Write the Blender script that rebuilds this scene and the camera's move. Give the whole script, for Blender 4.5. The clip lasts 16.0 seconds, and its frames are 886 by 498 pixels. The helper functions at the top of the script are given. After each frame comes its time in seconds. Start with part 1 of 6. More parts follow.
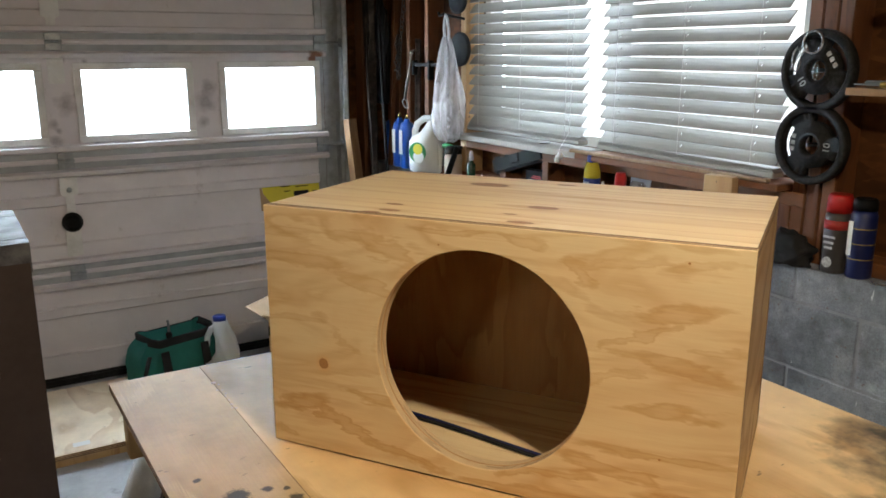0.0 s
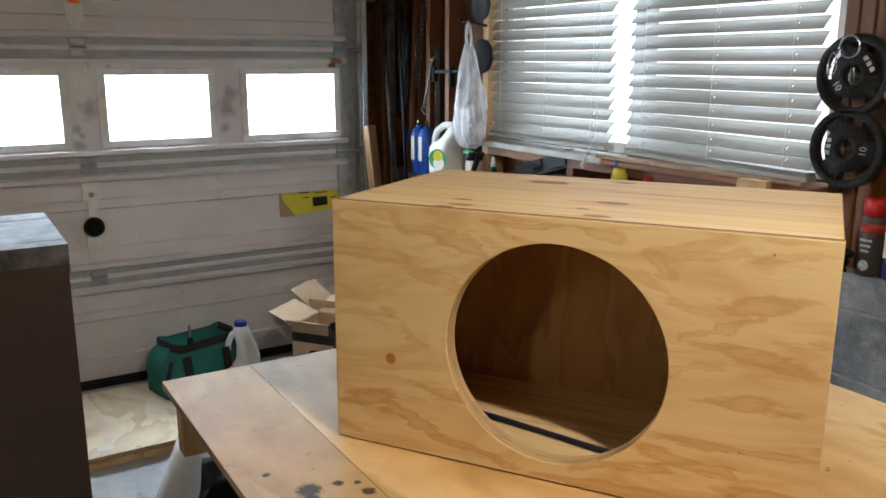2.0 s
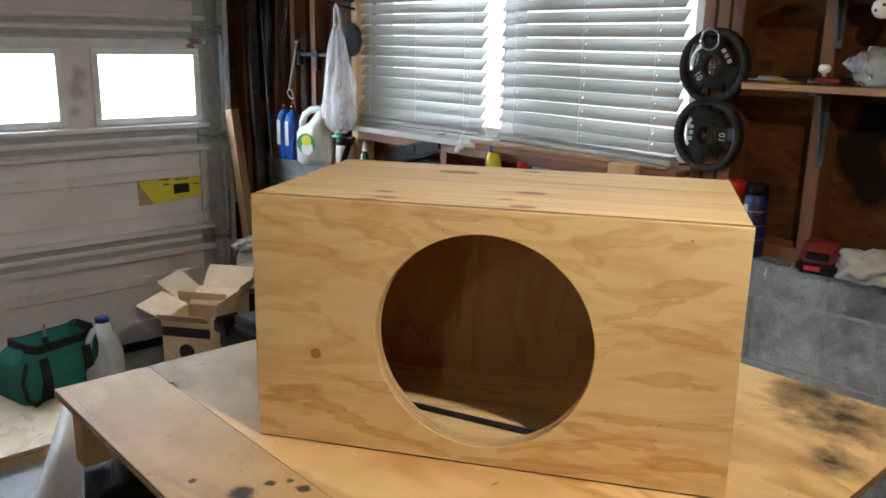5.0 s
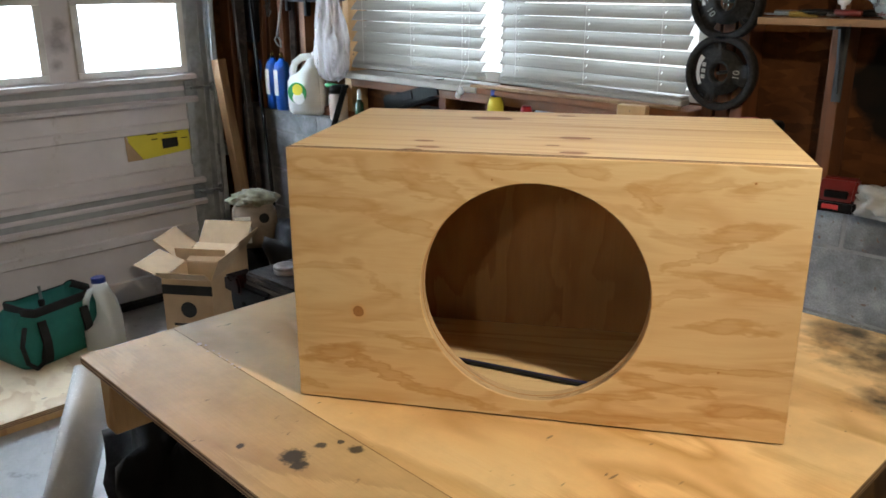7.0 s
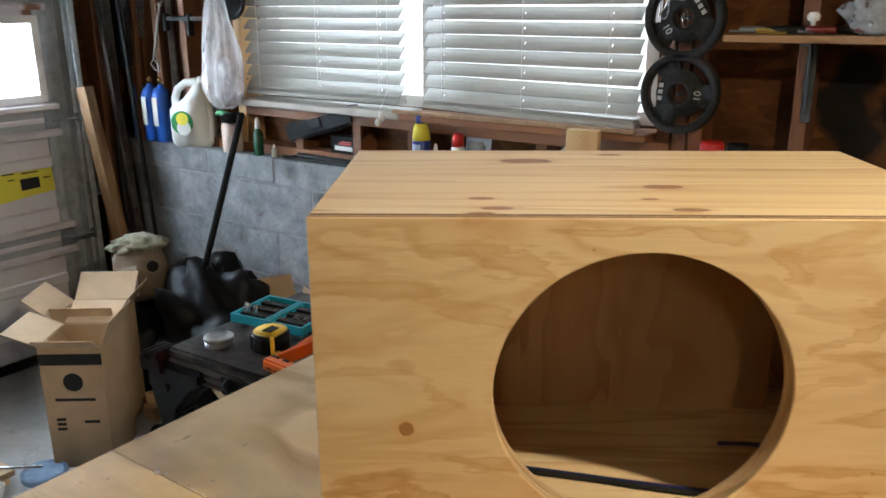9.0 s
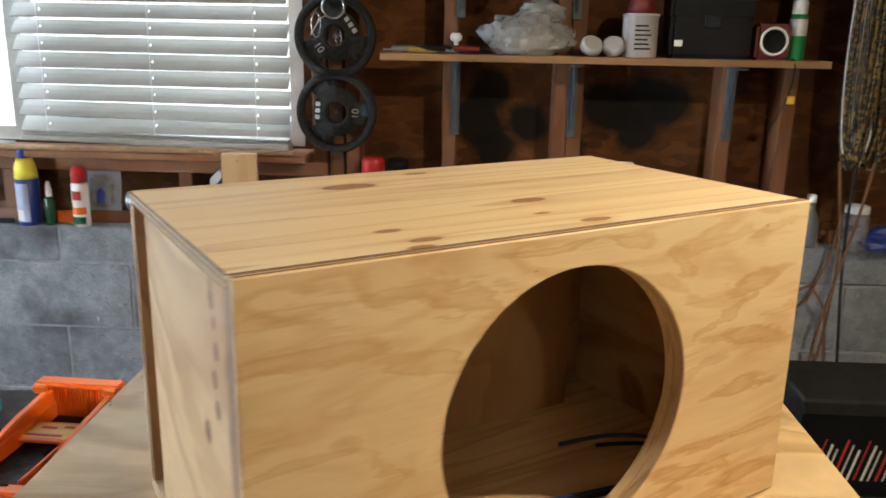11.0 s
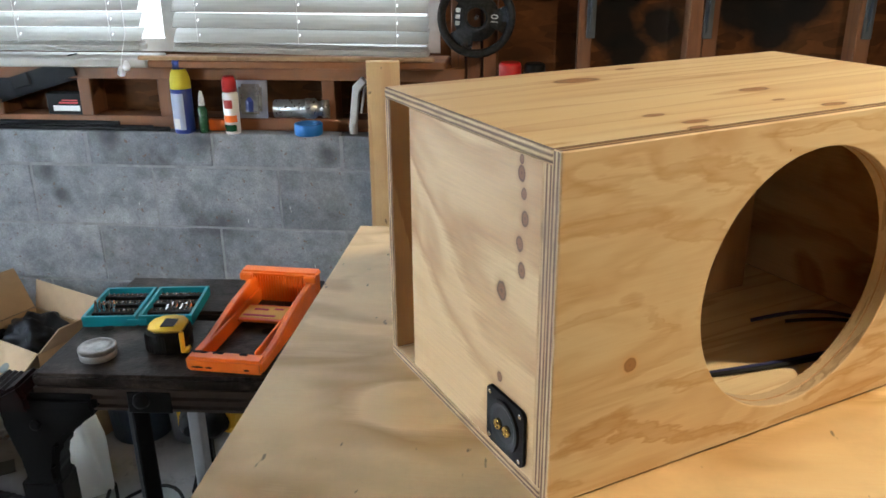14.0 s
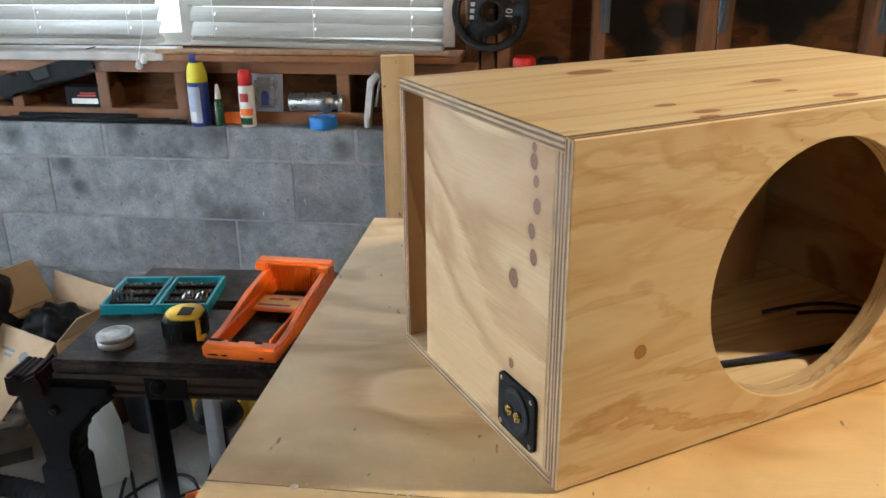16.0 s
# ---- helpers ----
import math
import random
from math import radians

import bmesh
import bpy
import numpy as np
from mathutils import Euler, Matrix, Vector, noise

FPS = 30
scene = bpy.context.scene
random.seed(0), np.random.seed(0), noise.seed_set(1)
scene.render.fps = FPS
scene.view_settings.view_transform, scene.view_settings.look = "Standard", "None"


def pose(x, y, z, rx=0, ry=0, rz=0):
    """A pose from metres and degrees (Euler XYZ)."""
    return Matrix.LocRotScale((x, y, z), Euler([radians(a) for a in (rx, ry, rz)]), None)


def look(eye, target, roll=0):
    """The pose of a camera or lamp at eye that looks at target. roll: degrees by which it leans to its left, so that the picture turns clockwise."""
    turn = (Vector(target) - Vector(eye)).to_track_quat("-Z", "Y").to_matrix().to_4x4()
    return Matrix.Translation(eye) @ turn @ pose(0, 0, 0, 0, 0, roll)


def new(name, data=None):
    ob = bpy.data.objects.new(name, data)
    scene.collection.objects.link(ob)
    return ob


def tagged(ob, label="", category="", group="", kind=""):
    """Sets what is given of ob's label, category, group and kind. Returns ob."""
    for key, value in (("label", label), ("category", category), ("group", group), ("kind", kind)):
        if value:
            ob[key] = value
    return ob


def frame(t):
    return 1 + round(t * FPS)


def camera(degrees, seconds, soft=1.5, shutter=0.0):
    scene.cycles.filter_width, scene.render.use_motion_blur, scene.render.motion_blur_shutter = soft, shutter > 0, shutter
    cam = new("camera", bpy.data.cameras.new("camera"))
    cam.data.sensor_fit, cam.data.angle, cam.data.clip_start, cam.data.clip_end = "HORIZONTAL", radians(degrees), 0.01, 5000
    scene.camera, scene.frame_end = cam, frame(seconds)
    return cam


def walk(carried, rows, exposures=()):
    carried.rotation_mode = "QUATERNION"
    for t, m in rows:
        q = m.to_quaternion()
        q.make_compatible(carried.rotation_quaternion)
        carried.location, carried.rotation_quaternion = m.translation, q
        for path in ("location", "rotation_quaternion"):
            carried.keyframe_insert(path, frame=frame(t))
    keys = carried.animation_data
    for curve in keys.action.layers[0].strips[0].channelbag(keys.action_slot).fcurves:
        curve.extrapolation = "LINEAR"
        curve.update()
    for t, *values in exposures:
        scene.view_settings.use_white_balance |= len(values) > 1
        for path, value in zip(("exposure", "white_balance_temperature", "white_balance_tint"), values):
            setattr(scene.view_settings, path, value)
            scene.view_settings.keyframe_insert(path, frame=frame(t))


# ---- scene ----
cam = camera(57.0, 16.0, soft=1.6, shutter=0.5)
EXPOSURES = [(0.0, 0.0), (5.0, 0.0), (8.0, 0.08), (10.3, 0.32), (11.0, 0.36), (11.5, 0.34), (13.5, 0.32), (16.0, 0.31)]
PATH = [
    (0, (-0.191, 0.043, 1.496), (-1.851, 1.052, 1.023), -0.1),
    (0.5, (-0.211, -0.025, 1.494), (-1.834, 1.051, 1.04), 0.9),
    (1, (-0.213, -0.09, 1.485), (-1.802, 1.038, 1.035), 1.3),
    (1.5, (-0.225, -0.083, 1.489), (-1.842, 1.004, 1.039), 0.7),
    (2, (-0.238, -0.051, 1.473), (-1.902, 0.966, 1.027), 0.1),
    (2.5, (-0.251, -0.037, 1.475), (-1.931, 0.951, 1.025), -0.7),
    (3, (-0.293, -0.063, 1.478), (-1.974, 0.921, 1.025), -1.8),
    (3.5, (-0.327, -0.113, 1.486), (-1.946, 0.97, 1.036), -1.8),
    (3.8, (-0.336, -0.143, 1.495), (-1.876, 1.047, 1.035), -1.2),
    (4, (-0.345, -0.159, 1.49), (-1.833, 1.097, 1.035), -0.0),
    (4.5, (-0.35, -0.185, 1.485), (-1.752, 1.161, 1.014), 1.4),
    (5, (-0.301, -0.143, 1.489), (-1.735, 1.163, 1.002), 1.1),
    (5.2, (-0.296, -0.113, 1.478), (-1.747, 1.167, 0.972), 1.4),
    (7.5, (-0.465, -0.193, 1.485), (-1.772, 1.184, 0.855), -1.0),
    (8, (-0.552, -0.155, 1.486), (-1.777, 1.298, 0.863), -1.6),
    (10.3, (-0.966, -0.124, 1.462), (-1.761, 1.64, 0.956), 0.9),
    (10.5, (-0.968, -0.14, 1.471), (-1.617, 1.682, 0.961), 0.1),
    (11, (-1.172, -0.146, 1.456), (-1.249, 1.786, 0.944), 1.1),
    (11.3, (-1.269, -0.182, 1.454), (-1.273, 1.742, 0.906), 2.3),
    (11.5, (-1.3, -0.179, 1.443), (-1.292, 1.737, 0.869), 2.9),
    (12, (-1.339, -0.185, 1.444), (-1.349, 1.72, 0.833), 3.3),
    (12.5, (-1.374, -0.216, 1.451), (-1.459, 1.674, 0.801), 1.6),
    (13, (-1.392, -0.247, 1.453), (-1.572, 1.623, 0.766), 0.0),
    (13.5, (-1.384, -0.26, 1.449), (-1.583, 1.601, 0.741), -0.4),
    (14, (-1.38, -0.272, 1.449), (-1.593, 1.586, 0.739), -0.5),
    (14.5, (-1.373, -0.29, 1.45), (-1.601, 1.568, 0.747), -1.0),
    (15, (-1.372, -0.293, 1.445), (-1.591, 1.566, 0.74), -1.2),
    (15.5, (-1.376, -0.293, 1.444), (-1.61, 1.56, 0.731), -1.0),
    (16, (-1.378, -0.287, 1.444), (-1.623, 1.564, 0.727), -0.5),
]
walk(cam, [(t, look(eye, target, roll)) for t, eye, target, roll in PATH], EXPOSURES)

# ---- world, daylight and bulbs ----
world = bpy.data.worlds.new("world")
scene.world = world
world.use_nodes = True
sky = world.node_tree.nodes.new("ShaderNodeTexSky")
sky.sky_type, sky.sun_disc, sky.sun_elevation, sky.sun_rotation = "NISHITA", False, radians(40), radians(250)
world.node_tree.links.new(sky.outputs[0], world.node_tree.nodes["Background"].inputs[0])
world.node_tree.nodes["Background"].inputs[1].default_value = 0.08


def area_lamp(name, m, sx, sy, watts, color):
    d = bpy.data.lights.new(name, "AREA")
    d.shape, d.size, d.size_y, d.energy, d.color = "RECTANGLE", sx, sy, watts, color
    ob = new(name, d)
    ob.matrix_world = m
    return ob


def bulb_lamp(name, place, watts, color, radius=0.03):
    d = bpy.data.lights.new(name, "POINT")
    d.energy, d.color, d.shadow_soft_size = watts, color, radius
    ob = new(name, d)
    ob.location = place
    return ob


DAY = (0.72, 0.87, 1.0)
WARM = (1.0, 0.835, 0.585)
area_lamp("daylight_door", look((-5.3, 0.5, 2.9), (0, 0.5, 2.9)), 6.4, 6.8, 5400, DAY)
area_lamp("daylight_window", look((-2.45, 2.75, 1.8), (-2.45, 0, 1.8)), 3.2, 2.2, 33, (0.90, 0.95, 1.0))
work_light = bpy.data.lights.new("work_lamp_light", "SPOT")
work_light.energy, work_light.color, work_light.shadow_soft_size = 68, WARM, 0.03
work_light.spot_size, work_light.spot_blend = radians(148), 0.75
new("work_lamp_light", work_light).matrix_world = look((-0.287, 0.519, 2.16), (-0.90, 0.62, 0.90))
bulb_lamp("rear_bulb_light", (0.27, -2.08, 2.33), 23, WARM)
# Unseen fill lamp, added to warm the box end, left tabletop and inner wall.
bulb_lamp("side_fill_light", (-1.40, -2.20, 2.33), 8, WARM)

# ---- materials ----
DOOR_X = -4.10


def material(name, rough=0.6, metal=0.0):
    m = bpy.data.materials.new(name)
    m.use_nodes = True
    b = m.node_tree.nodes["Principled BSDF"]
    b.inputs["Roughness"].default_value, b.inputs["Metallic"].default_value = rough, metal
    return m, m.node_tree, b


def place(nt, scale=(1, 1, 1), loc=(0, 0, 0), rot=(0, 0, 0)):
    c = nt.nodes.new("ShaderNodeTexCoord")
    mp = nt.nodes.new("ShaderNodeMapping")
    mp.inputs["Scale"].default_value, mp.inputs["Location"].default_value = scale, loc
    mp.inputs["Rotation"].default_value = rot
    nt.links.new(c.outputs["Object"], mp.inputs[0])
    return mp.outputs[0]


def noise_tex(nt, vec, scale, detail=3.0, rough=0.55, distortion=0.0):
    n = nt.nodes.new("ShaderNodeTexNoise")
    for key, value in (("Scale", scale), ("Detail", detail), ("Roughness", rough), ("Distortion", distortion)):
        n.inputs[key].default_value = value
    nt.links.new(vec, n.inputs["Vector"])
    return n.outputs[0]


def calc(nt, op, a, b=0.0, c=0.0):
    n = nt.nodes.new("ShaderNodeMath")
    n.operation = op
    for i, v in enumerate((a, b, c)):
        if isinstance(v, (int, float)):
            n.inputs[i].default_value = v
        else:
            nt.links.new(v, n.inputs[i])
    return n.outputs[0]


def ramp(nt, fac, stops):
    n = nt.nodes.new("ShaderNodeValToRGB")
    e = n.color_ramp.elements
    while len(e) < len(stops):
        e.new(0.5)
    for el, (p, c) in zip(e, stops):
        el.position = p
        el.color = (c, c, c, 1) if isinstance(c, (int, float)) else (*c, 1)
    nt.links.new(fac, n.inputs[0])
    return n.outputs[0]


def mix(nt, fac, a, b, blend="MIX"):
    n = nt.nodes.new("ShaderNodeMix")
    n.data_type, n.blend_type = "RGBA", blend
    for i, v in ((0, fac), (6, a), (7, b)):
        if isinstance(v, (int, float)):
            n.inputs[i].default_value = v
        elif isinstance(v, tuple):
            n.inputs[i].default_value = (*v, 1)
        else:
            nt.links.new(v, n.inputs[i])
    return n.outputs[2]


def bump(nt, bsdf, height, strength=0.3, dist=0.002):
    n = nt.nodes.new("ShaderNodeBump")
    n.inputs["Strength"].default_value, n.inputs["Distance"].default_value = strength, dist
    nt.links.new(height, n.inputs["Height"])
    nt.links.new(n.outputs[0], bsdf.inputs["Normal"])


def rand(nt):
    return nt.nodes.new("ShaderNodeObjectInfo").outputs["Random"]


def spots(nt, color, marks, stretch, dark, inner=0.62, ragged=0.7, size=90.0, core=0.95):
    """Round marks (x, y, z, radius) in the object's own coordinates, softened at the rim."""
    if not marks:
        return color
    n = calc(nt, "MULTIPLY", calc(nt, "SUBTRACT", noise_tex(nt, place(nt), size, 3.0), 0.5), ragged)
    for x, y, z, r in marks:
        v = place(nt, stretch, tuple(-a * s for a, s in zip((x, y, z), stretch)))
        wob = nt.nodes.new("ShaderNodeVectorMath")
        wob.operation = "LENGTH"
        nt.links.new(v, wob.inputs[0])
        d = calc(nt, "ADD", calc(nt, "DIVIDE", wob.outputs["Value"], r), n)
        color = mix(nt, ramp(nt, d, ((inner * 0.55, core), (inner, 0.95), (1.0, 0.0))), color, dark)
    return color


def knot_marks(nt, color, knots, stretch, dark, rings):
    """Knots with a dark ring, a paler heart with year rings, and a reddish halo in the wood round them."""
    n = calc(nt, "MULTIPLY", calc(nt, "SUBTRACT", noise_tex(nt, place(nt), 75.0, 3.0), 0.5), 0.55)
    pale = tuple(c * (1.0 + 0.75 * rings) for c in dark)
    for x, y, z, r in knots:
        v = place(nt, stretch, tuple(-a * s for a, s in zip((x, y, z), stretch)))
        wob = nt.nodes.new("ShaderNodeVectorMath")
        wob.operation = "LENGTH"
        nt.links.new(v, wob.inputs[0])
        d = calc(nt, "ADD", calc(nt, "DIVIDE", wob.outputs["Value"], r), n)
        halo = ramp(nt, calc(nt, "MULTIPLY", d, 0.5), ((0.38, 0.55), (0.60, 0.16), (0.95, 0.0)))
        color = mix(nt, halo, color, tuple(c * 2.0 for c in dark))
        heart = mix(nt, ramp(nt, d, ((0.0, 0.9), (0.16, 0.75), (0.26, 0.1), (0.48, 0.45), (0.60, 0.15), (0.74, 1.0), (0.9, 1.0))), pale, tuple(c * (1.0 - 0.38 * rings) for c in dark))
        color = mix(nt, ramp(nt, d, ((0.84, 0.93), (1.0, 0.0))), color, heart)
    return color


def flame_marks(nt, color, flames, dark, seed):
    """Where the knife crossed a growth ring: brown tongues (x, z, half length, half height, tilt, strength) along the grain."""
    warp = nt.nodes.new("ShaderNodeTexNoise")
    for key, value in (("Scale", 1.0), ("Detail", 4.0), ("Roughness", 0.6)):
        warp.inputs[key].default_value = value
    nt.links.new(place(nt, (9, 9, 30), (seed, 0, 0)), warp.inputs["Vector"])
    mid, fit, add = (nt.nodes.new("ShaderNodeVectorMath") for _ in range(3))
    mid.operation, fit.operation, add.operation = "SUBTRACT", "MULTIPLY", "ADD"
    nt.links.new(warp.outputs["Color"], mid.inputs[0])
    mid.inputs[1].default_value = (0.5, 0.5, 0.5)
    nt.links.new(mid.outputs[0], fit.inputs[0])
    fit.inputs[1].default_value = (0.20, 0.0, 0.040)
    nt.links.new(fit.outputs[0], add.inputs[0])
    nt.links.new(place(nt), add.inputs[1])
    total = None
    for x, z, rx, rz, tilt, strength in flames:
        mp = nt.nodes.new("ShaderNodeMapping")
        mp.vector_type = "TEXTURE"
        mp.inputs["Location"].default_value = (x, 0, z)
        mp.inputs["Rotation"].default_value = (0, radians(-tilt), 0)
        mp.inputs["Scale"].default_value = (rx * 1.45, 10.0, rz * 0.85)
        nt.links.new(add.outputs[0], mp.inputs[0])
        ln = nt.nodes.new("ShaderNodeVectorMath")
        ln.operation = "LENGTH"
        nt.links.new(mp.outputs[0], ln.inputs[0])
        one = calc(nt, "MULTIPLY", ramp(nt, ln.outputs["Value"], ((0.0, 0.50), (0.40, 0.60), (0.66, 1.0), (0.84, 0.62), (1.12, 0.0))), strength * 0.86)
        total = one if total is None else calc(nt, "MAXIMUM", total, one)
    return mix(nt, total, color, dark)


def pine(name, light, dark, grain, rings=6.0, lines=0.35, rough=0.5, seed=0.0, knots=(), stretch=(1, 1, 1), fine=(5, 120, 120), knot_color=(0.16, 0.055, 0.018), grime=0.0, ring_scale=2.0, contrast=0.75, stains=(), jag=0.035, twist=0.6, flames=(), tone=0.0, knot_rings=1.0, stain_core=0.05, band=((0.10, 0.0), (0.55, 0.22), (0.90, 1.0), (0.96, 0.9), (1.0, 0.0))):
    """Rotary-cut softwood veneer: wandering growth rings, fine fibres, knots and grime."""
    m, nt, b = material(name, rough)
    v = place(nt, grain, (seed, seed * 0.7, seed * 1.3))
    n = noise_tex(nt, v, ring_scale, 3.0, 0.5, twist)
    fib = noise_tex(nt, place(nt, fine, (seed, 0, 0)), 3.0, 4.0, 0.65)
    n = calc(nt, "MULTIPLY_ADD", fib, jag, n)
    rings_fac = ramp(nt, calc(nt, "FRACT", calc(nt, "MULTIPLY", n, rings * 1.4)), band)
    blotch = noise_tex(nt, place(nt, grain, (seed + 3, 0, 0)), 3.0, 2.0)
    fac = calc(nt, "MULTIPLY", rings_fac, calc(nt, "MULTIPLY_ADD", blotch, 1.7, -0.15))
    color = mix(nt, calc(nt, "MULTIPLY", fac, contrast), light, dark)
    if flames:
        color = flame_marks(nt, color, flames, dark, seed)
    if tone:
        wide = noise_tex(nt, place(nt, tuple(0.6 * g for g in grain), (seed + 9, 4, 2)), 3.0, 3.0, 0.6)
        color = mix(nt, tone, color, ramp(nt, wide, ((0.3, (0.40, 0.33, 0.27)), (0.7, (0.60, 0.64, 0.68)))), "OVERLAY")
    color = mix(nt, lines, color, ramp(nt, fib, ((0.25, 0.35), (0.5, 0.5), (0.75, 0.62))), "OVERLAY")
    if grime:
        g = noise_tex(nt, place(nt, (1, 1, 1), (seed, 5, 0)), 6.0, 5.0, 0.7)
        color = mix(nt, calc(nt, "MULTIPLY", ramp(nt, g, ((0.42, 0.0), (0.75, 1.0))), grime), color, (0.10, 0.07, 0.05))
        tick = noise_tex(nt, place(nt, (55, 22, 22), (seed, 2, 9)), 1.0, 2.0)
        color = mix(nt, calc(nt, "MULTIPLY", ramp(nt, tick, ((0.715, 0.0), (0.75, 1.0))), 0.7), color, (0.07, 0.045, 0.03))
    if knots:
        color = knot_marks(nt, color, knots, stretch, knot_color, knot_rings)
    color = spots(nt, color, stains, (1, 1, 1), (0.03, 0.027, 0.025), stain_core, 1.3, 30.0 if stain_core < 0.2 else 110.0)
    nt.links.new(color, b.inputs["Base Color"])
    nt.links.new(calc(nt, "MULTIPLY_ADD", fib, 0.25, rough - 0.12), b.inputs["Roughness"])
    bump(nt, b, fib, 0.12, 0.001)
    return m


def ply_edge(name, axis):
    """The layered edge of plywood, its plies stacked along one axis."""
    m, nt, b = material(name, 0.7)
    s = nt.nodes.new("ShaderNodeSeparateXYZ")
    nt.links.new(place(nt), s.inputs[0])
    w = calc(nt, "SINE", calc(nt, "MULTIPLY", s.outputs[axis], 2 * math.pi / 0.0062))
    along = [22.0, 22.0, 22.0]
    along[axis] = 260.0
    n = noise_tex(nt, place(nt, tuple(along)), 1.0, 4.0, 0.7)
    f = calc(nt, "MULTIPLY_ADD", w, 0.38, calc(nt, "MULTIPLY_ADD", n, 1.1, -0.1))
    c = ramp(nt, f, ((0.16, (0.11, 0.056, 0.028)), (0.46, (0.31, 0.185, 0.092)), (0.72, (0.48, 0.315, 0.16)), (1.0, (0.56, 0.39, 0.21))))
    blot = noise_tex(nt, place(nt, (14, 14, 14), (3, 1, 2)), 1.0, 3.0, 0.6)
    c = mix(nt, ramp(nt, blot, ((0.52, 0.0), (0.70, 0.55))), c, (0.17, 0.10, 0.06))
    nt.links.new(c, b.inputs["Base Color"])
    bump(nt, b, f, 0.3, 0.001)
    return m


def plain(name, color, rough=0.5, metal=0.0, vary=0.12, scale=14.0, relief=0.05, random=0.0, dirt=None, dirt_amount=0.4):
    """Paint, plastic or metal with blotches at two scales, fine relief and optional dirt."""
    m, nt, b = material(name, rough, metal)
    if max(color) < 0.03:
        b.inputs["Specular IOR Level"].default_value = 0.13
    n = noise_tex(nt, place(nt), scale, 4.0, 0.6)
    lo, hi = tuple(c * (1 - vary) for c in color), tuple(min(1.0, c * (1 + vary)) for c in color)
    out = ramp(nt, n, ((0.3, lo), (0.7, hi)))
    if random:
        out = mix(nt, 1.0, out, ramp(nt, rand(nt), ((0.0, 1 - random), (1.0, 1.0))), "MULTIPLY")
    if dirt:
        d = noise_tex(nt, place(nt, (1, 1, 1), (7, 3, 1)), scale * 0.45, 6.0, 0.7)
        out = mix(nt, calc(nt, "MULTIPLY", ramp(nt, d, ((0.48, 0.0), (0.72, 1.0))), dirt_amount), out, dirt)
    nt.links.new(out, b.inputs["Base Color"])
    fine = noise_tex(nt, place(nt), scale * 9, 2.0)
    nt.links.new(calc(nt, "MULTIPLY_ADD", fine, 0.2, max(0.02, rough - 0.1)), b.inputs["Roughness"])
    bump(nt, b, fine, relief, 0.001)
    return m


def film(name, color, clear=0.4, rough=0.25, through_light=0.3, folds=(1, 1, 1)):
    """Thin plastic film: part clear, part milky, part shiny."""
    m, nt, b = material(name, rough)
    b.inputs["Base Color"].default_value = (*color, 1)
    tr, tl = nt.nodes.new("ShaderNodeBsdfTransparent"), nt.nodes.new("ShaderNodeBsdfTranslucent")
    tl.inputs[0].default_value = (*color, 1)
    a, c = nt.nodes.new("ShaderNodeMixShader"), nt.nodes.new("ShaderNodeMixShader")
    a.inputs[0].default_value = through_light
    nt.links.new(b.outputs[0], a.inputs[1])
    nt.links.new(tl.outputs[0], a.inputs[2])
    n = noise_tex(nt, place(nt, folds), 30.0, 3.0)
    nt.links.new(ramp(nt, n, ((0.3, clear * 0.65), (0.7, min(1.0, clear * 1.35)))), c.inputs[0])
    nt.links.new(a.outputs[0], c.inputs[1])
    nt.links.new(tr.outputs[0], c.inputs[2])
    nt.links.new(c.outputs[0], nt.nodes["Material Output"].inputs[0])
    bump(nt, b, n, 0.4, 0.004)
    return m


SOFT = ((0.05, 0.0), (0.38, 0.2), (0.60, 0.72), (0.74, 1.0), (0.88, 0.6), (1.0, 0.0))
TOP_KNOTS = ((0.240, 0.311, 0.383, 0.017), (0.389, 0.148, 0.383, 0.0115), (0.394, 0.037, 0.383, 0.009), (0.193, 0.041, 0.383, 0.008), (0.176, 0.019, 0.383, 0.007), (0.177, 0.086, 0.383, 0.007), (0.361, 0.085, 0.383, 0.005), (0.36, 0.36, 0.383, 0.008))
SIDE_KNOTS = ((0, 0.066, 0.348, 0.008), (0, 0.061, 0.328, 0.006), (0, 0.058, 0.304, 0.008), (0, 0.066, 0.275, 0.008), (0, 0.062, 0.248, 0.008), (0, 0.099, 0.212, 0.0115), (0, 0.100, 0.108, 0.006), (0, 0.066, 0.362, 0.005))
FLAMES = (
    (0.062, 0.078, 0.050, 0.020, 12, 0.85), (0.150, 0.050, 0.070, 0.012, -22, 0.75), (0.225, 0.028, 0.050, 0.012, -12, 0.8), (0.192, 0.104, 0.040, 0.013, -6, 0.7), (0.028, 0.020, 0.034, 0.008, -10, 0.5),
    (0.075, 0.305, 0.062, 0.012, 3, 0.55), (0.040, 0.345, 0.045, 0.009, 4, 0.42), (0.178, 0.277, 0.050, 0.014, -18, 0.5), (0.205, 0.338, 0.036, 0.020, -30, 0.55), (0.135, 0.350, 0.040, 0.008, 0, 0.4), (0.034, 0.211, 0.040, 0.010, 6, 0.42), (0.128, 0.186, 0.038, 0.008, -25, 0.40),
    (0.310, 0.371, 0.060, 0.007, 0, 0.6), (0.420, 0.366, 0.040, 0.009, -8, 0.55), (0.490, 0.332, 0.014, 0.026, -12, 0.55), (0.540, 0.352, 0.040, 0.011, 15, 0.42), (0.640, 0.358, 0.044, 0.007, 4, 0.38),
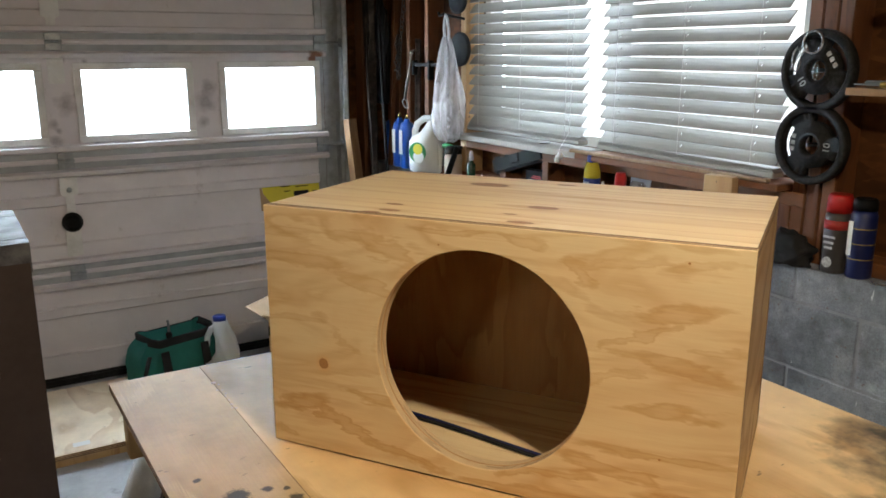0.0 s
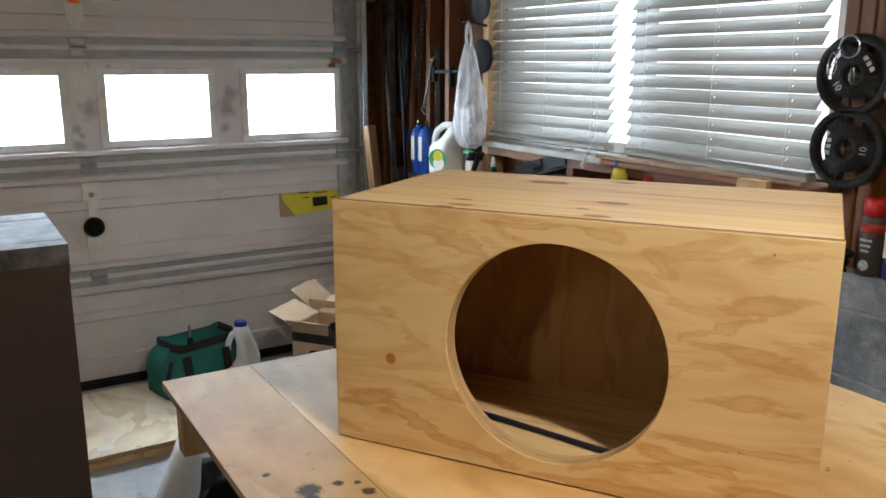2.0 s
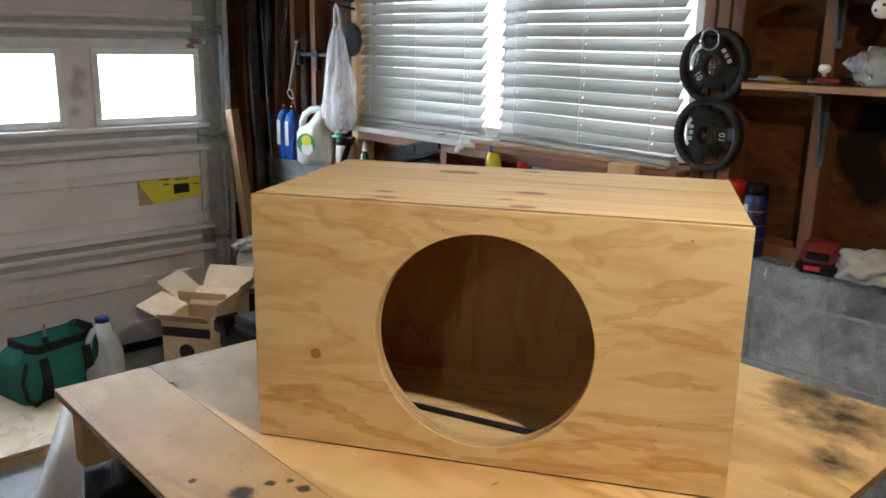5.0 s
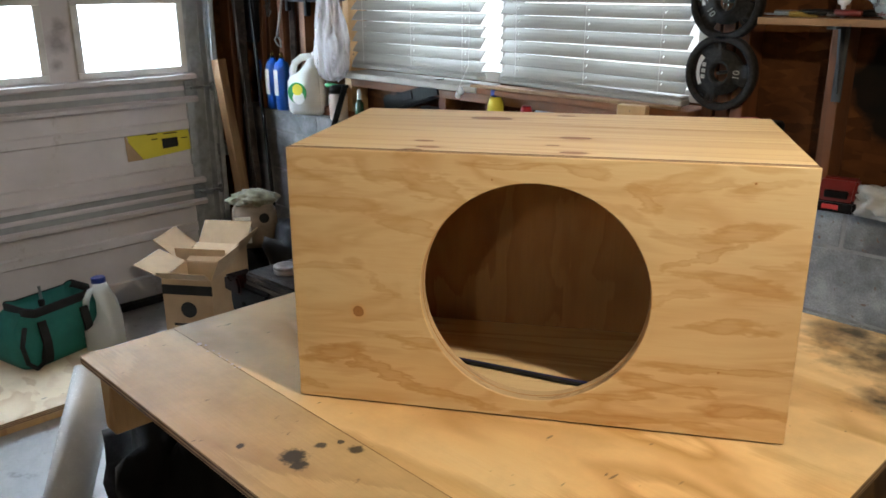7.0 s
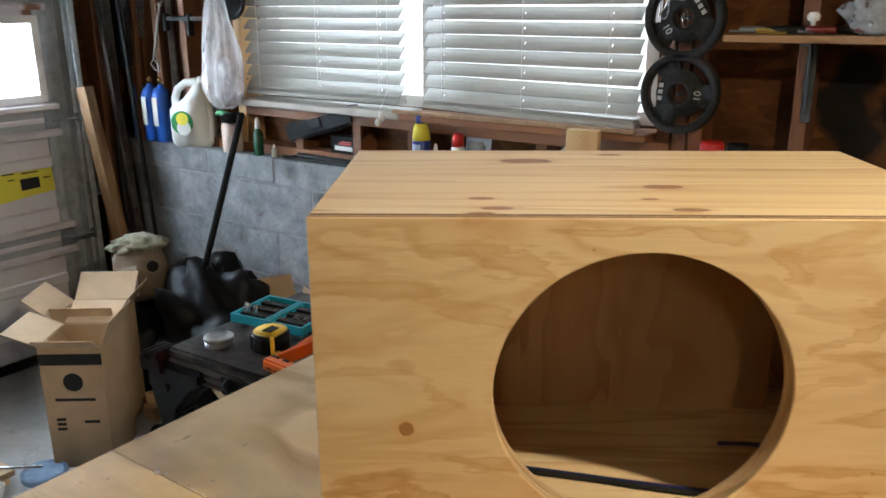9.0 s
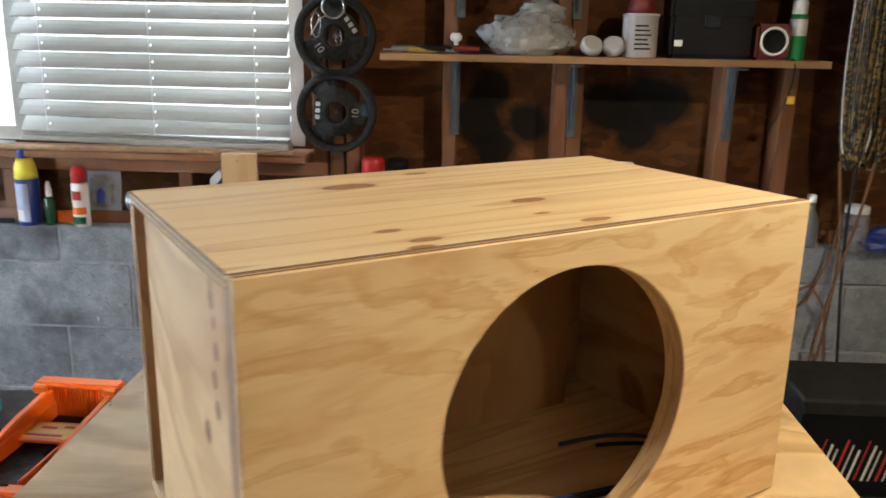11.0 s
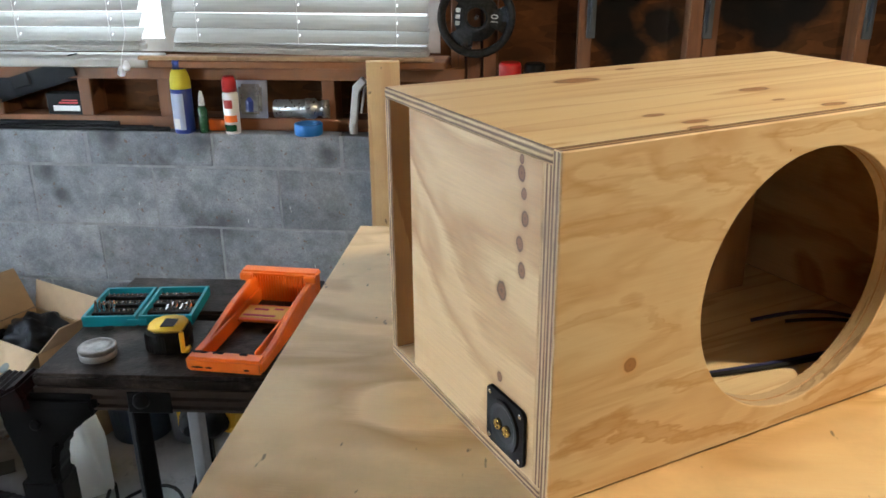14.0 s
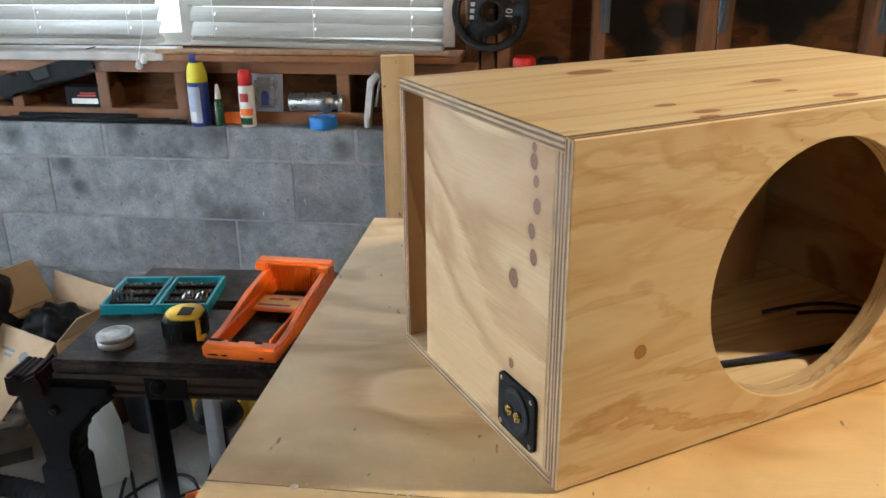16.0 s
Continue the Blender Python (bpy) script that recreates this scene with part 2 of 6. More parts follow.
    (0.608, 0.296, 0.052, 0.015, 10, 0.72), (0.566, 0.262, 0.040, 0.010, 26, 0.55), (0.612, 0.228, 0.056, 0.012, -8, 0.66), (0.535, 0.200, 0.028, 0.010, 30, 0.45), (0.604, 0.163, 0.058, 0.012, 4, 0.72), (0.664, 0.255, 0.026, 0.007, 10, 0.4),
    (0.600, 0.103, 0.088, 0.008, 3, 0.62), (0.540, 0.070, 0.060, 0.012, -10, 0.72), (0.640, 0.040, 0.056, 0.014, 6, 0.80), (0.452, 0.048, 0.060, 0.013, 12, 0.72), (0.420, 0.013, 0.088, 0.011, 2, 0.78), (0.575, 0.012, 0.050, 0.008, -4, 0.5))
pine_front = pine("pine_front", (0.725, 0.560, 0.330), (0.490, 0.258, 0.082), (1.2, 3.0, 5.0), rings=3.4, lines=0.34, seed=2.6, jag=0.05, twist=0.9, band=SOFT, contrast=0.55, flames=FLAMES, tone=0.25, knot_rings=0.2, knot_color=(0.35, 0.165, 0.055), knots=((0.097, 0, 0.146, 0.0088), (0.62, 0, 0.36, 0.0016), (0.60, 0, 0.10, 0.0016), (0.29, 0, 0.35, 0.0014)), ring_scale=3.0)
pine_top = pine("pine_top", (0.76, 0.605, 0.375), (0.50, 0.285, 0.115), (0.22, 4.6, 4.6), rings=6.0, lines=0.5, seed=4.2, contrast=0.78, twist=0.2, jag=0.03, tone=0.3, knot_rings=0.7, knot_color=(0.24, 0.10, 0.036), knots=TOP_KNOTS, stretch=(0.46, 1.12, 1.0), band=((0.05, 0.0), (0.45, 0.10), (0.78, 0.55), (0.90, 1.0), (0.95, 0.85), (1.0, 0.0)))
# Ends get a darker pine than front and top: their shade is in the colour.
pine_side_shade = pine("pine_side_shade", (0.60, 0.415, 0.22), (0.36, 0.185, 0.070), (2.0, 1.3, 2.8), rings=3.4, lines=0.45, seed=5.3, contrast=1.05, twist=0.7, band=SOFT, tone=0.2, knot_color=(0.13, 0.050, 0.016), knots=SIDE_KNOTS, stretch=(0.3, 1.15, 0.9), fine=(120, 5, 120))
# Darker copy of the box pine; the shade inside is put into the colour.
pine_inner_shade = pine("pine_inner_shade", (0.50, 0.30, 0.145), (0.32, 0.145, 0.056), (3.0, 3.0, 0.9), rings=5.0, lines=0.3, seed=6.0, fine=(120, 120, 5))
bore = pine("bore", (0.58, 0.43, 0.26), (0.25, 0.145, 0.075), (4.0, 16.0, 4.0), rings=3.0, lines=0.55, seed=51.0, fine=(60, 260, 60), contrast=0.7)
edge_x, edge_y, edge_z = (ply_edge("ply_edge_" + n, i) for i, n in enumerate("xyz"))
table_ply = pine("table_ply", (0.85, 0.615, 0.335), (0.50, 0.29, 0.105), (1.3, 2.6, 2.6), rings=3.2, lines=0.3, rough=0.42, seed=11.0, contrast=0.95, tone=0.3, band=SOFT, grime=0.22, ring_scale=1.6, stains=((0.95, 0.96, 0.89, 0.12), (0.87, 1.03, 0.89, 0.09), (1.01, 0.80, 0.89, 0.06)))
table_strip = pine("table_strip", (0.63, 0.455, 0.24), (0.40, 0.245, 0.120), (0.9, 2.2, 2.2), rings=4.0, lines=0.35, rough=0.36, seed=17.0, contrast=0.5, tone=0.5, grime=0.34, stain_core=0.6, ring_scale=1.6, stains=((0.515, 0.082, 0.89, 0.022), (0.538, 0.076, 0.89, 0.014), (0.560, 0.152, 0.89, 0.012), (0.519, 0.125, 0.89, 0.009), (0.443, 0.046, 0.89, 0.008), (0.53, 0.15, 0.89, 0.006)))
slab_ply = pine("slab_ply", (0.84, 0.70, 0.51), (0.58, 0.38, 0.21), (1.0, 2.0, 2.0), rings=4.0, lines=0.3, seed=23.0, grime=0.25, ring_scale=1.6)
stud_wood = pine("stud_wood", (0.150, 0.050, 0.012), (0.072, 0.022, 0.005), (6.0, 6.0, 0.5), rings=3.0, lines=0.5, rough=0.7, seed=3.0, fine=(140, 140, 5), grime=0.4)
plate_wood = pine("plate_wood", (0.215, 0.074, 0.018), (0.090, 0.027, 0.006), (0.5, 6.0, 6.0), rings=3.0, lines=0.5, rough=0.7, seed=3.5, fine=(5, 140, 140), grime=0.6)
post_wood = pine("post_wood", (0.60, 0.40, 0.20), (0.43, 0.23, 0.10), (5.0, 5.0, 0.5), rings=3.0, lines=0.4, rough=0.6, seed=33.0, fine=(140, 140, 5), grime=0.25, tone=0.3, knots=((-0.020, -0.02, 1.015, 0.012), (0.015, -0.02, 0.80, 0.008), (-0.022, -0.02, 0.83, 0.010)), stretch=(0.8, 0.3, 1.6))
new_wood = pine("new_wood", (0.58, 0.38, 0.18), (0.42, 0.22, 0.09), (6.0, 6.0, 0.5), rings=3.0, lines=0.4, rough=0.6, seed=31.0, fine=(140, 140, 5), grime=0.2)
old_wood = pine("old_wood", (0.29, 0.165, 0.075), (0.18, 0.085, 0.033), (6.0, 6.0, 0.5), rings=3.0, lines=0.4, rough=0.65, seed=41.0, fine=(140, 140, 5), grime=0.4)
shelf_wood = pine("shelf_wood", (0.27, 0.14, 0.055), (0.16, 0.07, 0.025), (0.5, 6.0, 6.0), rings=3.0, lines=0.4, rough=0.6, seed=37.0, grime=0.4)


def sheathing_material():
    m, nt, b = material("sheathing", 0.8)
    b.inputs["Specular IOR Level"].default_value = 0.2
    chips = nt.nodes.new("ShaderNodeTexVoronoi")
    chips.inputs["Scale"].default_value = 28.0
    nt.links.new(place(nt, (0.7, 1.0, 1.6)), chips.inputs["Vector"])
    n = noise_tex(nt, place(nt), 3.5, 5.0, 0.65)
    c = ramp(nt, n, ((0.25, (0.038, 0.013, 0.004)), (0.52, (0.088, 0.032, 0.009)), (0.8, (0.16, 0.064, 0.019))))
    c = mix(nt, 0.45, c, calc(nt, "MULTIPLY", chips.outputs["Color"], 1.0), "SOFT_LIGHT")
    paint = ((-1.14, 2.15, 1.31, 0.07), (-1.17, 2.15, 1.22, 0.09), (-1.12, 2.15, 1.14, 0.075), (-1.03, 2.15, 1.22, 0.07), (-0.82, 2.15, 1.265, 0.09), (-0.72, 2.15, 1.28, 0.10), (-0.65, 2.15, 1.275, 0.075), (-0.73, 2.15, 1.20, 0.07), (-0.92, 2.15, 1.15, 0.06))
    c = spots(nt, c, paint, (1.0, 0.3, 1.0), (0.004, 0.004, 0.004), 0.60, 0.7, 16.0)
    nt.links.new(c, b.inputs["Base Color"])
    bump(nt, b, chips.outputs["Distance"], 0.25, 0.003)
    return m


def block_material():
    m, nt, b = material("concrete_block", 0.9)
    where = nt.nodes.new("ShaderNodeNewGeometry").outputs["Position"]
    n = noise_tex(nt, where, 7.0, 8.0, 0.78)
    c = ramp(nt, n, ((0.32, (0.130, 0.137, 0.151)), (0.52, (0.258, 0.270, 0.290)), (0.72, (0.42, 0.433, 0.453))))
    c = mix(nt, 1.0, c, ramp(nt, rand(nt), ((0.0, 0.70), (1.0, 1.06))), "MULTIPLY")
    grit = noise_tex(nt, where, 230.0, 3.0, 0.7)
    c = mix(nt, 0.55, c, ramp(nt, grit, ((0.3, 0.30), (0.5, 0.5), (0.7, 0.66))), "OVERLAY")
    soot = noise_tex(nt, where, 4.3, 5.0, 0.65)
    c = mix(nt, ramp(nt, soot, ((0.54, 0.0), (0.74, 0.8))), c, (0.05, 0.05, 0.053))
    ragged = calc(nt, "MULTIPLY", calc(nt, "SUBTRACT", noise_tex(nt, where, 24.0, 4.0), 0.5), 0.9)
    for x, z, r in ((-2.865, 0.79, 0.05), (-2.83, 0.72, 0.045), (-2.64, 0.905, 0.05), (-2.36, 0.90, 0.06), (-3.02, 0.88, 0.06), (-1.98, 0.86, 0.05)):
        mp = nt.nodes.new("ShaderNodeMapping")
        mp.vector_type = "TEXTURE"
        mp.inputs["Location"].default_value, mp.inputs["Scale"].default_value = (x, 2.0, z), (r, 10.0, r)
        nt.links.new(where, mp.inputs[0])
        ln = nt.nodes.new("ShaderNodeVectorMath")
        ln.operation = "LENGTH"
        nt.links.new(mp.outputs[0], ln.inputs[0])
        c = mix(nt, ramp(nt, calc(nt, "ADD", ln.outputs["Value"], ragged), ((0.15, 0.75), (1.0, 0.0))), c, (0.035, 0.035, 0.038))
    specks = noise_tex(nt, where, 70.0, 3.0)
    c = mix(nt, ramp(nt, specks, ((0.655, 0.0), (0.72, 0.75))), c, (0.14, 0.075, 0.045))
    rust = noise_tex(nt, where, 21.0, 2.0)
    c = mix(nt, ramp(nt, rust, ((0.735, 0.0), (0.77, 0.7))), c, (0.13, 0.06, 0.03))
    streak = nt.nodes.new("ShaderNodeMapping")
    streak.inputs["Scale"].default_value = (60.0, 60.0, 14.0)
    nt.links.new(where, streak.inputs[0])
    drip = noise_tex(nt, streak.outputs[0], 1.0, 2.0)
    c = mix(nt, ramp(nt, drip, ((0.755, 0.0), (0.785, 0.85))), c, (0.70, 0.70, 0.69))
    nt.links.new(c, b.inputs["Base Color"])
    bump(nt, b, calc(nt, "ADD", calc(nt, "MULTIPLY", grit, 0.6), n), 0.6, 0.004)
    return m


def floor_material():
    m, nt, b = material("floor_concrete", 0.55)
    n = noise_tex(nt, place(nt), 2.2, 8.0, 0.7, 0.4)
    c = ramp(nt, n, ((0.3, (0.27, 0.272, 0.276)), (0.55, (0.45, 0.452, 0.455)), (0.75, (0.56, 0.562, 0.565))))
    d = noise_tex(nt, place(nt, (1, 1, 1), (4, 4, 4)), 11.0, 5.0, 0.7)
    c = mix(nt, ramp(nt, d, ((0.58, 0.0), (0.75, 0.7))), c, (0.04, 0.038, 0.036))
    nt.links.new(c, b.inputs["Base Color"])
    nt.links.new(calc(nt, "MULTIPLY_ADD", n, 0.4, 0.3), b.inputs["Roughness"])
    bump(nt, b, d, 0.2, 0.003)
    return m


def door_paint_material():
    m, nt, b = material("door_paint", 0.5)
    n = noise_tex(nt, place(nt, (1, 0.8, 1.0)), 4.0, 5.0, 0.65)
    c = ramp(nt, n, ((0.3, (0.62, 0.58, 0.60)), (0.7, (0.74, 0.695, 0.71))))
    s = noise_tex(nt, place(nt, (1, 1.0, 0.6), (1, 2, 3)), 8.0, 6.0, 0.75)
    c = mix(nt, ramp(nt, s, ((0.62, 0.0), (0.82, 0.7))), c, (0.22, 0.16, 0.13))
    smudges = ((0.455, 1.185, 0.028), (0.505, 1.27, 0.055), (0.47, 1.16, 0.02), (1.115, 1.26, 0.060), (1.095, 1.17, 0.034), (1.135, 1.33, 0.045), (0.562, 1.31, 0.022), (0.560, 1.26, 0.016), (1.045, 1.17, 0.022), (0.600, 1.452, 0.016), (0.62, 1.105, 0.014), (-0.13, 1.24, 0.05), (0.45, 1.115, 0.035), (0.51, 1.46, 0.020))
    c = spots(nt, c, [(DOOR_X, y, z, r) for y, z, r in smudges], (0.05, 1.0, 1.0), (0.36, 0.325, 0.345), 0.12, 1.5, 22.0, 0.8)
    c = spots(nt, c, ((DOOR_X, 1.665, 1.462, 0.045), (DOOR_X, 1.69, 1.40, 0.022)), (0.05, 1.0, 1.0), (0.26, 0.10, 0.045), 0.6, 0.8, 26.0)
    nt.links.new(c, b.inputs["Base Color"])
    bump(nt, b, noise_tex(nt, place(nt), 120.0, 2.0), 0.06, 0.001)
    return m


def slat_material():
    m, nt, b = material("blind_slat", 0.45)
    b.inputs["Base Color"].default_value = (0.6, 0.59, 0.55, 1)
    tl = nt.nodes.new("ShaderNodeBsdfTranslucent")
    tl.inputs[0].default_value = (0.80, 0.79, 0.74, 1)
    a = nt.nodes.new("ShaderNodeMixShader")
    a.inputs[0].default_value = 0.06
    nt.links.new(b.outputs[0], a.inputs[1])
    nt.links.new(tl.outputs[0], a.inputs[2])
    nt.links.new(a.outputs[0], nt.nodes["Material Output"].inputs[0])
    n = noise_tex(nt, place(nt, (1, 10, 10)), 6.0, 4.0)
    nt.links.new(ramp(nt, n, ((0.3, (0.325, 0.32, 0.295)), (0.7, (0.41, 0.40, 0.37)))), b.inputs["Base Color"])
    return m


def glass_material():
    m, nt, b = material("window_glass", 0.03)
    b.inputs["Transmission Weight"].default_value = 1.0
    b.inputs["IOR"].default_value = 1.05
    b.inputs["Base Color"].default_value = (0.97, 0.98, 0.98, 1)
    return m


def cord_material():
    m, nt, b = material("striped_cord", 0.6)
    n = noise_tex(nt, place(nt, (60, 60, 90)), 1.0, 1.0)
    nt.links.new(ramp(nt, n, ((0.46, (0.02, 0.017, 0.014)), (0.56, (0.20, 0.125, 0.035)))), b.inputs["Base Color"])
    return m


sheathing, concrete, floor_mat, door_paint = sheathing_material(), block_material(), floor_material(), door_paint_material()
slat_mat, glass, cord_mat = slat_material(), glass_material(), cord_material()
mortar = plain("mortar", (0.25, 0.255, 0.265), 0.95, vary=0.2, scale=30, relief=0.4)
galvanized = plain("galvanized", (0.44, 0.47, 0.50), 0.5, 0.3, 0.2, 22, dirt=(0.2, 0.18, 0.16), dirt_amount=0.5)
hinge_steel = plain("hinge_steel", (0.33, 0.35, 0.37), 0.45, 0.8, 0.2, 30)
bracket_steel = plain("bracket_steel", (0.075, 0.085, 0.095), 0.5, 0.5, 0.15, 30)
white_paint = plain("white_paint", (0.74, 0.73, 0.71), 0.5, vary=0.06, dirt=(0.35, 0.31, 0.27), dirt_amount=0.5)
sill_paint = plain("sill_paint", (0.40, 0.375, 0.345), 0.6, vary=0.1, dirt=(0.26, 0.22, 0.18), dirt_amount=0.7)
# Dark browns for the unseen ceiling and walls, chosen to cut warm bounce light.
ceiling_bounce_cut = plain("ceiling_bounce_cut", (0.12, 0.08, 0.055), 0.8)
wall_bounce_cut = plain("wall_bounce_cut", (0.13, 0.085, 0.06), 0.8)
rubber = plain("rubber", (0.02, 0.02, 0.021), 0.7, vary=0.3)
black_plastic = plain("black_plastic", (0.006, 0.006, 0.0065), 0.5, vary=0.3, relief=0.15)
black_iron = plain("black_iron", (0.017, 0.0165, 0.016), 0.52, 0.0, 0.6, 110, 0.9)
chrome = plain("chrome", (0.75, 0.75, 0.76), 0.22, 1.0, 0.05)
brass = plain("brass", (0.58, 0.40, 0.14), 0.22, 1.0, 0.08)
cardboard = plain("cardboard", (0.42, 0.285, 0.165), 0.85, vary=0.1, scale=9, dirt=(0.25, 0.16, 0.09), dirt_amount=0.25)
cardboard_in = plain("cardboard_inside", (0.44, 0.305, 0.185), 0.85, vary=0.08)
brown_board = plain("brown_board", (0.055, 0.035, 0.029), 0.7, vary=0.12, scale=6)
packing_tape = plain("packing_tape", (0.10, 0.097, 0.10), 0.68, vary=0.8, scale=18, relief=0.8)
# Bench stain; on the corner timbers the same dark colour stands for shade.
dark_wood = plain("bench_stain_corner_shade", (0.020, 0.015, 0.013), 0.40, vary=0.6, scale=26, relief=1.0, dirt=(0.12, 0.092, 0.078), dirt_amount=0.85)
rail_wood = pine("rail_wood", (0.040, 0.024, 0.017), (0.012, 0.008, 0.006), (0.6, 8.0, 8.0), rings=3.0, lines=0.5, rough=0.45, seed=61.0, fine=(5, 140, 140), grime=0.5)
dark_steel = plain("dark_steel", (0.11, 0.11, 0.115), 0.4, 0.8, 0.25)
bench_steel = plain("bench_steel", (0.008, 0.008, 0.009), 0.5, 0.0, 0.2)
red_paint = plain("red_paint", (0.42, 0.025, 0.022), 0.45, dirt=(0.05, 0.02, 0.02), dirt_amount=0.5)
dark_red = plain("dark_red", (0.010, 0.0045, 0.0045), 0.4, relief=0.3, dirt=(0.10, 0.010, 0.009), dirt_amount=0.75)
orange = plain("orange_plastic", (0.88, 0.17, 0.015), 0.42, vary=0.06, dirt=(0.3, 0.06, 0.01), dirt_amount=0.3)
teal = plain("teal_plastic", (0.0, 0.20, 0.26), 0.42, vary=0.08)
yellow = plain("yellow_plastic", (0.78, 0.47, 0.03), 0.4, vary=0.06)
lemon = plain("lemon_card", (0.72, 0.62, 0.05), 0.6, vary=0.06, scale=6)
blue = plain("blue_paint", (0.012, 0.09, 0.42), 0.35, vary=0.08)
tape_blue = plain("blue_tape", (0.01, 0.16, 0.50), 0.5, vary=0.06)
deep_blue = plain("deep_blue", (0.012, 0.03, 0.20), 0.35)
green = plain("green_plastic", (0.02, 0.24, 0.07), 0.4)
dark_green = plain("dark_green", (0.008, 0.06, 0.025), 0.25)
bag_green = plain("bag_green", (0.009, 0.14, 0.115), 0.75, vary=0.18, scale=9, relief=0.3)
milk = plain("milky_plastic", (0.74, 0.75, 0.74), 0.35, vary=0.05)
hdpe = film("milky_hdpe", (0.86, 0.87, 0.86), 0.0, 0.35, 0.5)
cream = plain("cream_plastic", (0.66, 0.55, 0.48), 0.4, vary=0.05)
white_plastic = plain("white_plastic", (0.80, 0.80, 0.79), 0.35, vary=0.04)
grey_plastic = plain("grey_plastic", (0.13, 0.135, 0.14), 0.45)
paper = plain("paper", (0.72, 0.70, 0.66), 0.8, vary=0.06)
red_cap = plain("red_cap", (0.40, 0.012, 0.012), 0.35)
brown_cable = plain("brown_cable", (0.13, 0.055, 0.02), 0.5)
cloth = plain("grey_cloth", (0.17, 0.16, 0.11), 0.9, vary=0.45, scale=30, relief=0.6, dirt=(0.42, 0.39, 0.33), dirt_amount=0.9)
black_bag = plain("black_bag", (0.008, 0.008, 0.009), 0.38, vary=0.3, scale=12, relief=0.6)
carrier = film("carrier_bag", (0.72, 0.69, 0.70), 0.55, 0.22, 0.35, (1.6, 1.6, 0.3))
wire_blue = plain("wire_blue", (0.008, 0.014, 0.08), 0.4)
bag_film = film("bag_film", (0.66, 0.64, 0.66), 0.3, 0.3, 0.4)
clear_film = film("clear_film", (0.42, 0.42, 0.42), 0.5, 0.2, 0.3)
stretch_roll = plain("white_roll", (0.82, 0.83, 0.84), 0.25, vary=0.06)
worn_white = plain("worn_white", (0.36, 0.36, 0.35), 0.6, vary=0.4, scale=120)
# Grey for the recessed strut web: shade between the lips put into colour.
strut_web_shade = plain("strut_web_shade", (0.36, 0.37, 0.39), 0.5, 0.1, 0.12)
bar_white, bar_black, bar_red = plain("bar_white", (0.75, 0.75, 0.74), 0.5), plain("bar_black", (0.02, 0.02, 0.02), 0.5), plain("bar_red", (0.5, 0.03, 0.03), 0.5)

# ---- mesh helpers ----
def box(bm, lo, hi, m=None):
    vs = [bm.verts.new((x, y, z)) for z in (lo[2], hi[2]) for y in (lo[1], hi[1]) for x in (lo[0], hi[0])]
    fs = [bm.faces.new([vs[i] for i in f]) for f in ((0, 2, 3, 1), (4, 5, 7, 6), (0, 1, 5, 4), (2, 6, 7, 3), (1, 3, 7, 5), (0, 4, 6, 2))]
    if m is not None:
        bmesh.ops.transform(bm, matrix=m, verts=vs)
    return vs, fs


def bevelled(bm, offset=0.002, seg=1):
    bmesh.ops.bevel(bm, geom=bm.edges[:], offset=offset, segments=seg, affect="EDGES", clamp_overlap=True)
    return bm


def solid(lo, hi, offset=0.002, seg=1):
    bm = bmesh.new()
    box(bm, lo, hi)
    return bevelled(bm, offset, seg) if offset else bm


def lathe(profile, seg=24, squash=1.0, bm=None, m=None):
    """A turned form from (radius, height) pairs."""
    bm = bm or bmesh.new()
    rings = []
    for r, z in profile:
        rings.append([bm.verts.new((r * math.cos(2 * math.pi * i / seg), squash * r * math.sin(2 * math.pi * i / seg), z)) for i in range(seg)])
    for a, b in zip(rings, rings[1:]):
        for i in range(seg):
            bm.faces.new((a[i], a[(i + 1) % seg], b[(i + 1) % seg], b[i]))
    bm.faces.new(list(reversed(rings[0])))
    bm.faces.new(rings[-1])
    if m is not None:
        bmesh.ops.transform(bm, matrix=m, verts=[v for r in rings for v in r])
    return bm


def sweep(path, r, seg=8, bm=None, closed=False):
    """A round bar along a path of points."""
    bm = bm or bmesh.new()
    path = [Vector(p) for p in path]
    rings = []
    for i, p in enumerate(path):
        a, b = path[max(0, i - 1)], path[min(len(path) - 1, i + 1)]
        if closed:
            a, b = path[i - 1], path[(i + 1) % len(path)]
        t = (b - a).normalized()
        side = t.orthogonal().normalized() if not rings else (prev - t * prev.dot(t)).normalized()
        prev = side
        up = t.cross(side)
        rr = r(i / max(1, len(path) - 1)) if callable(r) else r
        rings.append([bm.verts.new(p + (side * math.cos(2 * math.pi * k / seg) + up * math.sin(2 * math.pi * k / seg)) * rr) for k in range(seg)])
    pairs = list(zip(rings, rings[1:])) + ([(rings[-1], rings[0])] if closed else [])
    for a, b in pairs:
        for k in range(seg):
            bm.faces.new((a[k], a[(k + 1) % seg], b[(k + 1) % seg], b[k]))
    if not closed:
        bm.faces.new(list(reversed(rings[0])))
        bm.faces.new(rings[-1])
    return bm


def prism(outline, depth, axis="z", bm=None, m=None):
    """A flat outline pushed through by a depth; the outline lies in xy, xz or yz."""
    bm = bm or bmesh.new()
    def at(a, b, d):
        return (a, b, d) if axis == "z" else (a, d, b) if axis == "y" else (d, a, b)
    lo = [bm.verts.new(at(a, b, depth[0])) for a, b in outline]
    hi = [bm.verts.new(at(a, b, depth[1])) for a, b in outline]
    n = len(outline)
    bm.faces.new(list(reversed(lo)))
    bm.faces.new(hi)
    for i in range(n):
        bm.faces.new((lo[i], lo[(i + 1) % n], hi[(i + 1) % n], hi[i]))
    bmesh.ops.recalc_face_normals(bm, faces=bm.faces[:])
    if m is not None:
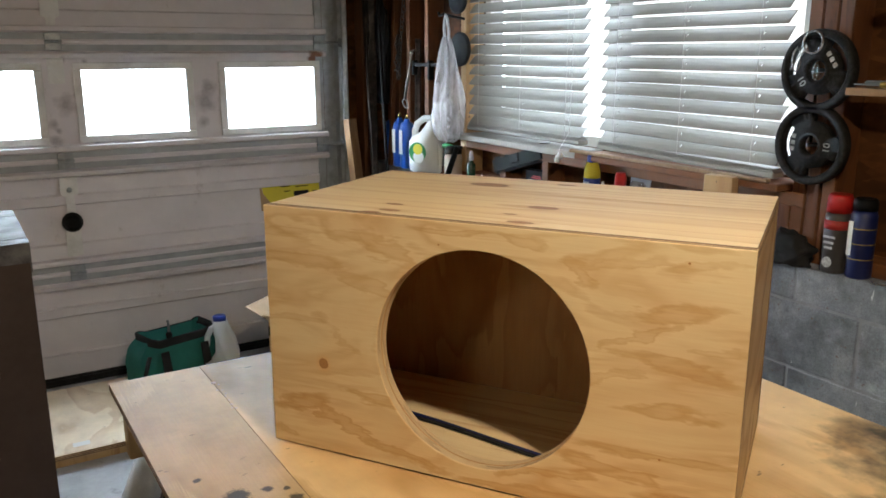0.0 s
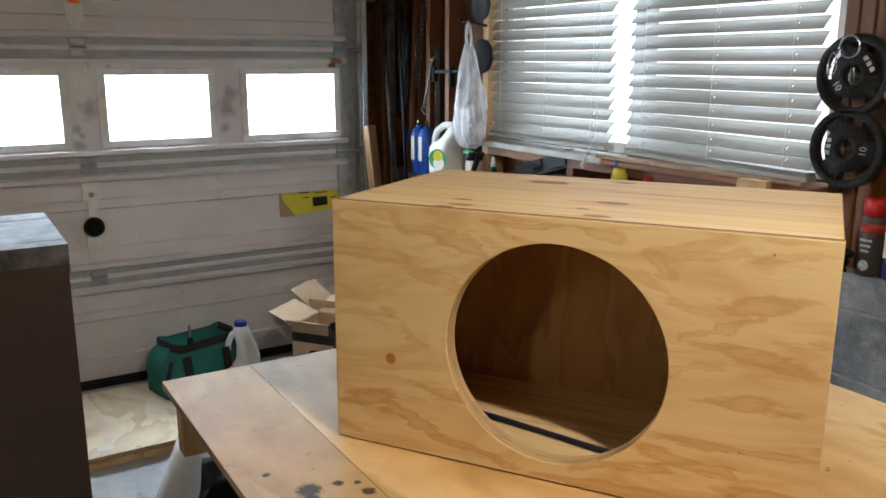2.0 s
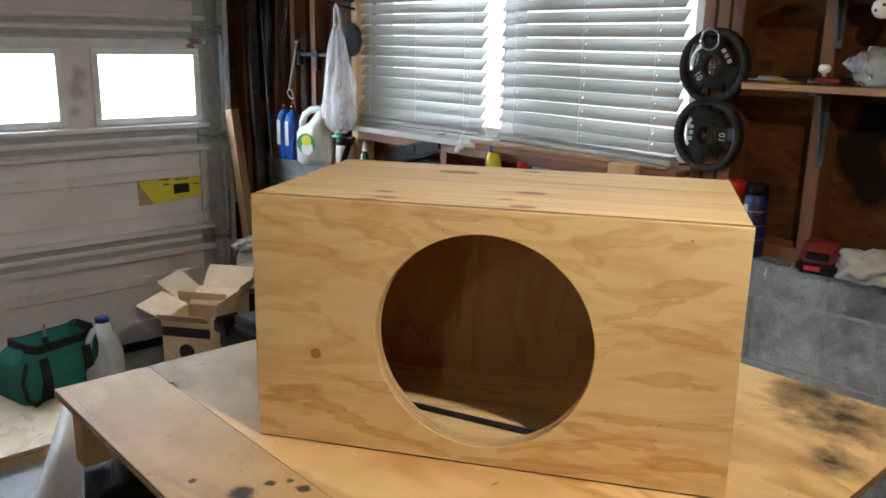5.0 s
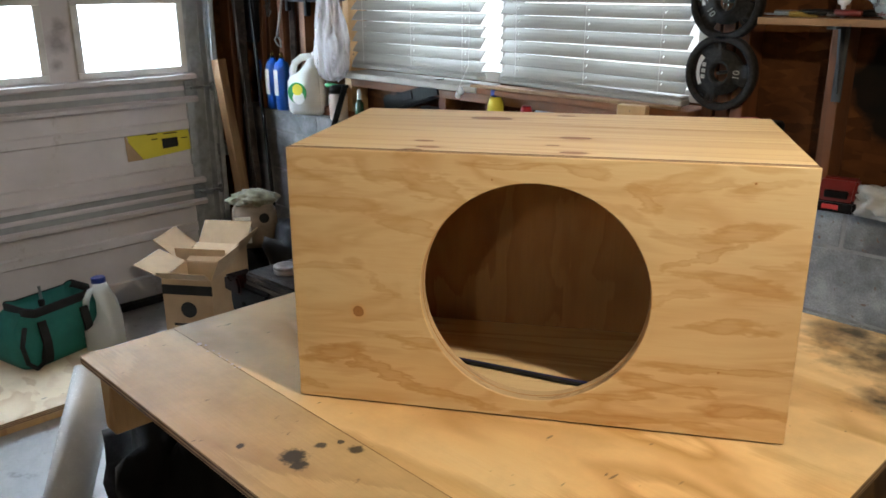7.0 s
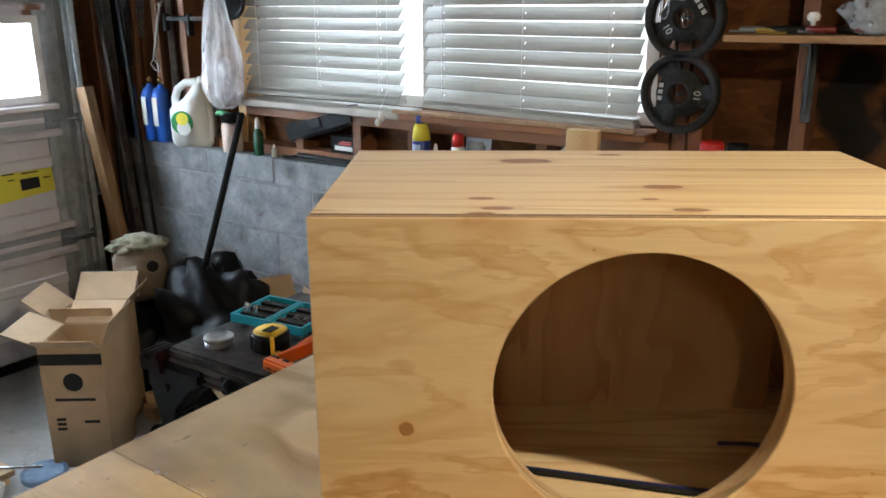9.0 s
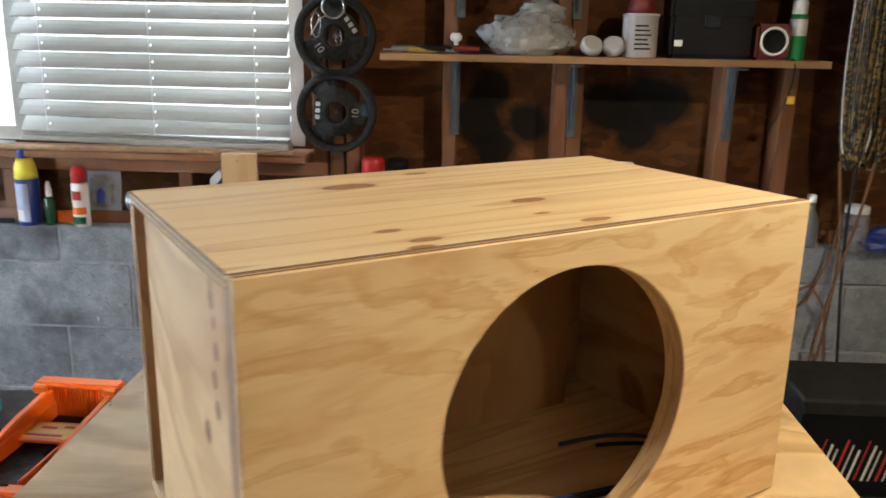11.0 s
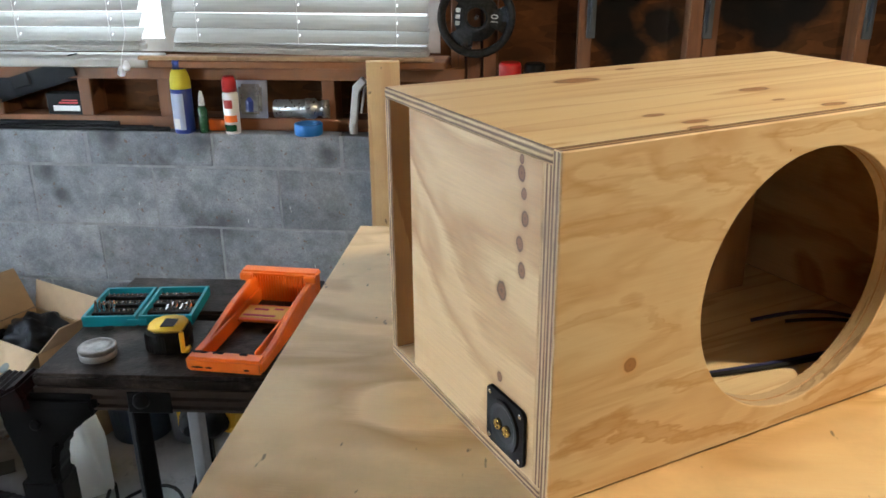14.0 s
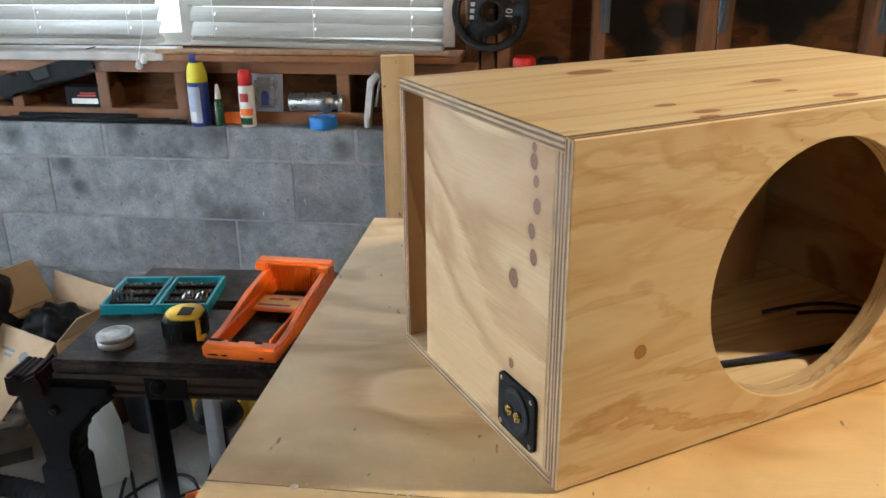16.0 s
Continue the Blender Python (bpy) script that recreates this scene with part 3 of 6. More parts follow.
        bmesh.ops.transform(bm, matrix=m, verts=lo + hi)
    return bm


def lump(size, seed, rough=0.25, detail=4, freq=2.5):
    """A soft, creased heap standing on z = 0."""
    bm = bmesh.new()
    bmesh.ops.create_icosphere(bm, subdivisions=detail, radius=1.0)
    for v in bm.verts:
        p = v.co.copy()
        k = 1 + rough * noise.noise(p * freq + Vector((seed, 0, 0))) + rough * 0.45 * noise.noise(p * freq * 3.1 + Vector((0, seed, 0)))
        v.co = Vector((p.x * size[0] * k, p.y * size[1] * k, max(0.0, (p.z * k * 0.62 + 0.45) * size[2])))
    return bm


def rounded(w, h, r, n=4):
    pts = []
    for cx, cy, a0 in ((w / 2 - r, h / 2 - r, 0), (-w / 2 + r, h / 2 - r, 90), (-w / 2 + r, -h / 2 + r, 180), (w / 2 - r, -h / 2 + r, 270)):
        pts += [(cx + r * math.cos(radians(a0 + 90 * i / n)), cy + r * math.sin(radians(a0 + 90 * i / n))) for i in range(n + 1)]
    return pts


def arc_label(r, z0, z1, a0, a1, n=10):
    """A printed patch wrapped round part of a can."""
    bm = bmesh.new()
    cols = [[bm.verts.new((r * math.cos(radians(a0 + (a1 - a0) * i / n)), r * math.sin(radians(a0 + (a1 - a0) * i / n)), z)) for z in (z0, z1)] for i in range(n + 1)]
    for p, q in zip(cols, cols[1:]):
        bm.faces.new((p[0], q[0], q[1], p[1]))
    return bm


def part(name, bm, mat, parent=None, label="", smooth=False, m=None):
    me = bpy.data.meshes.new(name)
    if smooth:
        for f in bm.faces:
            f.smooth = len(f.verts) == 4 or smooth == "all"
    bm.to_mesh(me)
    bm.free()
    for one in (mat if isinstance(mat, (tuple, list)) else (mat,)):
        me.materials.append(one)
    ob = new(name, me)
    if m is not None:
        ob.matrix_world = m
    if parent:
        ob.parent = parent
    return tagged(ob, label)


def thing(name, m, label, category, group="", kind=""):
    ob = new(name)
    ob.empty_display_size = 0.05
    ob.matrix_world = m
    return tagged(ob, label, category, group, kind)


def board(lo, hi, axis, offset=0.0015):
    """A sheet of plywood: the two faces across the axis get the first material, the edges the second."""
    bm = solid(lo, hi, offset)
    for f in bm.faces:
        f.material_index = 0 if abs(f.normal[axis]) > 0.9 else 1
    return bm


def share(name, ob, m, parent):
    """One more piece on the same mesh."""
    o = new(name, ob.data)
    o.parent = parent
    o.matrix_basis = m
    return o


def text_on(name, body, size, m, mat, parent):
    c = bpy.data.curves.new(name, "FONT")
    c.body, c.size, c.extrude, c.align_x, c.align_y = body, size, 0.0008, "CENTER", "CENTER"
    ob = new(name, c)
    ob.data.materials.append(mat)
    ob.parent = parent
    ob.matrix_basis = m
    return ob


# ---- the garage shell ----
LEDGE, FACE_Y, STUD_Y, SHEATH_Y = 0.919, 2.008, 2.06, 2.15
CEIL = 2.45
floor = tagged(part("floor", solid((-4.35, -4.0, -0.12), (3.2, 2.3, 0.0), 0), floor_mat), "stained grey concrete garage floor", "floor", kind="structure")
# Ceiling, south and east walls are unseen closures that hold down bounced light.
ceiling = tagged(part("ceiling", solid((-4.35, -4.0, CEIL), (3.2, 2.3, CEIL + 0.1), 0), ceiling_bounce_cut), "unseen ceiling closing the garage, dark brown to cut bounce light", "ceiling", kind="structure")
tagged(part("wall_south", solid((-4.35, -4.12, 0), (3.2, -4.0, CEIL), 0), wall_bounce_cut), "unseen wall closing the garage, dark brown to cut bounce light", "wall", kind="structure")
tagged(part("wall_east", solid((3.2, -4.12, 0), (3.32, 2.3, CEIL), 0), wall_bounce_cut), "unseen wall closing the garage, dark brown to cut bounce light", "wall", kind="structure")

wall_west = tagged(part("wall_west", solid((-4.22, 1.72, 0), (-4.16, 2.15, CEIL), 0), sheathing), "dark wooden wall beside the garage door", "wall", kind="structure")
part("wall_piece", solid((-4.35, -4.0, 0), (-4.16, -0.76, CEIL), 0), sheathing, wall_west)
part("lintel", solid((-4.35, -0.76, 2.12), (-4.16, 1.72, CEIL), 0), sheathing, wall_west)
part("stud", solid((-4.155, 1.92, 0), (-4.07, 1.958, CEIL)), stud_wood, wall_west)
part("stud", solid((-4.155, 2.105, 0.96), (-4.06, 2.145, CEIL)), stud_wood, wall_west)

for lo, hi in (((-4.159, 1.690, 0), (-4.1465, 1.7345, 2.085)), ((-4.159, -0.78, 0), (-4.1465, -0.728, 2.085)), ((-4.159, -0.78, 2.085), (-4.1465, 1.7345, 2.2))):
    part("door_stop", solid(lo, hi, 0), stud_wood, wall_west)

# the long wall: sheathing with the window opening, studs, plates, and a low wall of concrete blocks
WX0, WX1, WZ0, WZ1 = -3.30, -1.66, 1.135, 2.15
wall_north = tagged(part("wall_north", solid((-4.35, SHEATH_Y, LEDGE), (WX0, 2.17, CEIL), 0), sheathing), "bare timber-framed garage wall on concrete blocks", "wall", kind="structure")
part("sheet", solid((WX1, SHEATH_Y, LEDGE), (3.2, 2.17, CEIL), 0), sheathing, wall_north)
part("sheet", solid((WX0, SHEATH_Y, LEDGE), (WX1, 2.17, WZ0), 0), sheathing, wall_north)
part("sheet", solid((WX0, SHEATH_Y, WZ1), (WX1, 2.17, CEIL), 0), sheathing, wall_north)
part("mortar", solid((-4.16, FACE_Y + 0.0035, 0), (3.2, 2.17, LEDGE - 0.003), 0), mortar, wall_north)
part("bottom_plate", solid((-4.05, STUD_Y, LEDGE), (3.2, SHEATH_Y - 0.001, LEDGE + 0.038)), plate_wood, wall_north)
part("window_plate", solid((-3.34, STUD_Y - 0.002, 1.068), (-1.58, SHEATH_Y - 0.001, 1.107)), plate_wood, wall_north, "reddish timber under the window")
for x in (-3.02, -2.73, -2.48, -1.98, -1.64):
    part("stud", solid((x - 0.019, STUD_Y, LEDGE + 0.038), (x + 0.019, SHEATH_Y - 0.001, 1.068)), stud_wood, wall_north)
for x in (-3.96, -3.84, -3.66, -1.60, -1.555, -1.51, -1.25, -0.955, -0.915, -0.52, -0.36, 0.05, 0.46, 0.87):
    part("stud", solid((x - 0.019, STUD_Y, LEDGE + 0.038), (x + 0.019, SHEATH_Y - 0.001, CEIL)), stud_wood, wall_north)
# Paler wood than the other studs: the window's light is put into its colour.
part("stud", solid((-3.345, STUD_Y - 0.004, LEDGE + 0.038), (-3.302, SHEATH_Y - 0.001, CEIL)), new_wood, wall_north, "stud beside the window, its window light put into paler orange wood")

# ---- the garage door ----
door_1 = tagged(new("door_1"), "closed sectional garage door with pinkish white paint and four windows", "garage door", kind="structure")
DY0, DY1 = -0.74, 1.70
JOINTS = (0.012, 0.525, 1.03, 1.535, 2.10)
WIN = [(0.172 + 0.632 * k - 0.222, 0.172 + 0.632 * k + 0.222) for k in (-1, 0, 1, 2)]


def door_section(z0, z1, windows):
    steps = [(0.0, 0.0), (0.125, 0.0), (0.132, -0.012), (0.30, -0.012), (0.307, 0.0), (0.345, 0.0), (0.352, -0.009)]
    if not windows:
        bm = bmesh.new()
        prof = [(DOOR_X - 0.045, z0)] + [(DOOR_X + d, z0 + s) for s, d in steps if z0 + s < z1] + [(DOOR_X - 0.009, z1), (DOOR_X - 0.045, z1)]
        prism([(x, z) for x, z in prof], (DY0, DY1), "y", bm)
        return bm
    bm = bmesh.new()
    w0, w1 = 1.128, 1.420
    box(bm, (DOOR_X - 0.045, DY0, z0), (DOOR_X, DY1, w0))
    box(bm, (DOOR_X - 0.045, DY0, w1), (DOOR_X, DY1, z1))
    ys = [DY0] + [y for w in WIN for y in (w[0] - 0.006, w[1] + 0.006)] + [DY1]
    for a, b in zip(ys[::2], ys[1::2]):
        box(bm, (DOOR_X - 0.045, a, w0), (DOOR_X, b, w1))
    return bm


for i, (a, b) in enumerate(zip(JOINTS, JOINTS[1:])):
    part("panel", door_section(a + 0.002, b - 0.002, i == 2), door_paint, door_1)
for y0, y1 in WIN:
    f = bmesh.new()
    for lo, hi in (((y0 - 0.034, 1.102), (y1 + 0.034, 1.133)), ((y0 - 0.034, 1.415), (y1 + 0.034, 1.447)), ((y0 - 0.034, 1.133), (y0, 1.415)), ((y1, 1.133), (y1 + 0.034, 1.415))):
        box(f, (DOOR_X - 0.02, lo[0], lo[1]), (DOOR_X + 0.012, hi[0], hi[1]))
    win = part("window", bevelled(f, 0.003), white_paint, door_1, "white plastic window frame, scuffed")
    pane = part("pane", solid((DOOR_X - 0.03, y0 - 0.004, 1.129), (DOOR_X - 0.026, y1 + 0.004, 1.419), 0), glass, win)
    pane.visible_shadow = False
for z in JOINTS[1:4]:
    strut = [(DOOR_X + 0.001, z - 0.068), (DOOR_X + 0.03, z - 0.068), (DOOR_X + 0.034, z - 0.050), (DOOR_X + 0.012, z - 0.040), (DOOR_X + 0.012, z - 0.012), (DOOR_X + 0.016, z - 0.006), (DOOR_X + 0.016, z + 0.004), (DOOR_X + 0.012, z + 0.010), (DOOR_X + 0.012, z + 0.036), (DOOR_X + 0.036, z + 0.044), (DOOR_X + 0.036, z + 0.062), (DOOR_X + 0.001, z + 0.066)]
    rail = prism(strut, (DY0, DY1 + 0.02), "y")
    # Recessed web faces take the grey shade colour, the lips keep the door paint.
    for f in rail.faces:
        f.material_index = 1 if f.normal.x > 0.9 and f.calc_center_median().x < DOOR_X + 0.014 else 0
    part("strut", rail, (door_paint, strut_web_shade), door_1, "pinkish white stiffening rail, the shade of its recessed web coloured grey")
    for y in (0.482, 1.69, -0.70):
        h = bmesh.new()
        box(h, (DOOR_X + 0.016, y - 0.032, z - 0.036), (DOOR_X + 0.024, y + 0.032, z - 0.004))
        box(h, (DOOR_X + 0.016, y - 0.032, z + 0.004), (DOOR_X + 0.024, y + 0.032, z + 0.036))
        bevelled(h, 0.002)
        sweep(((DOOR_X + 0.026, y - 0.034, z), (DOOR_X + 0.026, y + 0.034, z)), 0.007, 8, h)
        part("hinge", h, hinge_steel, door_1, "grey steel hinge")
for z in (0.9, 1.66):
    h = prism([(0.447, z + 0.055), (0.520, z + 0.055), (0.520, z - 0.02), (0.502, z - 0.03), (0.502, z - 0.12), (0.515, z - 0.13), (0.515, z - 0.30), (0.45, z - 0.30), (0.45, z - 0.13), (0.465, z - 0.12), (0.465, z - 0.03), (0.447, z - 0.02)], (DOOR_X + 0.001, DOOR_X + 0.009), "x")
    part("stile", h, white_paint, door_1, "off-white steel stiffening plate")
part("warning_label", prism([(0.462, 1.712), (0.506, 1.712), (0.506, 1.77), (0.462, 1.77)], (DOOR_X + 0.0095, DOOR_X + 0.0105), "x"), orange, door_1, "small orange warning label")
part("paper_label", prism([(0.56, 1.722), (0.70, 1.724), (0.70, 1.80), (0.56, 1.80)], (DOOR_X - 0.0085, DOOR_X - 0.0075), "x"), paper, door_1, "white printed paper label")
for k in range(3):
    part("print_bar", solid((DOOR_X - 0.0074, 0.575, 1.732 + 0.016 * k), (DOOR_X - 0.0068, 0.68 - 0.02 * k, 1.737 + 0.016 * k), 0), bar_black, door_1)
part("lock_knob", lathe(((0.044, 0), (0.044, 0.012), (0.036, 0.022), (0.034, 0.034), (0.02, 0.04)), 24, m=pose(DOOR_X + 0.009, 0.482, 0.756, 0, 90, 0)), black_plastic, door_1, "round black lock knob", True)
part("lock_bolt", lathe(((0.012, 0), (0.012, 0.006), (0.006, 0.008)), 12, m=pose(DOOR_X + 0.009, 0.483, 0.90, 0, 90, 0)), hinge_steel, door_1)
part("end_stile", solid((DOOR_X - 0.04, DY1 - 0.026, 0.02), (DOOR_X + 0.004, DY1 + 0.012, 2.09), 0.002), galvanized, door_1, "galvanized steel end cap")
part("bottom_seal", solid((DOOR_X - 0.04, DY0, 0.0), (DOOR_X + 0.022, DY1, 0.04), 0.008, 2), rubber, door_1, "black rubber bottom seal")

door_track = tagged(new("door_track"), "vertical galvanized steel track of the garage door", "door track", kind="structure")
t = prism([(-4.155, 1.735), (-4.15, 1.735), (-4.15, 1.80), (-4.155, 1.80)], (0.0, 2.2), "z")
part("angle", t, galvanized, door_track)
part("flange", solid((-4.152, 1.797, 0), (-4.075, 1.803, 2.2), 0), galvanized, door_track)
track = [(-4.085, 1.812), (-4.075, 1.820), (-4.035, 1.820), (-4.025, 1.812), (-4.025, 1.790), (-4.03, 1.790), (-4.032, 1.808), (-4.038, 1.814), (-4.072, 1.814), (-4.078, 1.808), (-4.08, 1.790), (-4.085, 1.790)]
part("rail", prism(track, (0.0, 2.2), "z"), galvanized, door_track)
for z in JOINTS[1:4]:
    part("roller", lathe(((0.022, 0), (0.024, 0.006), (0.022, 0.012)), 16, m=pose(-4.055, 1.80, z, 90, 0, 0)), hinge_steel, door_track)
    part("axle", sweep(((-4.055, 1.68, z), (-4.055, 1.795, z)), 0.006), hinge_steel, door_track)
for z in (0.72, 1.8):
    part("clip", solid((-4.15, 1.80, z - 0.03), (-4.03, 1.87, z + 0.03), 0.003), hinge_steel, door_track)

notice = tagged(part("notice", prism([(1.357, 0.874), (1.667, 0.874), (1.677, 0.733), (1.433, 0.713), (1.37, 0.80)], (DOOR_X - 0.008, DOOR_X - 0.0055), "x"), lemon), "yellow printed safety notice peeling off the garage door", "notice")
part("backing", prism([(1.352, 0.868), (1.37, 0.80), (1.44, 0.712), (1.358, 0.712)], (DOOR_X - 0.010, DOOR_X - 0.0082), "x"), cardboard, notice)
part("emblem", prism([(1.53, 0.80), (1.61, 0.80), (1.612, 0.755), (1.532, 0.752)], (DOOR_X - 0.005, DOOR_X - 0.0042), "x"), bar_black, notice)
for y, z, w in ((1.44, 0.845, 0.06), (1.52, 0.84, 0.09), (1.46, 0.825, 0.05), (1.54, 0.82, 0.07), (1.63, 0.79, 0.03), (1.48, 0.80, 0.03)):
    part("print_bar", solid((DOOR_X - 0.005, y, z), (DOOR_X - 0.0042, y + w, z + 0.005), 0), bar_black, notice)

# ---- the window with its two blinds ----
window_1 = tagged(new("window_1"), "wide white window behind two lowered blinds", "window", kind="structure")
frame_bm = bmesh.new()
for lo, hi in (((WX0 + 0.002, 1.137), (WX0 + 0.04, WZ1)), ((WX1 - 0.04, 1.137), (WX1 - 0.002, WZ1)), ((-2.50, 1.175), (-2.455, WZ1 - 0.04)), ((WX0 + 0.04, 1.137), (WX1 - 0.04, 1.175)), ((WX0 + 0.04, WZ1 - 0.04), (WX1 - 0.04, WZ1 - 0.002))):
    box(frame_bm, (lo[0], 2.155, lo[1]), (hi[0], 2.225, hi[1]))
part("window_frame", frame_bm, white_paint, window_1)
for a, b in ((WX0 + 0.04, -2.50), (-2.455, WX1 - 0.04)):
    p = part("pane", solid((a, 2.19, 1.175), (b, 2.194, WZ1 - 0.04), 0), glass, window_1)
    p.visible_shadow = False
part("window_sill", solid((-3.345, 2.01, 1.108), (-2.50, 2.154, 1.134), 0.004), sill_paint, window_1, "weathered sill with greyish white paint")
part("window_sill", solid((-2.495, 2.005, 1.108), (-1.63, 2.154, 1.130), 0.004), plate_wood, window_1, "rough brown sill timber")
part("trim", solid((-2.52, 2.0, 1.131), (-1.66, 2.02, 1.143), 0.003), old_wood, window_1, "thin bare wood strip")


def slat_mesh(width):
    bm = bmesh.new()
    holes = (0.10 * width, 0.5 * width, 0.88 * width)
    for y0, y1, bend in ((-0.025, -0.006, 0.0015), (0.006, 0.025, 0.0015)):
        vs, fs = box(bm, (0, y0, -0.0014), (width, y1, 0.0014))
        for v in vs:
            if abs(v.co.y) > 0.02:
                v.co.z -= bend
    x = 0.0
    for h in holes:
        box(bm, (x, -0.006, -0.0014), (h - 0.0025, 0.006, 0.0014))
        x = h + 0.0025
    box(bm, (x, -0.006, -0.0014), (width, 0.006, 0.0014))
    return bm, holes


def blind(x0, x1, z0, sag, label):
    width = x1 - x0
    b = thing("window_blind", pose(x0, 2.085, z0, 0, 0, 0), label, "window blind", "blinds at the window")
    bm, holes = slat_mesh(width)
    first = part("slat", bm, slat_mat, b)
    tilt = 49
    first.matrix_basis = pose(0, 0, 0.045, tilt)
    rng = random.Random(5 + int(width * 100))
    for k in range(1, 21):
        share("slat", first, pose(rng.uniform(-0.0012, 0.0012), 0, 0.045 + 0.0435 * k, tilt + rng.uniform(-3, 3), rng.uniform(-0.2, 0.2) + sag * max(0, 1 - k / 3)), b)
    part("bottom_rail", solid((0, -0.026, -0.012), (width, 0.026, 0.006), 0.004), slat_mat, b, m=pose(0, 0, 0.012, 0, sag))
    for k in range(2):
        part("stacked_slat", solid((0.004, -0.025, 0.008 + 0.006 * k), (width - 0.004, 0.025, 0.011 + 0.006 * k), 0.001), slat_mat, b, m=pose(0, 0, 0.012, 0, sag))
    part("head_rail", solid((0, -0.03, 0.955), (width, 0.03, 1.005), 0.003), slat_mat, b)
    for h in holes:
        part("ladder_cord", sweep(((h, -0.018, 0.01), (h, -0.018, 0.96)), 0.0009, 5), white_plastic, b)
    return b


blind_left = blind(-3.299, -2.535, 1.150, 0.0, "white horizontal slat blind, lowered and half tilted")
blind(-2.435, -1.685, 1.148, 1.0, "white horizontal slat blind with a sagging bottom rail")
part("pull_cord", sweep(((0.728, -0.036, 0.96), (0.731, -0.038, 0.3), (0.733, -0.045, 0.05), (0.735, -0.09, -0.01), (0.735, -0.10, -0.035)), 0.0012, 5), white_plastic, blind_left)
for k, (dx, dz) in enumerate(((0.061, -0.062), (0.078, -0.046))):
    part("tassel", lathe(((0.004, 0.028), (0.009, 0.018), (0.011, 0.008), (0.007, 0.0)), 12, m=pose(0.674 + dx, -0.102, dz)), white_plastic, blind_left, "small white cord tassel", True)

# ---- the speaker enclosure on its table ----
BOX = Matrix.Translation((-1.355, 0.436, 0.890)) @ Matrix.Rotation(math.atan2(0.552, 0.834), 4, "Z")
BW, BD, BH, PLY = 0.694, 0.395, 0.383, 0.0145
HX, HZ, HR = 0.348, 0.189, 0.158
enclosure = thing("speaker_enclosure", BOX, "unfinished plywood subwoofer box with a round cut-out and side port", "speaker box")


def baffle(v0, v1, x0, x1, z0, z1, radius):
    """A panel with a round hole through it, its bore turned smooth."""
    bm = bmesh.new()
    n = 64
    ring = [(HX + radius * math.cos(2 * math.pi * i / n), HZ + radius * math.sin(2 * math.pi * i / n)) for i in range(n)]
    def rim(i):
        a = 2 * math.pi * i / n
        c, s = math.cos(a), math.sin(a)
        k = min((x1 - HX) / c if c > 1e-6 else 9e9, (x0 - HX) / c if c < -1e-6 else 9e9, (z1 - HZ) / s if s > 1e-6 else 9e9, (z0 - HZ) / s if s < -1e-6 else 9e9)
        return (HX + c * k, HZ + s * k)
    outer = [rim(i) for i in range(n)]
    corner_at = {}
    for cx, cz in ((x0, z0), (x1, z0), (x1, z1), (x0, z1)):
        j = min(range(n), key=lambda i: (outer[i][0] - cx) ** 2 + (outer[i][1] - cz) ** 2)
        outer[j] = (cx, cz)
    rows = [[bm.verts.new((x, v, z)) for x, z in pts] for v in (v0, v1) for pts in (ring, outer)]
    ri0, ro0, ri1, ro1 = rows
    for i in range(n):
        j = (i + 1) % n
        bm.faces.new((ri0[i], ro0[i], ro0[j], ri0[j]))
        bm.faces.new((ri1[j], ro1[j], ro1[i], ri1[i]))
        for a, b, k in ((ri0, ri1, 2), (ro1, ro0, 1)):
            bm.faces.new((a[i], a[j], b[j], b[i])).material_index = k
    bmesh.ops.recalc_face_normals(bm, faces=bm.faces[:])
    sharp = [e for e in bm.edges if len(e.link_faces) == 2 and e.calc_face_angle() > 0.6]
    bmesh.ops.bevel(bm, geom=sharp, offset=0.0012, segments=1, affect="EDGES")
    return bm


part("front_panel", baffle(0.0, PLY, 0.0, BW, 0.0025, BH, HR), (pine_front, edge_y, bore), enclosure, "pale knotty pine plywood with a large round hole")
part("inner_baffle", baffle(PLY, 2 * PLY, 0.001, BW - 0.001, PLY, BH - PLY, HR - 0.0004), (pine_inner_shade, edge_y, bore), enclosure)
part("top_panel", board((0, PLY, BH - PLY), (BW, BD, BH), 2), (pine_top, edge_z), enclosure, "pine plywood with brown knots and straight grain")
part("bottom_panel", board((0, PLY, 0), (BW, BD, PLY), 2), (pine_top, edge_z), enclosure)
part("back_panel", board((0, BD - PLY, PLY), (BW, BD, BH - PLY), 1), (pine_inner_shade, edge_y), enclosure)
part("side_panel", board((0.001, 2 * PLY, PLY), (PLY, 0.324, BH - PLY), 0), (pine_side_shade, edge_x), enclosure, "plywood end with filled screw holes, its shade put into the colour")
part("side_panel", board((BW - PLY, 2 * PLY, PLY), (BW - 0.001, BD - PLY, BH - PLY), 0), (pine_side_shade, edge_x), enclosure)
part("port_wall", board((PLY, 0.3095, PLY), (0.60, 0.324, BH - PLY), 1), (pine_inner_shade, edge_y), enclosure)

cup = part("terminal_cup", prism(rounded(0.077, 0.070, 0.008), (-0.0035, 0.0005), "x", m=pose(0, 0.0805, 0.058)), black_plastic, enclosure, "square black terminal cup with screws")
part("recess", lathe(((0.030, 0.0), (0.030, 0.003), (0.026, 0.0035), (0.021, 0.0012)), 24, m=pose(-0.0035, 0.0805, 0.058, 0, -90, 0)), rubber, cup)
for dy, dz in ((-0.031, -0.028), (0.031, -0.028), (-0.031, 0.028), (0.031, 0.028)):
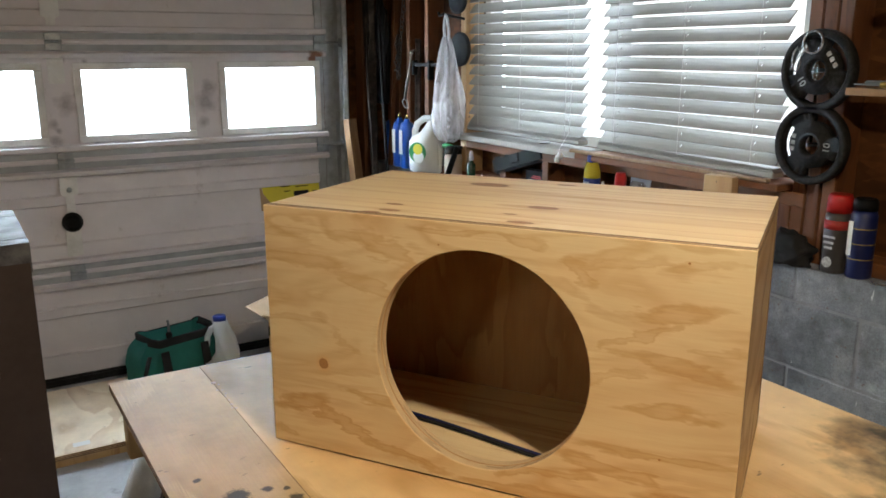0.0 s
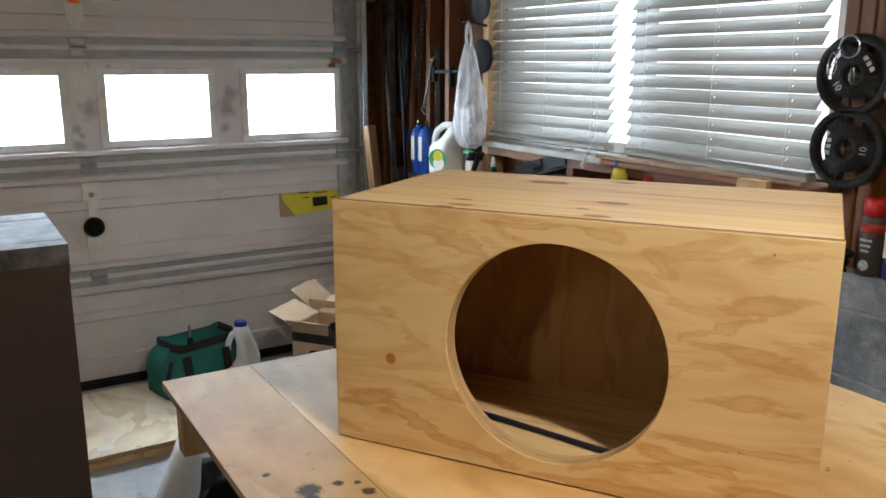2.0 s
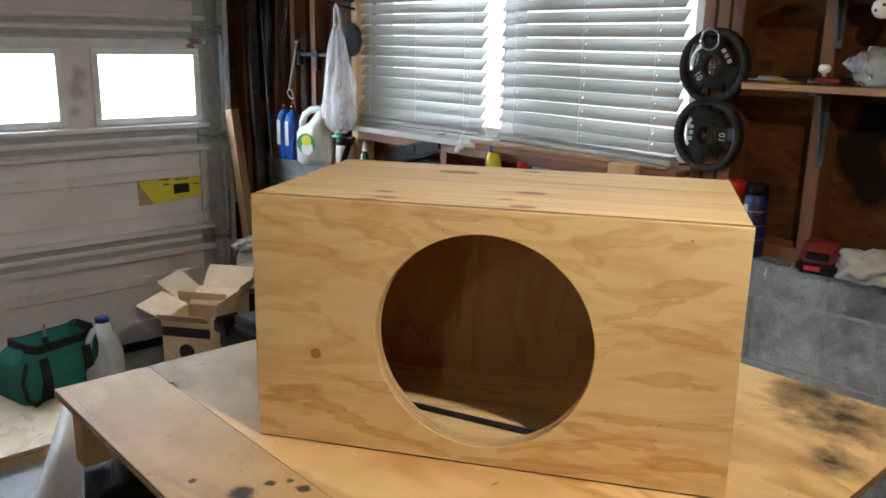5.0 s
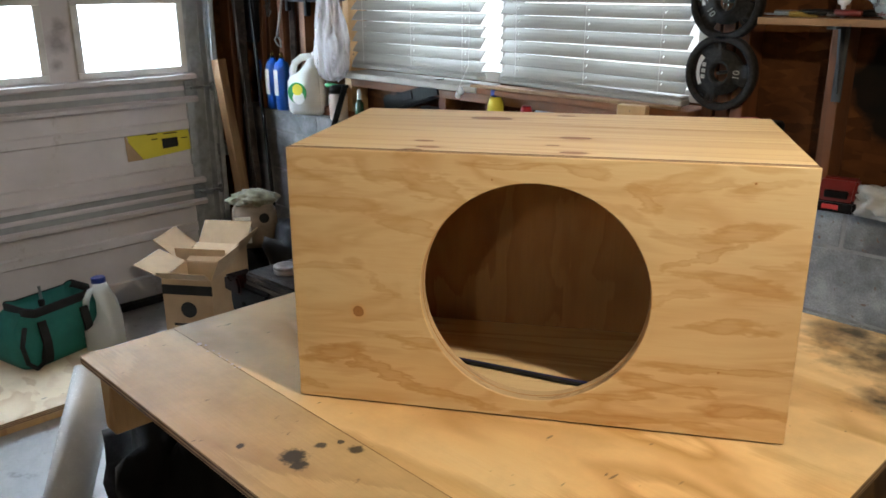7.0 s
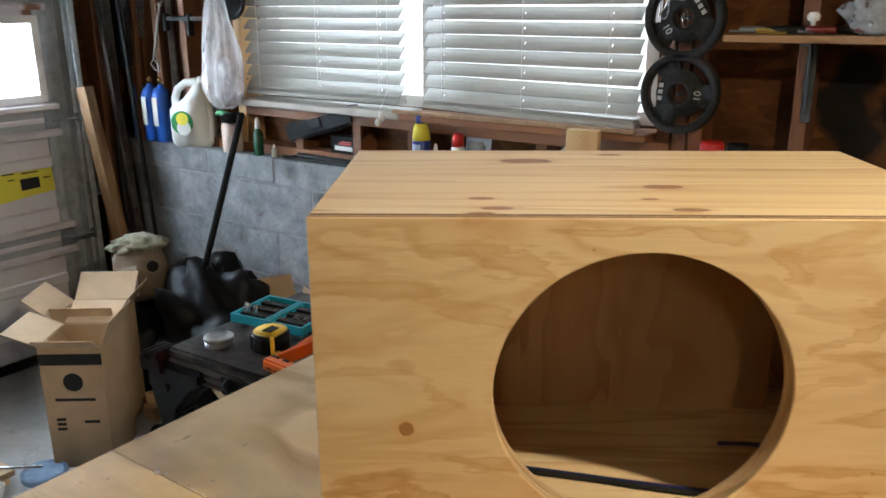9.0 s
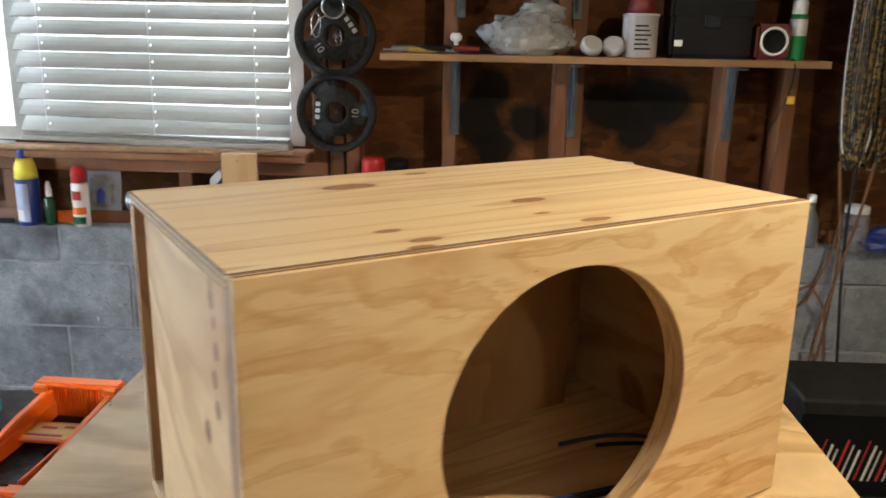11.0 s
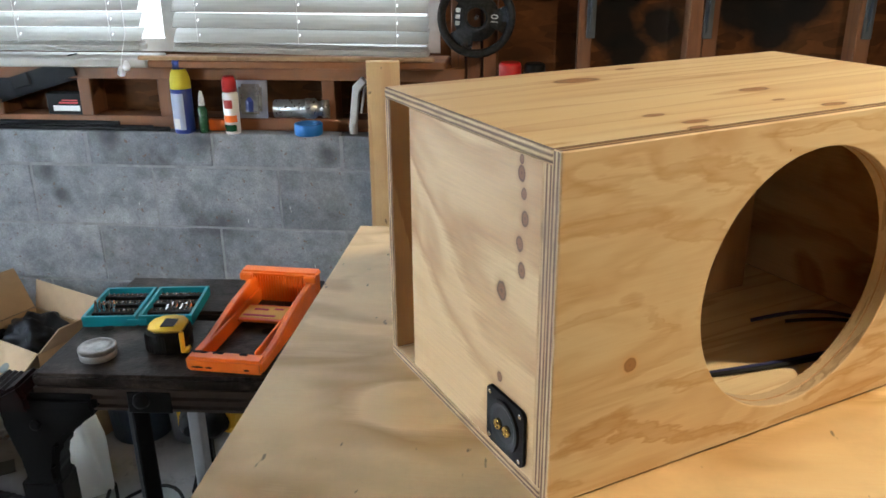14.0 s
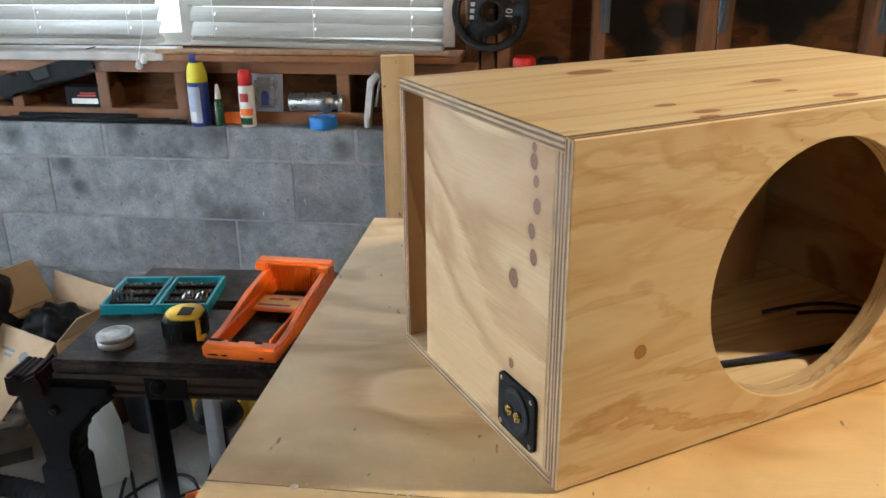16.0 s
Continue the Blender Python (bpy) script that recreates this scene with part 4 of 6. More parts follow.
    part("screw", lathe(((0.003, 0.0), (0.003, 0.001), (0.0015, 0.0016)), 10, m=pose(-0.0035, 0.0805 + dy, 0.058 + dz, 0, -90, 0)), chrome, cup)
for dy in (-0.009, 0.009):
    part("binding_post", lathe(((0.0066, 0), (0.0066, 0.003), (0.0056, 0.0042), (0.0046, 0.0042), (0.0044, 0.0016), (0.0022, 0.0016), (0.0022, 0.0045)), 16, m=pose(-0.0045, 0.0805 + dy, 0.056, 0, -90, 0)), brass, cup, "gold binding post", True)

wires = thing("speaker_wire", BOX @ pose(0, 0, PLY), "blue and black speaker wires lying loose inside the box", "wire")
part("blue_wire", sweep([(0.03 + 0.49 * s, 0.15 - 0.06 * s + 0.012 * math.sin(5 * s), 0.004 + 0.001 * math.sin(9 * s)) for s in [i / 24 for i in range(25)]], 0.0032), wire_blue, wires, "dark blue wire")
part("black_wire", sweep([(0.06 + 0.46 * s, 0.140 - 0.060 * s + 0.010 * math.sin(5 * s), 0.0045) for s in [i / 24 for i in range(25)]], 0.0032), rubber, wires, "black wire")
part("blue_wire", sweep([(0.50 + 0.13 * s, 0.20 - 0.10 * s, 0.006 + 0.022 * math.sin(2.6 * s)) for s in [i / 12 for i in range(13)]], 0.0032), wire_blue, wires, "dark blue wire")
part("black_wire", sweep([(0.545 + 0.09 * s, 0.175 - 0.085 * s, 0.005 + 0.012 * math.sin(2.4 * s)) for s in [i / 12 for i in range(13)]], 0.0030), rubber, wires, "black wire")

TX0, TX1, TY0, TY1, TZ = -1.735, -0.668, 0.248, 1.312, 0.890
table = thing("work_table", pose(TX0, TY0, 0), "makeshift work table of stained plywood on timber trestles", "table")
SEAM = 0.168
part("tabletop_board", board((0, 0, TZ - PLY), (TX1 - TX0, SEAM - 0.0002, TZ - 0.0003), 2, 0.0003), (table_strip, edge_z), table, "greyish worn plywood strip")
main_top = part("tabletop_board", board((0, SEAM + 0.0002, TZ - PLY), (TX1 - TX0, TY1 - TY0, TZ), 2, 0.0005), (table_ply, edge_z), table, "stained plywood sheet with black overspray")
# dried glue squeezed out along the joint
rngg = random.Random(8)
drop = part("glue_drop", lathe(((0.0045, 0), (0.0042, 0.0012), (0.0022, 0.0022)), 10), cream, main_top, "pale dried glue drop", True, m=pose(0.10, SEAM, TZ))
for k in range(9):
    share("glue_drop", drop, pose(0.115 + 0.015 * k + rngg.uniform(-0.006, 0.006), SEAM + rngg.uniform(-0.006, 0.007), TZ - 0.0002, 0, 0, rngg.uniform(0, 360)) @ Matrix.Diagonal((rngg.uniform(0.3, 0.7), rngg.uniform(0.3, 0.6), rngg.uniform(0.4, 0.7), 1)), main_top)
for x in (0.045, 0.95):
    beam = part("trestle_beam", solid((x, 0.012, 0.768), (x + 0.04, 1.03, TZ - PLY)), new_wood, table)
    for y in (0.34, 0.90):
        for d in (-0.16, 0.16):
            leg = solid((-0.02, -0.045, -0.769), (0.02, 0.045, 0.0))
            for v in leg.verts:
                v.co.x += d * (-v.co.z / 0.769)
            part("leg", leg, old_wood, table, m=pose(x + 0.02, y, 0.769))
    part("leg_brace", solid((x + 0.005, 0.34, 0.30), (x + 0.035, 0.90, 0.37)), old_wood, table)

# ---- by the garage door ----
tall = thing("shipping_carton", pose(-2.80, -0.07, 0), "tall dark brown shipping carton with shiny tape over its top", "cardboard box")
part("body", bevelled(solid((-0.27, -0.27, 0), (0.27, 0.265, 1.0), 0), 0.006, 2), brown_board, tall)
for x0, x1 in ((-0.27, -0.002), (0.002, 0.27)):
    part("flap", bevelled(solid((x0, -0.27, 1.001), (x1, 0.265, 1.006), 0), 0.002), brown_board, tall)
wrap = bmesh.new()
for a, b in ((-0.15, 0.20), (-0.262, -0.16)):
    box(wrap, (a, -0.272, 1.0065), (b, 0.267, 1.0085))
box(wrap, (0.268, -0.27, 0.955), (0.2725, 0.266, 1.0085))
box(wrap, (0.205, -0.272, 1.0065), (0.270, 0.268, 1.0085))
box(wrap, (-0.1, 0.2655, 0.93), (0.272, 0.268, 1.008))
part("tape", wrap, packing_tape, tall, "crinkled clear packing tape")

slab = thing("plywood_platform", pose(-3.57, 0.28, 0), "low platform of pale plywood lying on the floor", "platform")
part("sheet", board((-0.33, -0.98, 0.038), (0.33, 0.66, 0.058), 2), (slab_ply, edge_z), slab)
for x in (-0.29, 0.0, 0.285):
    part("batten", solid((x - 0.02, -0.97, 0), (x + 0.02, 0.65, 0.038)), new_wood, slab)
tagged(part("paper_label", solid((-3.32, 0.31, 0.0585), (-3.285, 0.37, 0.0592), 0), paper), "small white paper label on the plywood platform", "label")

tote = thing("tote_bag", pose(-3.76, 0.800, 0.058, 0, 0, 14) @ Matrix.Diagonal((1.15, 1.22, 1.08, 1)), "green fabric tool tote with black trim and handles", "tool bag")
def tote_body():
    """A slouching fabric bag: sides bulge, the rim sags in the middle and leans over."""
    bm = bmesh.new()
    rows = []
    for k in range(11):
        s = k / 10
        belly = math.sin(math.pi * min(1.0, s * 1.15)) * 0.014
        w, d, z = 0.148 - 0.020 * s + belly, 0.100 - 0.030 * s + belly, 0.002 + 0.195 * s
        row = []
        for x, y in rounded(2 * d, 2 * w, 0.035, 6):
            wob = 0.016 * noise.noise(Vector((x * 14, y * 14, z * 11))) + 0.006 * noise.noise(Vector((x * 40, y * 40, z * 30)))
            sag = 0.026 * s * s * math.cos(y * 20) - 0.012 * s
            row.append(bm.verts.new((x + wob + 0.02 * s * s, y + wob * 0.8, max(0.002, z - sag))))
        rows.append(row)
    for a, b in zip(rows, rows[1:]):
        for i in range(len(a)):
            bm.faces.new((a[i], a[(i + 1) % len(a)], b[(i + 1) % len(a)], b[i]))
    bm.faces.new(list(reversed(rows[0])))
    inner = [bm.verts.new((v.co.x * 0.90, v.co.y * 0.94, v.co.z - 0.07)) for v in rows[-1]]
    for i in range(len(inner)):
        bm.faces.new((rows[-1][i], rows[-1][(i + 1) % len(inner)], inner[(i + 1) % len(inner)], inner[i]))
    bm.faces.new(inner)
    return bm, [v.co.copy() for v in rows[-1]]
sack_mesh, lip = tote_body()
part("body", sack_mesh, bag_green, tote, "", "all")
band = bmesh.new()
tiers = [[band.verts.new((p.x * k + (0.003 if p.x > 0 else -0.003), p.y * k, p.z + dz)) for p in lip] for k, dz in ((1.03, -0.030), (1.035, 0.001), (1.0, 0.004), (0.955, -0.026))]
for a, b in zip(tiers, tiers[1:]):
    for i in range(len(a)):
        band.faces.new((a[i], a[(i + 1) % len(a)], b[(i + 1) % len(a)], b[i]))
part("rim", band, rubber, tote, "wide black binding", "all")
part("handle", sweep(((0.10, -0.135, 0.165), (0.125, -0.165, 0.11), (0.135, -0.160, 0.045), (0.13, -0.13, 0.012), (0.12, -0.10, 0.02), (0.108, -0.085, 0.07), (0.10, -0.075, 0.16)), 0.008, 6), rubber, tote, "black strap handle", "all")
part("handle", sweep(((0.085, 0.085, 0.165), (0.095, 0.115, 0.205), (0.085, 0.150, 0.222), (0.07, 0.170, 0.19), (0.06, 0.165, 0.14), (0.055, 0.15, 0.10)), 0.008, 6), rubber, tote, "black strap handle", "all")
for y in (-0.082, 0.07):
    part("strap", prism([(0.120, 0.012), (0.131, 0.05), (0.130, 0.10), (0.112, 0.172), (0.106, 0.172), (0.120, 0.10), (0.121, 0.05), (0.112, 0.012)], (y - 0.014, y + 0.014), "y"), rubber, tote)
part("tool_shank", sweep(((0.0, -0.01, 0.10), (0.005, -0.015, 0.262)), 0.005), hinge_steel, tote, "steel drill bit standing up")
part("tool_collar", lathe(((0.010, 0), (0.011, 0.02), (0.006, 0.026)), 12, m=pose(0.0045, -0.0145, 0.185)), rubber, tote)

def jug(name, m, h, w, label, cap_mat, body=hdpe):
    """A blow-moulded jug, square below, with a grip looped over a deep hollow at one corner."""
    j = thing(name, m, label, "jug")
    side = [(-w * 0.90, 0), (w * 0.90, 0), (w * 0.96, h * 0.03), (w * 0.96, h * 0.50), (w * 0.80, h * 0.66), (w * 0.42, h * 0.86), (w * 0.34, h * 0.95), (-w * 0.30, h * 0.95), (-w * 0.32, h * 0.84), (-w * 0.22, h * 0.76), (-w * 0.28, h * 0.52), (-w * 0.60, h * 0.44), (-w * 0.95, h * 0.42), (-w * 0.96, h * 0.03)]
    part("body", bevelled(prism(side, (-w * 0.74, w * 0.74), "y"), w * 0.20, 3), body, j, "", "all")
    part("cap", lathe(((w * 0.36, 0), (w * 0.36, h * 0.055), (w * 0.31, h * 0.065)), 20, m=pose(w * 0.02, 0, h * 0.945)), cap_mat, j, "", True)
    part("handle", sweep(((-w * 0.22, 0, h * 0.86), (-w * 0.46, 0, h * 0.84), (-w * 0.68, 0, h * 0.74), (-w * 0.79, 0, h * 0.58), (-w * 0.76, 0, h * 0.40)), w * 0.17, 10), body, j, "", "all")
    return j
jug("plastic_jug", pose(-3.66, 0.985, 0.0, 0, 0, 70), 0.35, 0.080, "milky plastic jug with a blue and red cap beside the tote", deep_blue)
disc = tagged(part("plastic_disc", lathe(((0.07, 0), (0.072, 0.02), (0.066, 0.024), (0.06, 0.016)), 28, m=pose(-3.22, 1.02, 0)), film("blue_film", (0.35, 0.5, 0.7), 0.3)), "translucent blue plastic lid on the floor", "lid")
rod = tagged(part("metal_rod", sweep(((-3.42, 0.80, 0.07), (-3.25, 0.93, 0.065), (-3.18, 1.0, 0.06)), 0.006), chrome), "thin metal rod lying across the platform edge", "rod")

roll = thing("plastic_roll", Matrix.Translation((-2.43, 0.50, 0)), "thick white plastic-wrapped roll leaning towards the table", "roll")
ax0, ax1 = Vector((0.20, -0.28, 0.02)), Vector((-0.06, 0.03, 0.50))
part("sheet", sweep((ax0, ax0.lerp(ax1, 0.5), ax1), 0.058, 28), stretch_roll, roll, "", True)
part("core", sweep((ax1.lerp(ax0, 0.01), ax1 + (ax1 - ax0) * 0.012), 0.035, 20), cardboard, roll)
def rubbish_sack(m, size, seed, label, group=""):
    """A crumpled sack with a twisted neck and its tie."""
    b = thing("rubbish_bag", m, label, "bag", group)
    part("body", lump(size, seed, 0.4), black_bag, b, "", "all")
    top = size[2] * 0.93
    part("neck", lump((0.030, 0.026, 0.075), seed + 0.5, 0.6), black_bag, b, "gathered neck of the bag", "all", m=pose(0.02, 0.0, top))
    part("tie", sweep([(0.02 + 0.026 * math.cos(a), 0.024 * math.sin(a), top + 0.030) for a in [2 * math.pi * k / 14 for k in range(14)]], 0.005, 6, closed=True), rubber, b, "", "all")
    return b
rubbish_sack(pose(-1.97, 0.55, 0), (0.30, 0.20, 0.54), 4.0, "crumpled black plastic bag under the table edge")


def carton(name, m, w, d, h, label, flaps, marks=True):
    c = thing(name, m, label, "cardboard box", "open cartons")
    t = 0.004
    for lo, hi in (((-w, -d, 0), (w, -d + t, h)), ((-w, d - t, 0), (w, d, h)), ((-w, -d + t, 0), (-w + t, d - t, h)), ((w - t, -d + t, 0), (w, d - t, h)), ((-w + t, -d + t, 0), (w - t, d - t, t))):
        part("wall" if hi[2] > t else "bottom", solid(lo, hi, 0), cardboard, c)
    for side, angle, length in flaps:
        horizontal = side in ("n", "s")
        half = (w if horizontal else d) - 0.003
        f = solid((-half, 0, -t / 2), (half, length, t / 2), 0.001)
        turn = {"n": 0, "e": -90, "s": 180, "w": 90}[side]
        off = {"n": (0, d), "s": (0, -d), "e": (w, 0), "w": (-w, 0)}[side]
        part("flap", f, cardboard_in, c, m=pose(off[0], off[1], h, 0, 0, turn) @ pose(0, 0, 0.002, angle))
    if marks:
        part("tape_band", solid((-w - 0.001, -d - 0.0012, h * 0.86), (w + 0.001, -d - 0.0002, h * 0.95), 0), bar_black, c, "black band of tape")
        part("emblem", lathe(((0.032, 0), (0.032, 0.0008)), 24, m=pose(0, -d - 0.0001, h * 0.72, 90)), bar_black, c, "round black emblem")
        for k, (x, z, wd) in enumerate(((-0.065, 0.565, 0.13), (-0.07, 0.40, 0.03), (-0.07, 0.36, 0.03), (-0.07, 0.32, 0.03), (0.02, 0.38, 0.05))):
            part("print_bar", solid((x, -d - 0.001, h * z), (x + wd, -d - 0.0002, h * z + 0.01), 0), bar_black, c)
    return c
carton("carton", pose(-3.225, 1.213, 0, 0, 0, 37), 0.10, 0.105, 0.432, "open tan carton with folded-out flaps and a round emblem", (("n", 26, 0.11), ("s", 40, 0.06), ("e", 66, 0.09), ("w", 22, 0.12)))
carton("carton", pose(-3.41, 1.375, 0, 0, 0, 38), 0.11, 0.105, 0.43, "taller open tan carton with raised flaps", (("n", 42, 0.12), ("s", 78, 0.05), ("e", 55, 0.10), ("w", 38, 0.12)), False)
rubbish_sack(pose(-3.66, 1.68, 0), (0.24, 0.30, 0.40), 1.0, "heap of crumpled black plastic sacks in the corner", "black sacks")
rubbish_sack(pose(-3.22, 1.76, 0), (0.27, 0.20, 0.50), 7.0, "heap of crumpled black plastic sacks beside the cartons", "black sacks")
sack_paper = plain("sack_paper", (0.22, 0.17, 0.125), 0.7, vary=0.25, scale=16, relief=0.4)
feed = thing("paper_sack", pose(-3.53, 1.66, 0.375, 0, 0, 60), "open paper sack with a rolled cloth top and printed front", "sack")
part("body", bevelled(prism([(-0.10, 0.0), (0.10, 0.0), (0.095, 0.17), (0.06, 0.20), (-0.07, 0.205), (-0.098, 0.17)], (-0.075, 0.075), "y"), 0.015, 2), sack_paper, feed, "", "all")
part("cloth", lump((0.105, 0.075, 0.062), 9.0, 0.32), cloth, feed, "grey crumpled cloth", "all", m=pose(0, 0, 0.185))
part("label", solid((-0.09, -0.0775, 0.03), (-0.02, -0.0755, 0.15), 0.002), paper, feed, "white printed label")
part("emblem", lathe(((0.022, 0), (0.022, 0.002)), 20, m=pose(0.04, -0.0752, 0.14, 90)), bar_black, feed)

# timber and poles leaning in the corner
def lean(name, a, b, w, d, mat, label, cat):
    a, b = Vector(a), Vector(b)
    bm = solid((-w / 2, -d / 2, 0), (w / 2, d / 2, (b - a).length), 0.002)
    q = (b - a).to_track_quat("Z", "Y").to_matrix().to_4x4()
    return tagged(part(name, bm, mat, m=Matrix.Translation(a) @ q), label, cat, "timber leaning in the corner")
lean("timber_board", (-3.84, 1.85, 0.0), (-4.02, 1.815, 1.157), 0.05, 0.05, old_wood, "pale timber batten leaning in the corner", "timber")
# These two battens are coloured dark to carry the corner's shade.
lean("timber_board", (-3.80, 1.88, 0.0), (-4.05, 1.93, 1.85), 0.03, 0.04, dark_wood, "timber batten leaning in the corner, coloured dark for the shade there", "timber")
lean("timber_board", (-3.90, 1.90, 0.0), (-4.02, 1.945, 2.1), 0.035, 0.035, dark_wood, "timber batten leaning in the corner, coloured dark for the shade there", "timber")
lean("steel_bar", (-3.74, 1.92, 0.0), (-3.95, 1.945, 1.9), 0.012, 0.02, bench_steel, "dark steel bar leaning in the corner", "bar")
broom = thing("broom", Matrix.Translation((-3.26, 1.58, 0)), "broom with a dark handle leaning on the block wall", "broom")
part("handle", sweep(((0, 0, 0.10), (0.05, 0.372, 1.085)), 0.0125, 12), black_plastic, broom, "dark painted handle", True)
part("head", solid((-0.03, -0.12, 0.06), (0.03, 0.12, 0.10), 0.005), new_wood, broom)
part("bristles", solid((-0.035, -0.13, 0), (0.035, 0.13, 0.06), 0.004), cardboard, broom)

# ---- on the block ledge, by the window ----
def bottle(name, x, y, profile, mat, label, cat="bottle", seg=24, top=None, top_mat=None, z=LEDGE, band=None, squash=1.0, group=""):
    b = thing(name, pose(x, y + (0.022 if z == LEDGE else 0.0), z), label, cat, group)
    part("body", lathe(profile, seg, squash), mat, b, "", True)
    if top:
        part("cap", lathe(top, 18), top_mat, b, "", True)
    if band:
        r, z0, z1, m2 = band
        part("label", lathe(((r, z0), (r, z1)), seg, squash), m2, b, "printed wrap", True)
    return b
for k, x in enumerate((-3.955, -3.875, -3.80)):
    g = bottle("gas_cylinder", x, 2.005, ((0.032, 0), (0.0365, 0.006), (0.0365, 0.20), (0.030, 0.222), (0.014, 0.232), (0.013, 0.243)), blue, "slim blue fuel gas cylinder on the block ledge", "gas cylinder", 24, ((0.009, 0.243), (0.009, 0.262), (0.006, 0.272)), brass, group="gas cylinders")
    if k:
        part("label", prism([(-0.016, 0.07), (0.016, 0.07), (0.016, 0.19), (-0.016, 0.19)], (-0.0385, -0.037), "y"), paper, g, "white printed label")

weed = thing("garden_jug", pose(-3.60, 2.03, LEDGE, 0, 0, 28), "large white garden chemical jug with a green round label", "jug")
out = [(-0.078, 0.0), (0.085, 0.0), (0.09, 0.04), (0.088, 0.15), (0.078, 0.215), (0.068, 0.255), (0.028, 0.262), (0.012, 0.235), (-0.03, 0.19), (-0.085, 0.165), (-0.088, 0.10), (-0.085, 0.02)]
part("body", bevelled(prism(out, (-0.042, 0.042), "y"), 0.012, 3), milk, weed, "", "all")
part("handle", sweep(((-0.070, 0, 0.155), (-0.072, 0, 0.195), (-0.058, 0, 0.232), (-0.022, 0, 0.258), (0.020, 0, 0.262), (0.045, 0, 0.25)), 0.0165, 12), milk, weed, "", "all")
part("cap", lathe(((0.019, 0), (0.019, 0.024), (0.016, 0.026)), 18, m=pose(0.050, 0, 0.258)), white_plastic, weed, "", True)
lab = part("label", lathe(((0.048, 0), (0.048, 0.001)), 28, m=pose(-0.032, -0.0425, 0.100, 90)), green, weed, "round green printed label")
part("sun_disc", lathe(((0.026, 0), (0.026, 0.0008)), 24, m=pose(-0.030, -0.0437, 0.115, 90)), lemon, lab)
part("white_disc", lathe(((0.030, 0), (0.030, 0.0008)), 24, m=pose(-0.026, -0.0433, 0.078, 90)), white_plastic, lab)
tank = bottle("sprayer_bottle", -3.355, 2.0, ((0.036, 0), (0.04, 0.006), (0.042, 0.10), (0.036, 0.118)), cream, "pinkish white sprayer bottle with a black screw head", "spray bottle", 24, ((0.040, 0.118), (0.040, 0.140), (0.03, 0.150), (0.012, 0.155)), black_plastic)
part("nozzle", sweep(((0, 0, 0.145), (-0.06, -0.005, 0.150), (-0.075, -0.006, 0.146)), 0.011, 10), green, tank, "green nozzle")
part("lever", sweep(((0, 0, 0.148), (0.07, 0.0, 0.152)), 0.008, 8), black_plastic, tank)
bottle("small_bottle", -3.205, 2.0, ((0.018, 0), (0.020, 0.004), (0.020, 0.085), (0.010, 0.098), (0.009, 0.104)), dark_green, "small dark green bottle with a white spray cap", "bottle", 16, ((0.011, 0.104), (0.010, 0.125), (0.006, 0.146)), white_plastic)
bottle("small_bottle", -3.12, 2.0, ((0.010, 0), (0.011, 0.003), (0.011, 0.030), (0.005, 0.036)), milk, "tiny white dropper bottle on the block ledge", "bottle", 12, ((0.006, 0.036), (0.003, 0.052)), white_plastic)

def hanging_bag():
    """Gathered at two handles, deep pleats above, a round sagging bottom."""
    bm = bmesh.new()
    rows, n = [], 56
    for k in range(33):
        s = k / 32
        grow = min(1.0, s / 0.62) ** 0.8
        end = 1.0 if s < 0.84 else max(0.12, math.sqrt(max(0.0, 1 - ((s - 0.84) / 0.165) ** 2)))
        wx, wy = (0.016 + 0.066 * grow) * end, (0.012 + 0.048 * grow) * end
        row = []
        for i in range(n):
            a = 2 * math.pi * i / n
            c, d = math.cos(a), math.sin(a)
            pleat = 0.24 * (1 - 0.65 * s) * math.sin(a * 7 + 2.5 * s + 1.5 * noise.noise(Vector((c, d, s * 2))))
            crush = 0.34 * noise.noise(Vector((c * 2.4, d * 2.4, s * 4.5 + 4))) + 0.07 * noise.noise(Vector((c * 6, d * 6, s * 5)))
            corner = 0.55 * math.exp(-((a - 5.6) / 0.22) ** 2) * math.exp(-((s - 0.66) / 0.07) ** 2)
            f = 1 + pleat + crush * (0.35 + 0.65 * s) + corner
            row.append(bm.verts.new((wx * f * c + 0.022 * s, wy * f * d, -0.46 * s + 0.012 * s * noise.noise(Vector((c * 3, d * 3, s * 5))))))
        rows.append(row)
    for a, b in zip(rows, rows[1:]):
        for i in range(n):
            bm.faces.new((a[i], b[i], b[(i + 1) % n], a[(i + 1) % n]))
    bm.faces.new(rows[-1])
    return bm
sack = thing("carrier_bag", pose(-3.355, 1.985, 1.555), "thin white plastic carrier bag hanging from a black hook", "plastic bag")
part("body", hanging_bag(), carrier, sack, "", "all")
part("contents", lump((0.055, 0.036, 0.13), 5.0, 0.6), bag_film, sack, "crumpled pale contents", "all", m=pose(0.028, 0, -0.44))
for dx in (-0.012, 0.014):
    part("handle_loop", sweep(((dx, 0.004, -0.03), (dx * 1.5, 0.0, 0.03), (dx * 0.8, -0.002, 0.075), (-dx * 0.2, -0.002, 0.093)), 0.0065, 7), bag_film, sack, "", "all")
hook = tagged(part("wall_hook", sweep(((-3.32, 2.058, 1.63), (-3.33, 2.0, 1.64), (-3.37, 1.98, 1.650), (-3.41, 1.985, 1.645), (-3.42, 1.985, 1.66)), 0.006), black_plastic), "black double hook screwed to the stud", "hook")

for y, z, l0, l1 in ((2.022, LEDGE + 0.0075, -3.07, -2.46), (2.040, LEDGE + 0.0075, -3.04, -2.52), (2.031, LEDGE + 0.021, -3.0, -2.62)):
